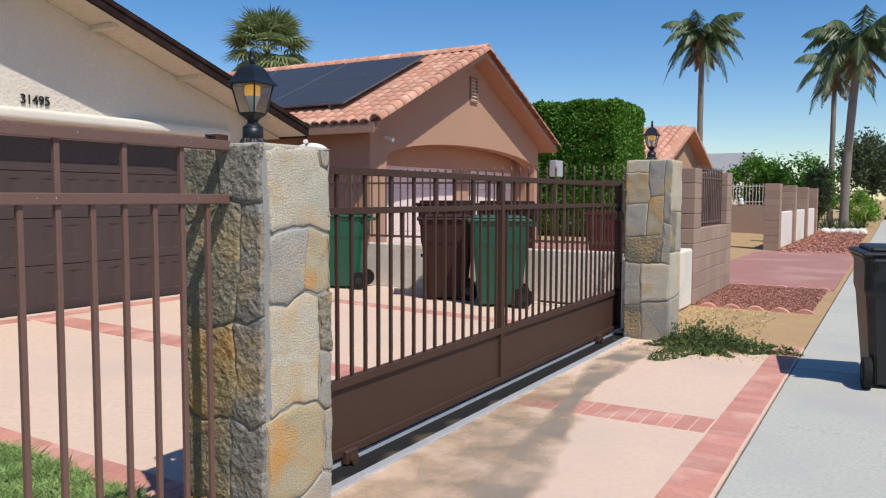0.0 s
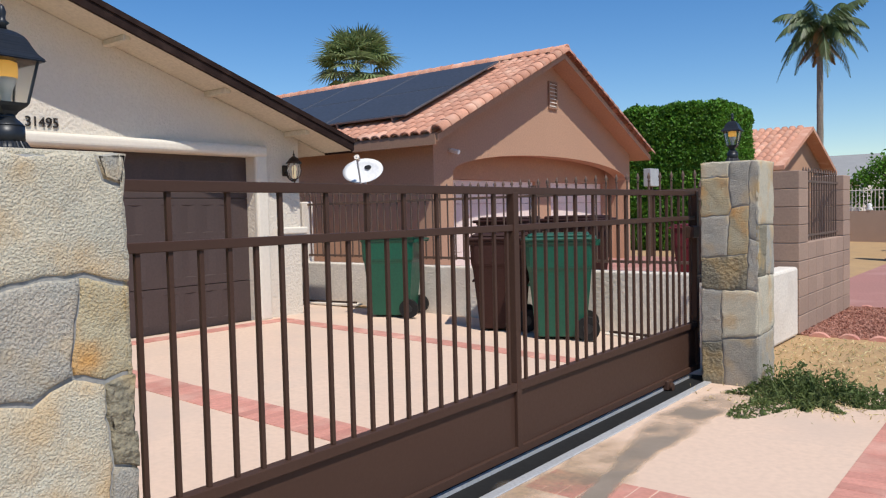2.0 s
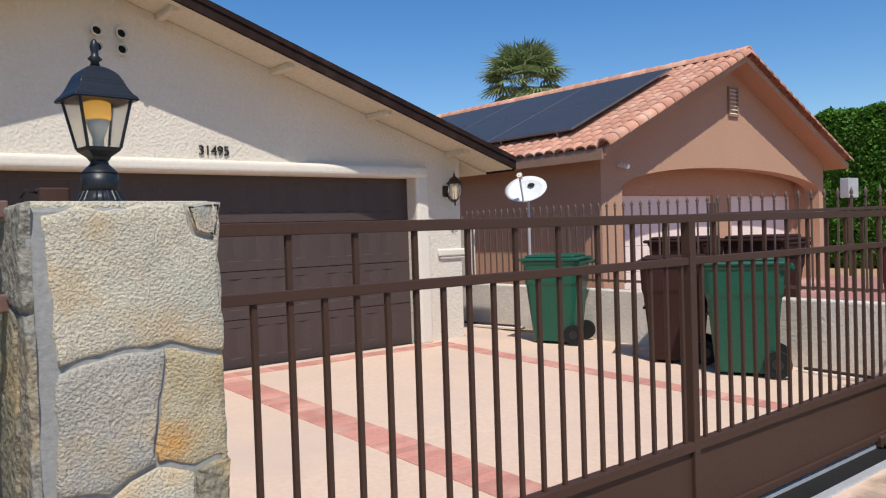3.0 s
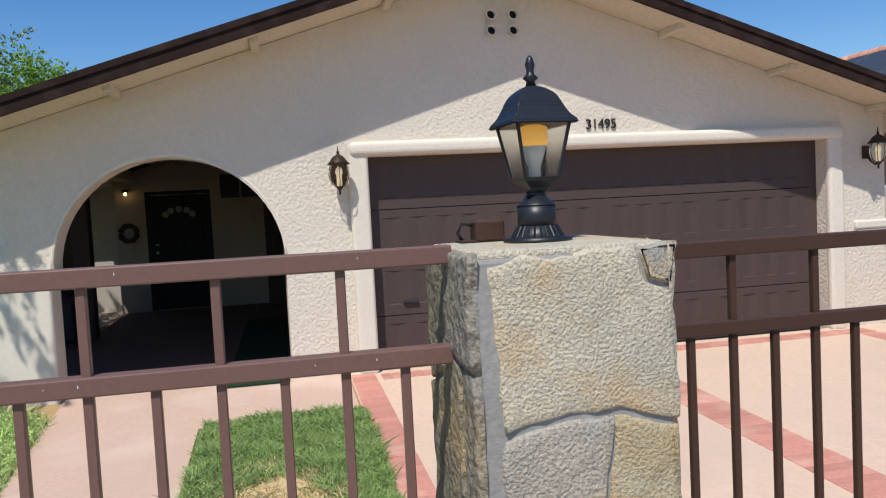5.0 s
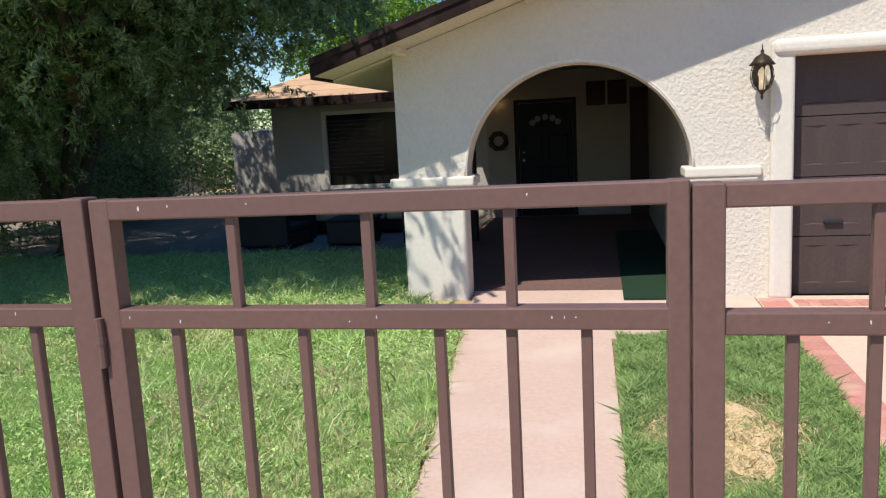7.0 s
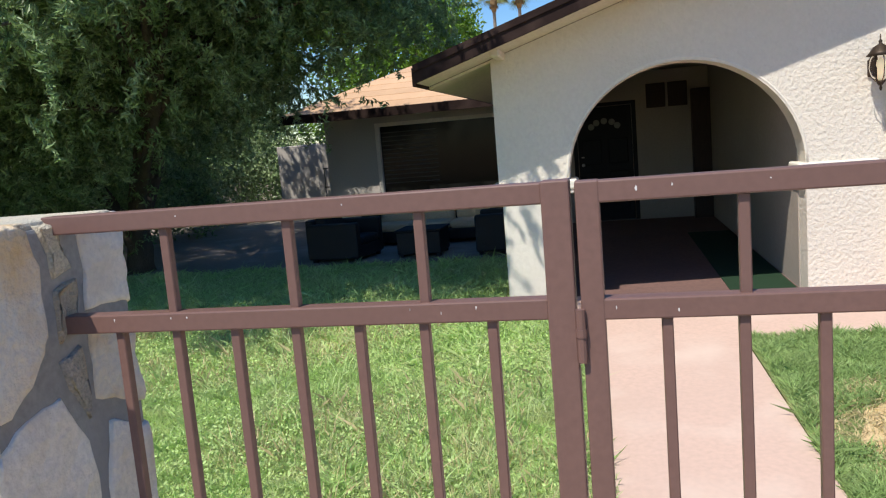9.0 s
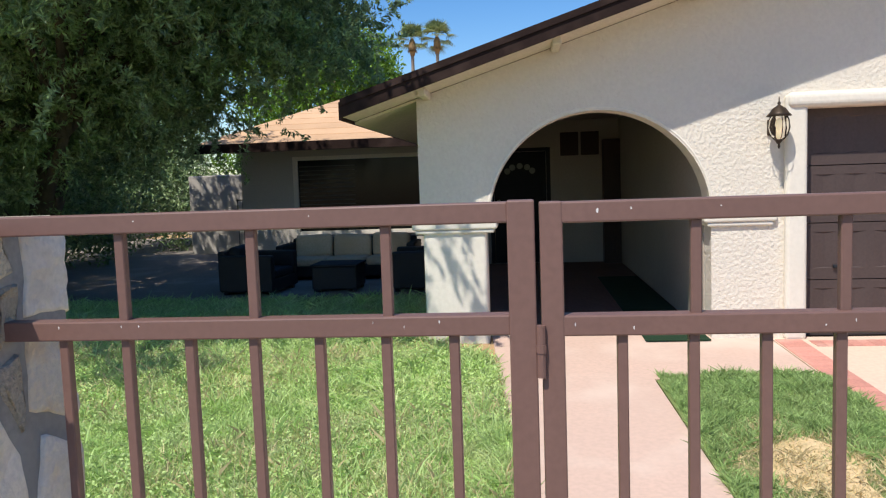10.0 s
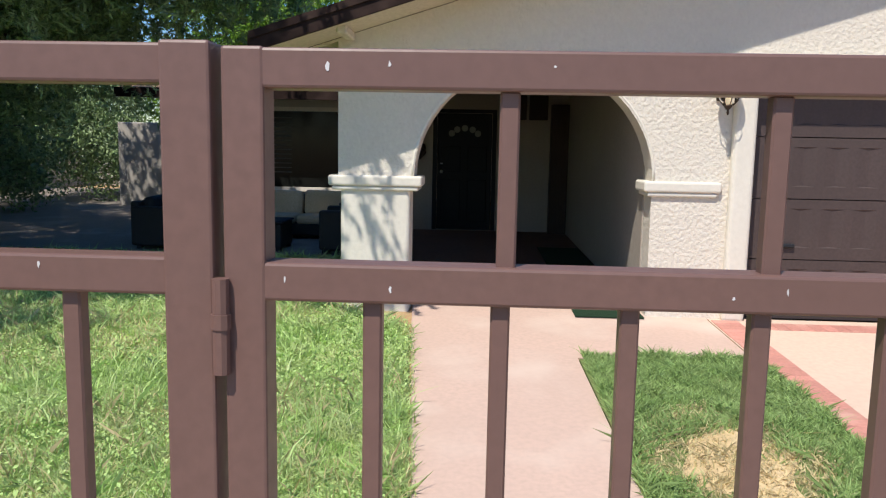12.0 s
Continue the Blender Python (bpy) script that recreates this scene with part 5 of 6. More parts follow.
# ---- low wall and spear fence beside the drive ----
structure("wall_low", boxed(-14.0, -2.52, 9.62, 9.80, 0.0, 0.73, bevel=0.02, seg=2), WHITE_WALL, "low pale stucco wall along the driveway", "wall")
sf = thing("spear_fence", -6.3, 9.71, 0.73, "brown iron fence with spear tips on the low wall", "fence")
bar_me = bpy.data.meshes.new("bar")
bm = boxed(-0.008, 0.008, -0.008, 0.008, 0.08, 0.98)
bm.to_mesh(bar_me)
bar_me.materials.append(RUSTY_IRON)
tip_me = bpy.data.meshes.new("spear_tip")
bm = lathe(bmesh.new(), [(0.007, 0.98), (0.018, 0.99), (0.008, 1.005), (0.021, 1.03), (0.002, 1.085)], 8)
bm.to_mesh(tip_me)
tip_me.materials.append(RUSTY_IRON)
for k in range(50):
    x = -3.15 + 0.127 * k
    b = piece("bar", bar_me, sf, pose(3.15 - 0.127 * k, 0, 0))
    piece("spear_tip", tip_me, b, pose(0, 0, 0))
for z in (0.09, 0.86):
    part("rail", boxed(-3.2, 3.2, -0.015, 0.015, z, z + 0.03), RUSTY_IRON, sf)
for x in (-3.2, -1.05, 1.05, 3.2):
    part("post", boxed(x - 0.025, x + 0.025, -0.025, 0.025, 0.0, 1.0), RUSTY_IRON, sf)
stub = structure("wall_stub", boxed(-9.5, -9.3, 9.6, 9.82, 0.7, 1.65, bevel=0.02), WHITE_WALL, "pale stucco stub post on the low wall", "wall")

dish = thing("satellite_dish", -8.40, 9.95, 0.14, "white satellite dish with a dark mark on a pole", "satellite dish")
part("mast", tube(bmesh.new(), (0, 0.1, 0), (0, 0.1, 1.9), 0.022, seg=10), STEEL, dish)
bm = lathe(bmesh.new(), [(0.02, 0.0), (0.14, 0.012), (0.26, 0.045), (0.34, 0.085), (0.345, 0.092), (0.26, 0.056), (0.14, 0.022), (0.02, 0.01)], 32)
tilt = Matrix.Translation((0, 0.08, 1.90)) @ Euler((radians(52), 0, radians(28))).to_matrix().to_4x4() @ Matrix.Diagonal((0.90, 0.70, 0.8, 1))
bmesh.ops.transform(bm, matrix=tilt, verts=bm.verts)
part("reflector", bm, WHITE_PAINT, dish)
bm = bmesh.new()
bmesh.ops.create_circle(bm, cap_ends=True, segments=12, radius=0.06, matrix=tilt @ Matrix.Translation((0.06, 0.14, 0.045)))
part("mark", bm, RUBBER, dish, "dark printed patch")
feed = tilt @ Vector((0.0, -0.05, 0.52))
part("feed_arm", tube(bmesh.new(), tilt @ Vector((0.0, -0.33, 0.06)), feed, 0.014, seg=8), STEEL, dish)
horn = tube(bmesh.new(), feed, tilt @ Vector((0.0, -0.03, 0.42)), 0.04, 0.03, seg=12)
part("feed_horn", horn, WHITE_WALL, dish)

# ---- the tan neighbouring house ----
NY0, NY1, NP, NZ, NE = 11.42, 19.70, 15.56, 4.60, 2.72
NS = (NZ - NE) / (NP - NY0)
nr = lambda y: NZ - NS * abs(y - NP)
structure("neighbour_drive", slab([(-9.1, 9.8), (-2.75, 9.8), (-2.75, 12.9), (-4.6, 12.9), (-4.6, 20.0), (-9.1, 20.0)], lambda x: 0.22, 0.3), PINK_DRIVE, "reddish concrete yard of the neighbouring house", "yard")
narch = [(15.76 - 3.43 * math.cos(a), 2.12 + 0.42 * math.sin(a)) for a in np.linspace(0, math.pi, 21)]
nh = plate([(11.8, 0.2), (11.8, nr(11.8) - 0.12), (NP, NZ - 0.12), (19.4, nr(19.4) - 0.12), (19.4, 0.2), (19.19, 0.2), *narch[::-1], (12.33, 0.2)], [], -8.5, -8.8)
structure("wall_neighbour_gable", nh, NEIGH, "tan stucco gable wall of the neighbouring house", "wall")
structure("wall_neighbour_side", boxed(-22, -8.8, 11.8, 12.0, 0.1, nr(11.8) - 0.1), NEIGH, "tan stucco side wall of the neighbouring house", "wall")
structure("wall_neighbour_far", boxed(-22, -8.8, 19.2, 19.4, 0.1, nr(19.4) - 0.1), NEIGH, "tan stucco far wall of the neighbouring house", "wall")
structure("wall_neighbour_rear", boxed(-22.2, -22, 11.8, 19.4, 0.1, 2.7), NEIGH, "tan stucco rear wall of the neighbouring house", "wall")
structure("wall_neighbour_recess", plate([(11.9, 0.2), (11.9, 2.75), (19.3, 2.75), (19.3, 0.2)], [[(12.55, 0.22), (12.55, 2.05), (15.9, 2.05), (15.9, 0.22)], [(16.55, 0.22), (16.55, 2.05), (19.05, 2.05), (19.05, 0.22)]], -9.05, -9.2), NEIGH, "tan recessed wall round the garage doors", "wall")
structure("ceiling_neighbour_recess", boxed(-9.05, -8.805, 12.0, 19.2, 2.56, 2.60), NEIGH, "tan soffit of the garage recess", "ceiling")
for ya, yb in ((12.55, 15.9), (16.55, 19.05)):
    gd = thing("garage_door", -9.13, (ya + yb) / 2, 0.22, "pale pink sectional garage door of the tan house", "garage door", "pale garage doors")
    for k in range(4):
        part("section", boxed(-0.02, 0.02, -(yb - ya) / 2, (yb - ya) / 2, 0.4575 * k + 0.003, 0.4575 * k + 0.454, bevel=0.006), PINK_DOOR, gd)
nv = thing("gable_louvre", -8.5, 15.74, 3.80, "brown slatted louvre vent in the tan gable", "vent")
part("frame", plate([(-0.17, -0.28), (-0.17, 0.28), (0.17, 0.28), (0.17, -0.28)], [[(-0.14, -0.25), (-0.14, 0.25), (0.14, 0.25), (0.14, -0.25)]], 0.04, 0.0), NEIGH_TRIM, nv)
for k in range(7):
    bm = boxed(-0.02, 0.02, -0.14, 0.14, -0.005, 0.005)
    bmesh.ops.transform(bm, matrix=Matrix.Translation((0.02, 0, -0.225 + 0.075 * k)) @ Matrix.Rotation(radians(35), 4, "Y"), verts=bm.verts)
    part("slat", bm, WHITE_WALL, nv)
nc = thing("security_camera", -8.5, 12.25, 2.50, "small white security camera on the tan wall", "camera")
part("mount", boxed(0, 0.05, -0.03, 0.03, -0.03, 0.03, bevel=0.005), WHITE_PAINT, nc)
part("body", tube(bmesh.new(), (0.05, 0, 0), (0.2, 0.0, -0.04), 0.04, seg=12), WHITE_PAINT, nc)
eb = thing("meter_box", -8.46, 20.6, 1.98, "grey electric box beyond the tan house", "meter box")
part("box", boxed(-0.1, 0.1, -0.25, 0.25, 0, 0.45, bevel=0.01), STEEL, eb)
part("post", boxed(-0.03, 0.03, -0.03, 0.03, -1.9, 0.0), RUSTY_IRON, eb)

n_roofs = []
for y_e in (NY0, NY1):
    bm = bmesh.new()
    c = [(NP, NZ), (y_e, NE), (y_e, NE - 0.12), (NP, NZ - 0.12)]
    f = [[bm.verts.new((x, y, z)) for y, z in c] for x in (-8.12, -22.5)]
    for i in range(4):
        bm.faces.new((f[0][i], f[0][(i + 1) % 4], f[1][(i + 1) % 4], f[1][i]))
    bm.faces.new(f[0]); bm.faces.new(f[1][::-1])
    bmesh.ops.recalc_face_normals(bm, faces=bm.faces)
    n_roofs.append(structure("roof_neighbour", bm, NEIGH, "clay tiled roof slope of the tan house", "roof"))
structure("fascia_neighbour", boxed(-22.5, -8.12, NY0 - 0.04, NY0, NE - 0.19, NE - 0.02), NEIGH_TRIM, "tan eave board of the neighbouring house", "fascia")
for a, b in ((NP, NY0), (NP, NY1)):
    bm = bmesh.new()
    c = [(a, NZ - 0.02), (b, NE - 0.02), (b, NE - 0.13), (a, NZ - 0.13)]
    f = [[bm.verts.new((x, y, z)) for y, z in c] for x in (-8.08, -8.12)]
    for i in range(4):
        bm.faces.new((f[0][i], f[0][(i + 1) % 4], f[1][(i + 1) % 4], f[1][i]))
    bm.faces.new(f[0]); bm.faces.new(f[1][::-1])
    bmesh.ops.recalc_face_normals(bm, faces=bm.faces)
    structure("fascia_neighbour_rake", bm, NEIGH, "tan rake board of the neighbouring gable", "fascia")


def barrel(bm, m, r, length, seg=6, squash=0.6):
    """A half-round clay tile along local y, arched up, with a thick lip at its lower end."""
    lo = [bm.verts.new(m @ Vector((r * math.cos(a), 0, r * squash * math.sin(a)))) for a in np.linspace(0, math.pi, seg + 1)]
    hi = [bm.verts.new(m @ Vector((0.86 * r * math.cos(a), length, 0.86 * r * squash * math.sin(a) - 0.01))) for a in np.linspace(0, math.pi, seg + 1)]
    lip = [bm.verts.new(m @ Vector((0.84 * r * math.cos(a), 0.0, 0.84 * r * squash * math.sin(a) - 0.012))) for a in np.linspace(0, math.pi, seg + 1)]
    for k in range(seg):
        bm.faces.new((lo[k], lo[k + 1], hi[k + 1], hi[k])).smooth = True
        bm.faces.new((lip[k], lip[k + 1], lo[k + 1], lo[k]))


slope_a = math.atan(NS)
slope_len = (NP - NY0) / math.cos(slope_a)
tile_me = bpy.data.meshes.new("roof_tile")
bm = bmesh.new()
barrel(bm, Matrix.Identity(4), 0.112, 0.33)
bm.to_mesh(tile_me)
tile_me.materials.append(CLAY)
rest = bmesh.new()
rowsn = 17
for i in range(62):
    for j in range(rowsn):
        x = -8.31 - 0.222 * i
        d = -0.05 + slope_len * j / rowsn
        m = Matrix.Translation((x, NY0 + d * math.cos(slope_a), NE + d * math.sin(slope_a) + 0.012)) @ Matrix.Rotation(slope_a + 0.03, 4, "X")
        if i < 17:
            piece("roof_tile", tile_me, n_roofs[0], m)
        else:
            barrel(rest, m, 0.112, 0.33, 4)
rest_ob = part("roof_tiles_far", rest, CLAY_REST, n_roofs[0], "clay tiles farther up the roof")
rest_ob["kind"] = "stuff"
rake_me = bpy.data.meshes.new("rake_tile")
bm = bmesh.new()
barrel(bm, Matrix.Identity(4), 0.125, 0.33, 8, 1.0)
bm.to_mesh(rake_me)
rake_me.materials.append(CLAY)
for side, base in ((1, NY0), (-1, NY1)):
    for j in range(17):
        d = -0.02 + slope_len * j / 17
        m = Matrix.Translation((-8.09, base + side * d * math.cos(slope_a), NE + d * math.sin(slope_a) + 0.02)) @ Matrix.Rotation(0 if side > 0 else math.pi, 4, "Z") @ Matrix.Rotation(slope_a + 0.04, 4, "X")
        piece("rake_tile", rake_me, n_roofs[0 if side > 0 else 1], m)
for j in range(44):
    m = Matrix.Translation((-8.02 - 0.32 * j, NP, NZ + 0.03)) @ Matrix.Rotation(math.pi / 2, 4, "Z") @ Matrix.Rotation(0.03, 4, "X")
    piece("ridge_tile", rake_me, n_roofs[0], m)
for i in range(4):
    for j in range(2):
        e = thing("solar_panel", 0, 0, 0, "black glass solar panel on the clay tile roof", "solar panel", "roof solar panels")
        d = 0.62 + 1.62 * j
        e.matrix_basis = Matrix.Translation((-9.25 - 1.05 - 2.12 * i + 0.0, NY0 + (d + 0.8) * math.cos(slope_a), NE + (d + 0.8) * math.sin(slope_a) + 0.20)) @ Matrix.Rotation(slope_a, 4, "X")
        part("frame", boxed(-1.055, 1.055, -0.805, 0.805, -0.035, 0.0, bevel=0.004), SOLAR_FRAME, e)
        part("cell_sheet", boxed(-1.03, 1.03, -0.78, 0.78, 0.0, 0.004), SOLAR, e)
        for sx in (-0.7, 0.7):
            part("mounting_rail", boxed(sx - 0.02, sx + 0.02, -0.8, 0.8, -0.17, -0.035), SOLAR_FRAME, e)


# ---- block wall along the sidewalk ----
block_me = bpy.data.meshes.new("block")
bm = boxed(-0.197, 0.197, -0.197, 0.197, -0.097, 0.097, bevel=0.006)
bm.to_mesh(block_me)
block_me.materials.append(BLOCK)
thin_me = bpy.data.meshes.new("block")
bm = boxed(-0.074, 0.074, -0.197, 0.197, -0.097, 0.097, bevel=0.006)
bm.to_mesh(thin_me)
thin_me.materials.append(BLOCK)


def block_post(x, y, n):
    e = thing("block_post", x, y, 0, "square tan concrete block post beside the sidewalk", "post", "concrete block posts")
    part("core", boxed(-0.185, 0.185, -0.185, 0.185, 0, 0.2 * n - 0.01), MORTAR, e, "recessed mortar joints")
    for k in range(n):
        piece("block", block_me, e, pose(0, 0, 0.1 + 0.2 * k, 0, 0, 90 * (k % 2)))
    return e


def block_infill(y0, y1, x, n):
    e = thing("block_infill", x, (y0 + y1) / 2, 0, "low tan concrete block wall between posts", "wall", "block infill walls")
    w = y1 - y0
    part("core", boxed(-0.062, 0.062, -w / 2, w / 2, 0, 0.2 * n - 0.008), MORTAR, e, "recessed mortar joints")
    m = max(1, round(w / 0.4))
    for k in range(n):
        for i in range(m):
            o = piece("block", thin_me, e, pose(0, -w / 2 + w * (i + 0.5) / m, 0.1 + 0.2 * k) @ Matrix.Diagonal((1, w / m / 0.4, 1, 1)))
    return e


def iron_top(y0, y1, x, z0, z1, step=0.12):
    e = thing("iron_infill", x, (y0 + y1) / 2, z0, "brown iron railing with pointed bars on a block wall", "fence", "small iron railings")
    w = y1 - y0
    n = int(w / step)
    for k in range(n):
        yy = -w / 2 + w * (k + 0.5) / n
        part("bar", tube(boxed(-0.008, 0.008, yy - 0.008, yy + 0.008, 0.0, z1 - z0 - 0.06), (0, yy, z1 - z0 - 0.06), (0, yy, z1 - z0), 0.018, 0.001, 6), RUSTY_IRON, e)
    for z in (0.05, z1 - z0 - 0.18):
        part("rail", boxed(-0.012, 0.012, -w / 2, w / 2, z, z + 0.025), RUSTY_IRON, e)


structure("wall_white_stub", boxed(-2.72, -2.5, 8.28, 10.66, 0.0, 0.75, bevel=0.03, seg=2), WHITE_WALL, "low rough white stucco wall behind the pillar", "wall")
iron_top(8.35, 10.62, -2.75, 0.76, 1.66)
block_post(-2.70, 10.92, 9)
block_infill(11.13, 12.95, -2.58, 5)
iron_top(11.15, 12.93, -2.58, 1.0, 1.86)
block_post(-2.70, 13.16, 9)
for y in (22.9, 26.6, 30.4, 34.2):
    block_post(-3.1, y, 9)
for y in (23.1, 26.8, 30.6):
    structure("wall_infill", boxed(-3.12, -2.98, y, y + 3.3, 0, 1.02, bevel=0.02), WHITE_WALL, "low pale stucco wall between block posts", "wall")
structure("neighbour_drive_red", boxed(-9.0, -1.0, 13.45, 22.3, -0.1, 0.006), PINK_DRIVE, "faded red concrete driveway across the way", "driveway")
structure("neighbour_drive_pale", boxed(-9.0, -4.6, 20.2, 31.8, -0.1, 0.012), SIDEWALK, "pale concrete pad behind the posts", "driveway")
structure("wall_far_block", boxed(-9.0, -3.9, 31.9, 32.1, 0, 1.15), BLOCK, "tan block wall across the far yard", "wall")
ff = thing("iron_railing", -6.0, 32.0, 1.15, "pale iron railing on the far block wall", "fence")
for k in range(34):
    part("bar", boxed(-2.0 + 0.12 * k, -1.98 + 0.12 * k, -0.01, 0.01, 0, 0.8), WHITE_WALL, ff)
for z in (0.1, 0.7):
    part("rail", boxed(-2.05, 2.05, -0.015, 0.015, z, z + 0.03), WHITE_WALL, ff)
for x in (-5.4, -4.5):
    lamp_pot = thing("garden_ornament", x, 31.98, 1.15, "small white ornament standing on the far wall", "ornament", "wall ornaments")
    part("body", lathe(bmesh.new(), [(0.10, 0), (0.12, 0.05), (0.06, 0.12), (0.09, 0.2), (0.03, 0.26)], 12), WHITE_PAINT, lamp_pot)

# gravel beds with scalloped edging
rngg = np.random.default_rng(11)


def gravel_bed(name, x0, x1, y0, y1, n, size):
    structure(name + "_base", boxed(x0, x1, y0, y1, -0.1, 0.004), GRAVEL, "red gravel bed beside the sidewalk", "gravel")
    pos = np.column_stack([rngg.uniform(x0, x1, n), rngg.uniform(y0, y1, n), rngg.uniform(0.005, 0.02, n)])
    ob = flakes(name, GRAVEL, pos, size, 1.2, 5)
    tagged(ob, "loose red gravel stones", "gravel", kind="stuff")


gravel_bed("gravel_near", -2.5, -1.08, 10.75, 13.4, 16000, 0.024)
gravel_bed("gravel_far", -2.9, -1.15, 22.4, 34.5, 5000, 0.07)
for yb, xa, xb in ((10.72, -2.45, -1.0), (13.42, -2.45, -1.0), (22.36, -2.9, -1.15)):
    n = int((xb - xa) / 0.29)
    for k in range(n):
        xx = xa + (xb - xa) * (k + 0.5) / n
        bm = bmesh.new()
        bmesh.ops.create_cone(bm, cap_ends=True, segments=16, radius1=0.14, radius2=0.13, depth=0.05, matrix=Matrix.Rotation(math.pi / 2, 4, "X"))
        bmesh.ops.translate(bm, vec=(0, 0, -0.095), verts=bm.verts)
        ob = tagged(mesh_object("edging_block", bm, BRICK), "scalloped reddish concrete edging block by the gravel", "edging", "gravel bed edging")
        ob.matrix_basis = pose(xx, yb + random.uniform(-0.02, 0.02), 0.0, 0, 0, random.uniform(-4, 4))

# ---- far houses ----
def simple_house(x, y, w, d, h, rise, wall, roof, label, cat="house"):
    """A gabled house, ridge along y; x, y: its near corner."""
    e = thing("house", x, y, 0, label, cat, "houses down the street", 90)
    part("wall", boxed(-w, 0, 0, d, 0, h), wall, e)
    for yy in (0.0, d - 0.1):
        g = bmesh.new()
        a = [g.verts.new(p) for p in ((-w, yy, h), (0, yy, h), (-w / 2, yy, h + rise))]
        b = [g.verts.new((v.co.x, yy + 0.1, v.co.z)) for v in a]
        g.faces.new(a); g.faces.new(b[::-1])
        part("gable", g, wall, e)
    for s in (0, 1):
        r = bmesh.new()
        xs = (-w / 2, 0.5) if s else (-w / 2, -w - 0.5)
        drop = rise / (w / 2) * 0.5
        c = [(xs[0], h + rise + 0.1), (xs[1], h - drop + 0.1), (xs[1], h - drop - 0.05), (xs[0], h + rise - 0.05)]
        f = [[r.verts.new((px, yy, pz)) for px, pz in c] for yy in (-0.5, d + 0.5)]
        for i in range(4):
            r.faces.new((f[0][i], f[0][(i + 1) % 4], f[1][(i + 1) % 4], f[1][i]))
        r.faces.new(f[0]); r.faces.new(f[1][::-1])
        bmesh.ops.recalc_face_normals(r, faces=r.faces)
        slope = part("roof", r, roof, e)
        if roof is CLAY_REST:
            t = bmesh.new()
            ang = math.atan2(rise + drop, abs(xs[0] - xs[1]))
            for i in range(int(d / 0.3)):
                for j in range(10):
                    u = abs(xs[0] - xs[1]) * j / 10
                    sg = -1 if s else 1
                    m = Matrix.Translation((xs[1] + sg * u, 0.3 * i, h - drop + 0.11 + u * math.tan(ang))) @ Matrix.Rotation(-sg * math.pi / 2, 4, "Z") @ Matrix.Rotation(ang + 0.03, 4, "X")
                    barrel(t, m, 0.15, 0.5, 3)
            tt = part("roof_tiles", t, CLAY_REST, slope)
            tt["kind"] = "stuff"
    part("window", boxed(-w * 0.62, -w * 0.38, -0.03, 0.0, 0.9, 2.0), WINDOW_GLASS, e)
    return e


simple_house(-8.5, 39.3, 7.6, 9, 2.95, 1.5, NEIGH, CLAY_REST, "tan house with a clay tile roof down the street")
simple_house(-8.5, 56.5, 9, 10, 2.75, 1.4, WHITE_WALL, GREY_ROOF, "pale house with a grey shingle roof far off")


# ---- plants ----
def crown(name, mat, blobs, n, size, seed, parent=None, stretch=2.2, sag=0.0, shell=0.55, label="", twig=0.0):
    """Leaves in clumps inside several ellipsoids, denser near their skins, with gaps."""
    rng = np.random.default_rng(seed)
    out = []
    tot = sum(b[3] * b[4] * b[5] for b in blobs)
    for cx, cy, cz, rx, ry, rz in blobs:
        m = max(20, int(n * rx * ry * rz / tot))
        k = max(6, m // 70)
        c = rng.normal(size=(k, 3))
        c /= np.linalg.norm(c, axis=1)[:, None]
        c *= rng.uniform(shell, 1.0, k)[:, None]
        pick = rng.integers(0, k, m)
        spread = rng.normal(size=(m, 3)) * 0.13 * np.array([1, 1, 1 + 2.5 * sag])
        p = c[pick] + spread
        if twig:
            # leaves ranged along thin drooping twigs
            j = rng.integers(0, max(4, m // 46), m)
            way = rng.normal(size=(j.max() + 1, 3)) + np.array([0, 0, -0.8])
            way /= np.linalg.norm(way, axis=1)[:, None]
            p = p[j] + way[j] * (rng.uniform(0, twig, m)[:, None] / np.array([rx, ry, rz])) + rng.normal(size=(m, 3)) * 0.018
        out.append(p * np.array([rx, ry, rz]) + np.array([cx, cy, cz]))
    ob = flakes(name, mat, np.concatenate(out), size, stretch, seed + 1, sag=sag)
    if parent:
        ob.parent = parent
    if label:
        ob["label"] = label
    return ob


def tree(x, y, z, label, stems, blobs, mat, n, size, seed, bark=BARK, sag=0.0, shell=0.45, twig=0.0, stretch=2.2):
    """stems: for each, a lean and thickness; limbs go from them to the crown's masses."""
    rng = random.Random(seed)
    e = thing("tree", x, y, z, label, "tree")
    for i, (dx, dy, h, r) in enumerate(stems):
        bm = bmesh.new()
        pts = [Vector((dx * t * t + 0.25 * dx * t + rng.uniform(-0.06, 0.06), dy * t * t + 0.25 * dy * t + rng.uniform(-0.06, 0.06), h * t)) for t in np.linspace(0, 1, 7)]
        polytube(bm, pts, [r * (1.35 if k == 0 else 1.0 - 0.09 * k) for k in range(7)], 10)
        trunk = part("trunk", bm, bark, e)
        for b in blobs[i::len(stems)]:
            lb = bmesh.new()
            end = Vector(b[:3]) - Vector((x, y, z))
            a = pts[-1]
            mid = (a + end) / 2 + Vector((0, 0, 0.25))
            polytube(lb, [pts[-2], a, mid, end], [r * 0.5, r * 0.45, r * 0.25, r * 0.08], 7)
            part("limb", lb, bark, trunk)
    c = crown("crown", mat, [(b[0] - x, b[1] - y, b[2] - z, *b[3:]) for b in blobs], n, size, seed, e, sag=sag, shell=shell, twig=twig, stretch=stretch)
    return e


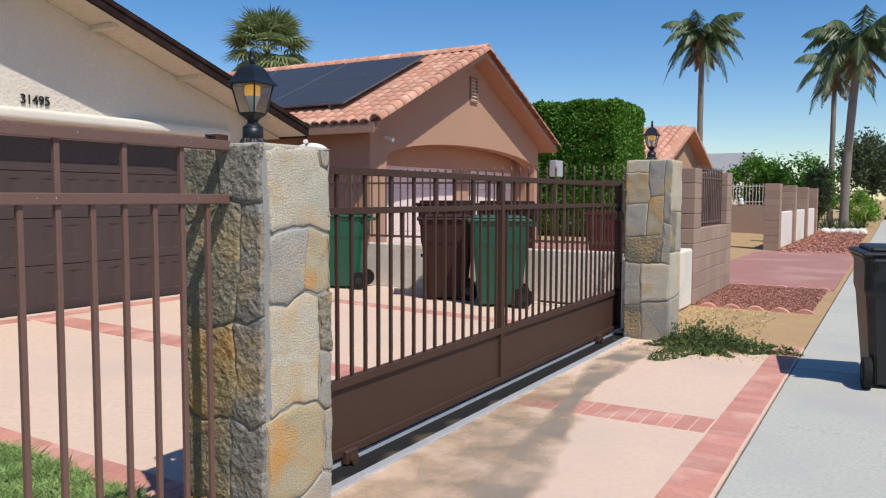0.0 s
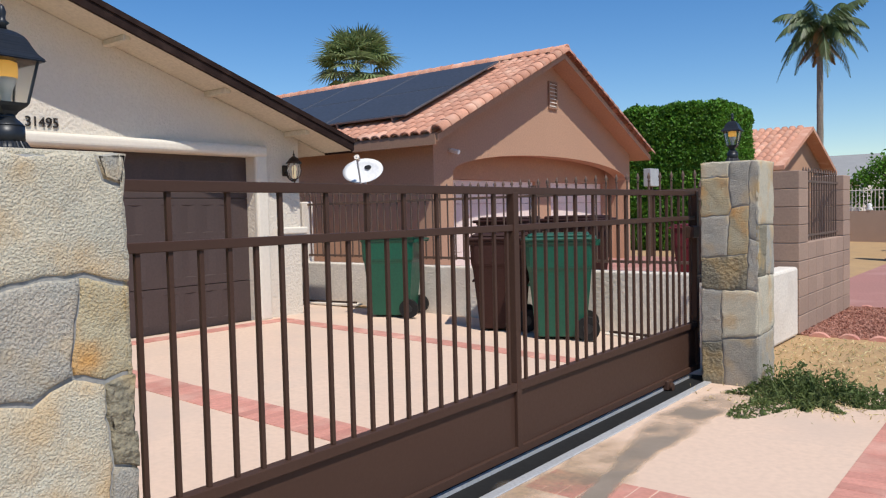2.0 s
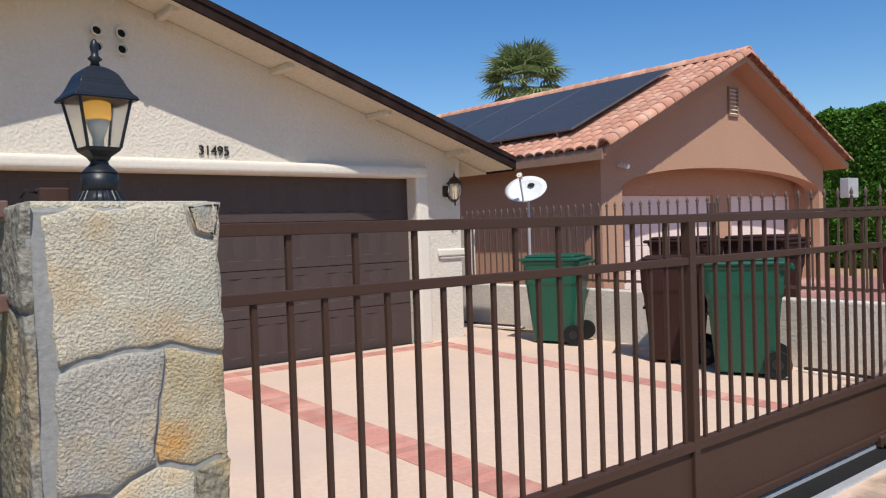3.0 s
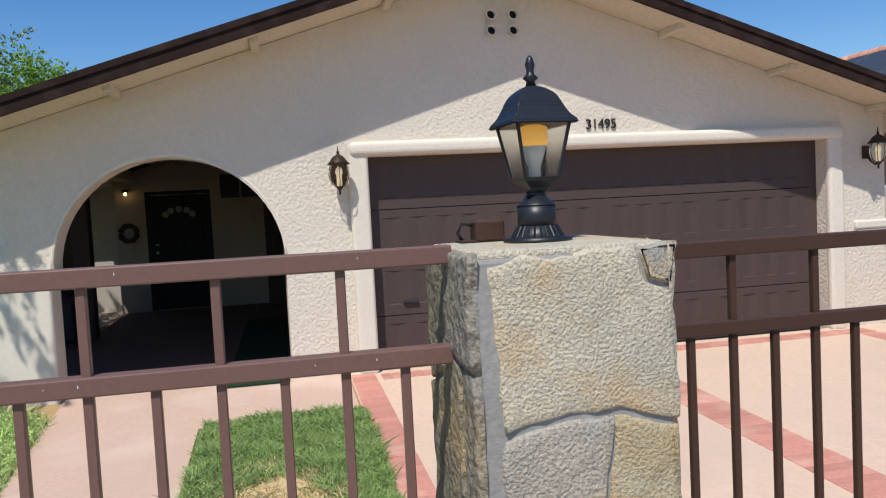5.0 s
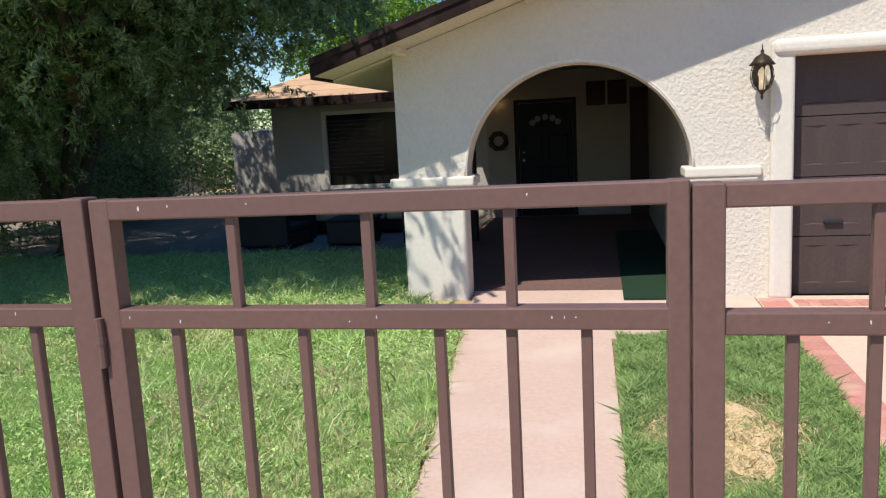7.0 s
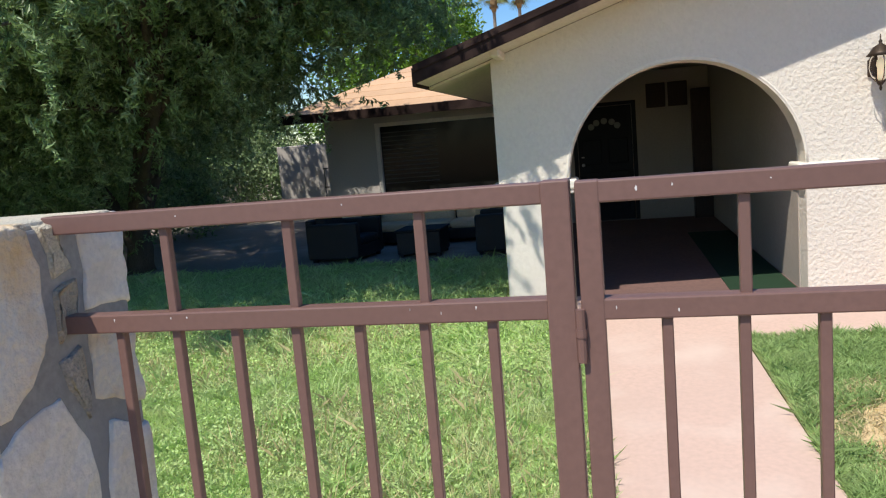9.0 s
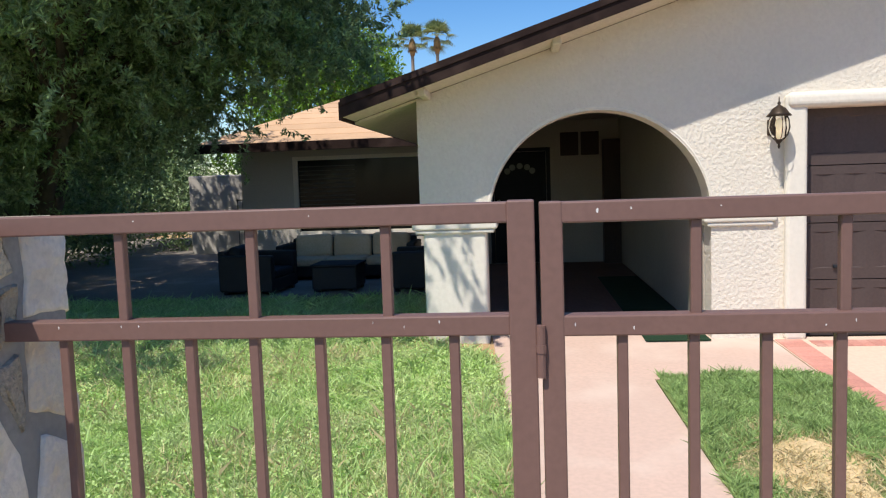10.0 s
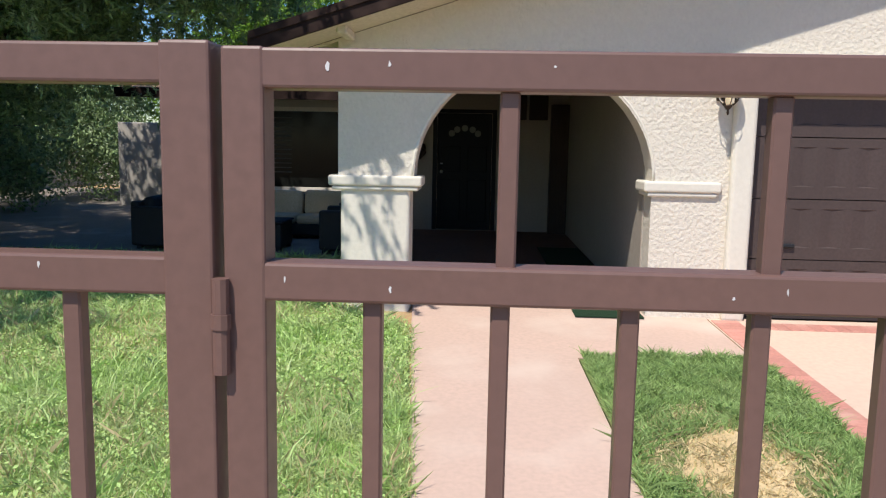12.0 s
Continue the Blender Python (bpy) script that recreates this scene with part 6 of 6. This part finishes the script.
tree(-11.4, -6.6, 0.14, "large dark olive tree with several trunks in the front yard", [(0.7, 0.8, 2.3, 0.17), (-0.8, 0.2, 2.4, 0.16), (0.3, -0.9, 2.3, 0.15), (1.5, 1.4, 2.2, 0.12)],
     [(-9.8, -3.2, 4.0, 1.7, 1.7, 1.3), (-9.0, -5.2, 4.1, 2.0, 1.9, 1.8), (-11.3, -3.7, 4.5, 1.6, 1.7, 1.5), (-10.5, -5.5, 5.4, 2.2, 2.2, 1.5), (-8.9, -2.6, 5.0, 1.4, 1.5, 1.2), (-12.6, -6.6, 4.2, 2.0, 1.8, 1.9),
      (-9.4, -6.6, 2.7, 1.8, 1.7, 1.7), (-11.4, -5.4, 2.9, 1.7, 1.5, 1.0), (-10.2, -4.4, 2.8, 1.4, 1.4, 0.9), (-9.8, -2.0, 3.8, 1.4, 1.1, 1.1), (-9.2, -2.1, 3.45, 0.9, 0.7, 0.5), (-7.2, -4.2, 4.0, 1.3, 1.7, 1.1), (-7.4, -2.6, 4.9, 1.1, 1.2, 0.7), (-10.8, -7.9, 2.4, 1.9, 1.7, 1.9), (-12.8, -8.4, 2.8, 1.9, 1.7, 2.1), (-8.2, -7.6, 2.4, 1.7, 1.5, 1.8), (-13.6, -9.3, 4.6, 2.0, 2.0, 1.5), (-15.2, -7.6, 4.9, 1.7, 1.7, 1.2), (-11.7, -4.4, 4.2, 1.0, 1.2, 0.9), (-11.0, -3.0, 4.5, 1.4, 1.3, 1.1), (-11.7, -2.3, 4.3, 1.1, 1.0, 0.8), (-11.2, -2.0, 3.7, 0.9, 0.8, 0.7), (-8.4, -1.9, 5.2, 1.0, 1.1, 0.7), (-7.0, -3.0, 5.2, 1.1, 1.2, 0.7), (-7.0, -4.7, 5.2, 1.1, 1.2, 0.7), (-8.4, -3.7, 5.3, 1.2, 1.5, 0.7), (-6.9, -6.2, 5.3, 1.1, 1.1, 0.7), (-6.2, -2.7, 5.3, 0.9, 0.9, 0.6), (-6.1, -4.0, 5.3, 0.9, 1.0, 0.6), (-6.1, -5.5, 5.3, 0.9, 1.0, 0.6), (-6.2, -2.3, 5.6, 0.8, 0.7, 0.5), (-5.9, -3.4, 5.6, 0.8, 0.8, 0.5), (-5.9, -4.7, 5.6, 0.8, 0.9, 0.5), (-5.4, -2.7, 5.7, 0.6, 0.8, 0.4), (-5.4, -4.1, 5.7, 0.6, 0.8, 0.4), (-7.2, -2.3, 5.7, 0.8, 0.8, 0.5), (-11.2, -4.1, 2.7, 0.9, 0.7, 0.5)],
     OLIVE_LEAF, 620000, 0.082, 41, sag=0.35, shell=0.3, twig=0.42, stretch=3.6)
tree(-7.2, -8.4, 0.1, "olive tree with drooping branches beside the lawn", [(0.3, 0.8, 2.2, 0.14), (0.6, -0.3, 2.3, 0.13)],
     [(-7.0, -5.9, 4.1, 1.7, 1.6, 1.4), (-6.4, -7.6, 3.8, 1.8, 1.7, 1.6), (-8.3, -7.4, 3.2, 1.7, 1.7, 1.5), (-7.4, -6.6, 5.2, 1.8, 1.8, 1.2), (-5.6, -6.2, 4.4, 1.1, 1.1, 0.9), (-7.6, -3.2, 5.4, 1.4, 1.5, 0.7), (-6.2, -1.42, 4.2, 0.8, 0.6, 0.4), (-6.5, -4.6, 6.2, 1.4, 1.4, 0.6), (-6.7, -2.5, 6.1, 1.3, 1.3, 0.55), (-8.0, -3.6, 6.4, 1.5, 1.8, 0.6), (-5.7, -3.35, 2.75, 0.5, 0.55, 0.75), (-6.0, -4.1, 3.1, 0.7, 0.7, 0.9)], OLIVE_LEAF, 165000, 0.082, 47, sag=0.35, shell=0.3, twig=0.42, stretch=3.6)
tree(-24.5, -5.5, 0.1, "bright green leafy tree behind the house", [(0.2, 0.3, 3.0, 0.22)], [(-24.5, -5.2, 5.2, 2.2, 1.9, 1.5), (-23.5, -6.8, 4.6, 1.8, 1.8, 1.4), (-25.5, -4.4, 4.9, 1.5, 1.2, 1.3)], BRIGHT_LEAF, 14000, 0.16, 51)
tree(-21.5, -6.6, 0.1, "yellow-green shrub seen beyond the garden wall", [(0.1, 0.1, 1.2, 0.08)], [(-21.5, -6.6, 2.3, 1.2, 1.3, 0.9)], BRIGHT_LEAF, 5000, 0.12, 53)
tree(-15.5, -9.6, 0.1, "dense dark shrub along the boundary", [(0.1, 0.1, 1.2, 0.1)], [(-15.5, -9.4, 2.0, 1.8, 1.2, 1.9), (-16.2, -8.2, 1.8, 1.0, 0.9, 1.6), (-14.2, -8.3, 1.5, 1.2, 0.8, 1.4), (-21.5, -9.5, 2.2, 2.0, 1.8, 2.0), (-11.2, -9.4, 1.3, 1.4, 0.8, 1.2), (-12.5, -10.4, 1.8, 2.2, 1.0, 1.8), (-18.5, -10.0, 2.2, 1.8, 1.2, 2.1), (-9.5, -10.6, 1.8, 2.2, 0.9, 1.8), (-17.5, -8.9, 1.1, 1.3, 0.9, 1.1), (-19.8, -8.3, 1.4, 1.4, 1.0, 1.4), (-14.5, -9.9, 2.6, 1.6, 1.0, 1.6)], OLIVE_LEAF, 80000, 0.11, 55, shell=0.3)

# clipped hedge behind the tan house
hedge = thing("hedge", -9.35, 25.5, 0.1, "tall clipped bright green hedge behind the tan house", "hedge")
rngh = np.random.default_rng(61)
P = rngh.uniform(-1, 1, (110000, 3))
ax = rngh.integers(0, 3, len(P))
P[np.arange(len(P)), ax] = np.sign(P[np.arange(len(P)), ax]) * rngh.uniform(0.86, 1.02, len(P))
P = np.sign(P) * np.abs(P) ** 1.0
r8 = (np.abs(P) ** 14).sum(1) ** (1 / 14)
P = P / np.maximum(r8, 0.9)[:, None]
P += 0.018 * np.sin(P[:, ::-1] * 7.0) + 0.014 * np.sin(P[:, [1, 2, 0]] * 17.0) + rngh.normal(0, 0.018, P.shape)
part("core", boxed(-1.5, 1.36, -1.28, 1.28, 0.0, 4.1, bevel=0.2, seg=3), HEDGE_LEAF, hedge, "dark inner twigs")
hl = flakes("foliage", HEDGE_LEAF, P * np.array([1.62, 1.5, 2.14]) + np.array([-0.08, 0, 2.22]), 0.105, 1.6, 62)
hl.parent = hedge


def frond(bm, base, yaw, rise, length, droop, leaf, seed, fan=False):
    """One palm frond: a curved rib with leaflets, or a fan of blades."""
    rng = random.Random(seed)
    d = Vector((math.cos(yaw), math.sin(yaw), 0))
    side = Vector((-d.y, d.x, 0))
    def at(t):
        return base + d * (length * t * (1 - 0.18 * t * abs(droop))) + Vector((0, 0, length * (rise * t - droop * t * t)))
    if fan:
        el = math.atan(rise * 2.2)
        out = d * math.cos(el) + Vector((0, 0, math.sin(el)))
        tip = base + out * length * 0.5
        f = (out - Vector((0, 0, 0.25))).normalized()
        w = f.cross(side).normalized()
        pb = [bm.verts.new(p) for p in (base - side * 0.015, base + side * 0.015, tip + side * 0.01, tip - side * 0.01)]
        bm.faces.new(pb)
        for k in range(19):
            a = radians(-95 + 190 * k / 18)
            q = f * math.cos(a) + side * math.sin(a)
            e1 = tip + q * leaf * rng.uniform(0.85, 1.1) - Vector((0, 0, 0.18 * leaf * abs(math.sin(a)) + 0.12 * leaf))
            n = q.cross(w) * 0.045 * leaf
            v = [bm.verts.new(p) for p in (tip, tip + q * leaf * 0.5 + n, e1, tip + q * leaf * 0.5 - n)]
            bm.faces.new(v)
        return
    N = 34
    for k in range(N):
        t0, t1 = k / N, (k + 1) / N
        a, b = at(t0), at(t1)
        v = [bm.verts.new(p) for p in (a - side * 0.02, a + side * 0.02, b + side * 0.015, b - side * 0.015)]
        bm.faces.new(v)
        if k < 3:
            continue
        L = leaf * math.sin(math.pi * (0.12 + 0.85 * t0)) * rng.uniform(0.85, 1.15)
        for s in (-1, 1):
            q = (side * s * 0.62 + (b - a).normalized() * 0.5 + Vector((0, 0, -0.85 + rng.uniform(-0.25, 0.25)))).normalized()
            w = (b - a).normalized() * 0.035
            v = [bm.verts.new(p) for p in (a - w, a + w, a + q * L * 0.6 + w, a + q * L, a + q * L * 0.6 - w)]
            bm.faces.new(v)


def palm(x, y, z0, height, r, span, label, fan=False, nf=20, seed=1, lean=0.0, skirt=True):
    rng = random.Random(seed)
    e = thing("palm_tree", x, y, z0, label, "palm tree", "palms")
    bm = bmesh.new()
    K = 14
    polytube(bm, [(lean * (k / K) ** 2, 0, height * k / K) for k in range(K + 1)], [r * (1.25 if k == 0 else 1.05 if k % 2 else 0.97) * (1 - 0.2 * k / K) for k in range(K + 1)], 12)
    part("trunk", bm, PALM_BARK, e)
    top = Vector((lean, 0, height))
    for k in range(nf):
        bm = bmesh.new()
        u = k / nf
        frond(bm, top + Vector((0, 0, rng.uniform(-0.1, 0.15))), k * 2.4 + rng.uniform(-0.2, 0.2), 1.35 - (1.55 if fan else 1.25) * u + rng.uniform(-0.1, 0.1), span * rng.uniform(0.85, 1.1), (0.2 if fan else 0.86) + 0.3 * u, span * (0.55 if fan else 0.29), seed * 100 + k, fan)
        part("frond", bm, FAN_LEAF if fan else PALM_LEAF, e)
    if skirt:
        bm = bmesh.new()
        polytube(bm, [top + Vector((0, 0, zz)) for zz in (-1.1, -0.6, -0.1, 0.25)], [r * 1.0, r * 1.9, r * 1.7, r * 0.6], 9)
        part("dead_frond_base", bm, DRY_FROND, e, "brown dried frond bases")
        for k in range(6):
            bm = bmesh.new()
            frond(bm, top + Vector((0, 0, -0.3)), k * 1.05, -0.6, span * 0.45, 0.5, span * 0.2, seed * 50 + k, fan)
            part("dead_frond", bm, DRY_FROND, e)
    return e


palm(-8.75, 40.0, 0.0, 9.2, 0.16, 2.3, "tall slim queen palm down the street", nf=26, seed=3)
palm(-2.05, 35.8, 0.0, 7.6, 0.18, 2.4, "palm with a dried brown crown base beside the sidewalk", nf=26, seed=5, lean=0.35)
palm(-3.1, 44.0, 0.0, 7.9, 0.14, 2.5, "slim palm standing behind another palm", nf=16, seed=7)
palm(-24.9, 26.7, 0.0, 7.7, 0.3, 2.3, "fan palm rising behind the tiled roof", fan=True, nf=80, seed=9, skirt=False)
palm(-60.0, -7.6, 0.0, 12.2, 0.15, 1.6, "distant fan palm above the roof", fan=True, nf=26, seed=11)
palm(-60.0, -5.7, 0.0, 12.3, 0.15, 1.6, "distant fan palm above the roof", fan=True, nf=26, seed=13)

tree(-4.2, 40.0, 0.0, "dense green oleander far down the sidewalk", [(0.1, 0.1, 1.2, 0.1)], [(-4.6, 40, 2.1, 1.8, 1.5, 1.5), (-6.2, 40.5, 2.0, 1.6, 1.4, 1.5), (-3.4, 41, 1.9, 1.2, 1.2, 1.3)], HEDGE_LEAF, 9000, 0.2, 71)
tree(-3.2, 38.0, 0.0, "dark clipped shrub beside the palm", [(0.05, 0.05, 0.8, 0.07)], [(-3.2, 38, 1.6, 0.8, 1.0, 1.2)], SAGE_LEAF, 4000, 0.15, 73)
tree(-1.6, 55.0, 0.0, "distant dull green street tree", [(0.1, 0.1, 2.0, 0.15)], [(-1.9, 55, 3.6, 1.9, 2.2, 1.7), (-0.6, 58, 3.2, 1.5, 1.8, 1.6)], SAGE_LEAF, 9000, 0.25, 75)
tree(-1.6, 44.0, 0.0, "low round yellow-green shrub by the sidewalk", [(0.05, 0.05, 0.4, 0.05)], [(-1.7, 44, 0.9, 0.9, 2.0, 0.8)], BRIGHT_LEAF, 4000, 0.14, 77)
for k, (x, y) in enumerate(((-2.5, 35.2), (-1.55, 35.4), (-2.1, 34.9), (-2.7, 36.2))):
    ag = thing("agave", x, y, 0.0, "spiky grey-green agave among boulders", "plant", "agaves under the palm")
    for j in range(16):
        bm = bmesh.new()
        a, up = j * 2.4, 0.35 + 0.6 * (j / 16)
        tip = Vector((math.cos(a) * (1 - up * 0.5), math.sin(a) * (1 - up * 0.5), up)) * 0.75
        s = Vector((-math.sin(a), math.cos(a), 0)) * 0.05
        v = [bm.verts.new(p) for p in (-s * 0.7, s * 0.7, tip * 0.5 + s, tip, tip * 0.5 - s)]
        bm.faces.new(v)
        part("leaf", bm, SAGE_LEAF, ag)
for k in range(6):
    bm = bmesh.new()
    bmesh.ops.create_icosphere(bm, subdivisions=2, radius=0.2)
    for v in bm.verts:
        v.co *= 1 + 0.25 * noise.noise(v.co * 6 + Vector((k, 0, 0)))
        v.co.z *= 0.7
    ob = tagged(mesh_object("boulder", bm, WHITE_WALL), "pale rounded boulder in the gravel bed", "boulder", "boulders under the palm")
    ob.location = (-2.6 + 0.25 * k, 34.6 + 0.1 * (k % 2), 0.10)

# ---- grass and weeds ----
rngl = np.random.default_rng(81)


def lawn_points(n, x0, x1, y0, y1, keep):
    p = np.column_stack([rngl.uniform(x0, x1, n), rngl.uniform(y0, y1, n)])
    return p[keep(p)]


def wave(p, f, o=0.0):
    return np.sin(p[:, 0] * f + o) * np.sin(p[:, 1] * f * 1.13 + 2 * o) + 0.6 * np.sin(p[:, 0] * f * 2.3 + p[:, 1] * f * 1.7 + o)


lz = lambda x: ground_z(x) + 0.008
edge_y = lambda x: np.interp(-x, [2.4, 4.6, 7.5, 8.1, 10.9], [0.50, 0.42, 0.15, -0.5, -0.62])
near = lawn_points(190000, -6.2, -2.42, -6.5, 0.5, lambda p: p[:, 1] < edge_y(p[:, 0]) + 0.02 * np.sin(p[:, 0] * 30))
far = lawn_points(70000, -10.9, -6.2, -9.5, 0.3, lambda p: p[:, 1] < edge_y(p[:, 0]) + 0.02 * np.sin(p[:, 0] * 30))
tagged(blades("grass", GRASS, near, lz, 0.058, 0.006, 82, 0.85), "bright weedy green grass blades of the lawn", "grass", kind="stuff")
tagged(blades("grass", GRASS, far, lz, 0.070, 0.012, 83, 1.15), "green grass blades of the farther lawn", "grass", kind="stuff")
leafy = lawn_points(110000, -9.5, -2.45, -7, 0.48, lambda p: (p[:, 1] < edge_y(p[:, 0])) & (wave(p, 1.7, 0.5) + rngl.normal(0, 0.5, len(p)) > -0.1))
tagged(flakes("clover", PALE_WEED, np.column_stack([leafy, lz(leafy[:, 0]) + rngl.uniform(0.02, 0.08, len(leafy))]), 0.024, 1.7, 89), "small broad weed leaves in the lawn", "weeds", kind="stuff")
tall = lawn_points(42000, -10.8, -2.5, -8, 0.45, lambda p: (p[:, 1] < edge_y(p[:, 0])) & (wave(p, 2.9) + rngl.normal(0, 0.4, len(p)) > 0.35))
tagged(blades("grass_tufts", GRASS, tall, lz, 0.13, 0.009, 84, 0.5), "taller tufts of grass and weeds", "grass", kind="stuff")
edge = lawn_points(12000, -8.4, -2.5, -1.0, 0.6, lambda p: np.abs(p[:, 1] - edge_y(p[:, 0]) + 0.06) < 0.10)
tagged(blades("grass_edge", GRASS, edge, lz, 0.065, 0.009, 85, 0.7), "uneven grass along the walkway edge", "grass", kind="stuff")
seeds = lawn_points(26000, -8.0, -2.5, -6, 0.4, lambda p: (p[:, 1] < edge_y(p[:, 0])) & (wave(p, 1.3, 1.0) > 0.0))
tagged(blades("grass_pale", GRASS_DRY, seeds, lz, 0.10, 0.006, 86, 0.5), "pale seeding grass stalks", "grass", kind="stuff")
dry = lambda p: ((p[:, 0] + 5.15) / 0.66) ** 2 + ((p[:, 1] - 1.93) / 0.42) ** 2 + 0.40 * wave(p, 5.0)
small = lawn_points(80000, -6.92, -2.42, 1.42, 2.64, lambda p: dry(p) > rngl.uniform(0.5, 1.3, len(p)))
tagged(blades("grass", LAWN_GREEN, small, lz, 0.055, 0.007, 87, 0.7), "short green grass of the small lawn", "grass", kind="stuff")
smalld = lawn_points(9000, -6.2, -4.2, 1.45, 2.6, lambda p: dry(p) < rngl.uniform(0.7, 1.4, len(p)))
tagged(blades("grass_dry", GRASS_DRY, smalld, lz, 0.035, 0.008, 88, 0.9), "dry straw-coloured grass patch", "grass", kind="stuff")
bm = bmesh.new()
bm.faces.new([bm.verts.new((-5.15 + (0.44 + 0.10 * math.sin(3 * a)) * math.cos(a), 1.93 + (0.26 + 0.06 * math.sin(4 * a)) * math.sin(a), lawn_top(-5.15 + 0.50 * math.cos(a)) + 0.006)) for a in np.linspace(0, math.tau, 24, endpoint=False)])
tagged(mesh_object("straw_patch", bm, STRAW), "bare dry patch in the small lawn", "soil", kind="structure")

weed = thing("weed_clump", -1.75, 7.75, 0.0, "sprawling green weeds at the foot of the stone pillar", "weeds")
n = 9000
a = rngl.uniform(0, math.tau, n)
rr = np.sqrt(rngl.uniform(0, 1, n))
reach = 0.55 + 0.28 * np.sin(3 * a + 0.6) + 0.22 * np.sin(7 * a + 2.0) + 0.15 * np.sin(13 * a)
wp = np.column_stack([rr * np.cos(a) * 0.85 * reach, rr * np.sin(a) * 0.75 * reach, rngl.uniform(0.01, 1, n) ** 1.5 * 0.26 * (1.08 - rr ** 2) * (0.55 + 0.45 * np.sin(9 * a + 7 * rr))])
wp[:, 2] = np.abs(wp[:, 2]) + 0.006
ob = flakes("leaves", WEED, wp, 0.045, 3.0, 91)
ob.parent = weed
tagged(ob, kind="stuff")
dp = np.column_stack([rngl.normal(0.05, 0.28, 600), rngl.normal(-0.12, 0.2, 600), rngl.uniform(0.008, 0.022, 600)])
ob = flakes("dry_litter", GRASS_DRY, dp, 0.04, 5.0, 92)
ob.parent = weed
tagged(ob, kind="stuff")
dl = np.column_stack([rngl.uniform(-2.45, -1.4, 700), rngl.uniform(8.4, 10.5, 700), rngl.uniform(0.004, 0.02, 700)])
tagged(flakes("dry_litter", GRASS_DRY, dl, 0.05, 4.0, 93), "dry leaf litter on the bare soil", "litter", kind="stuff")
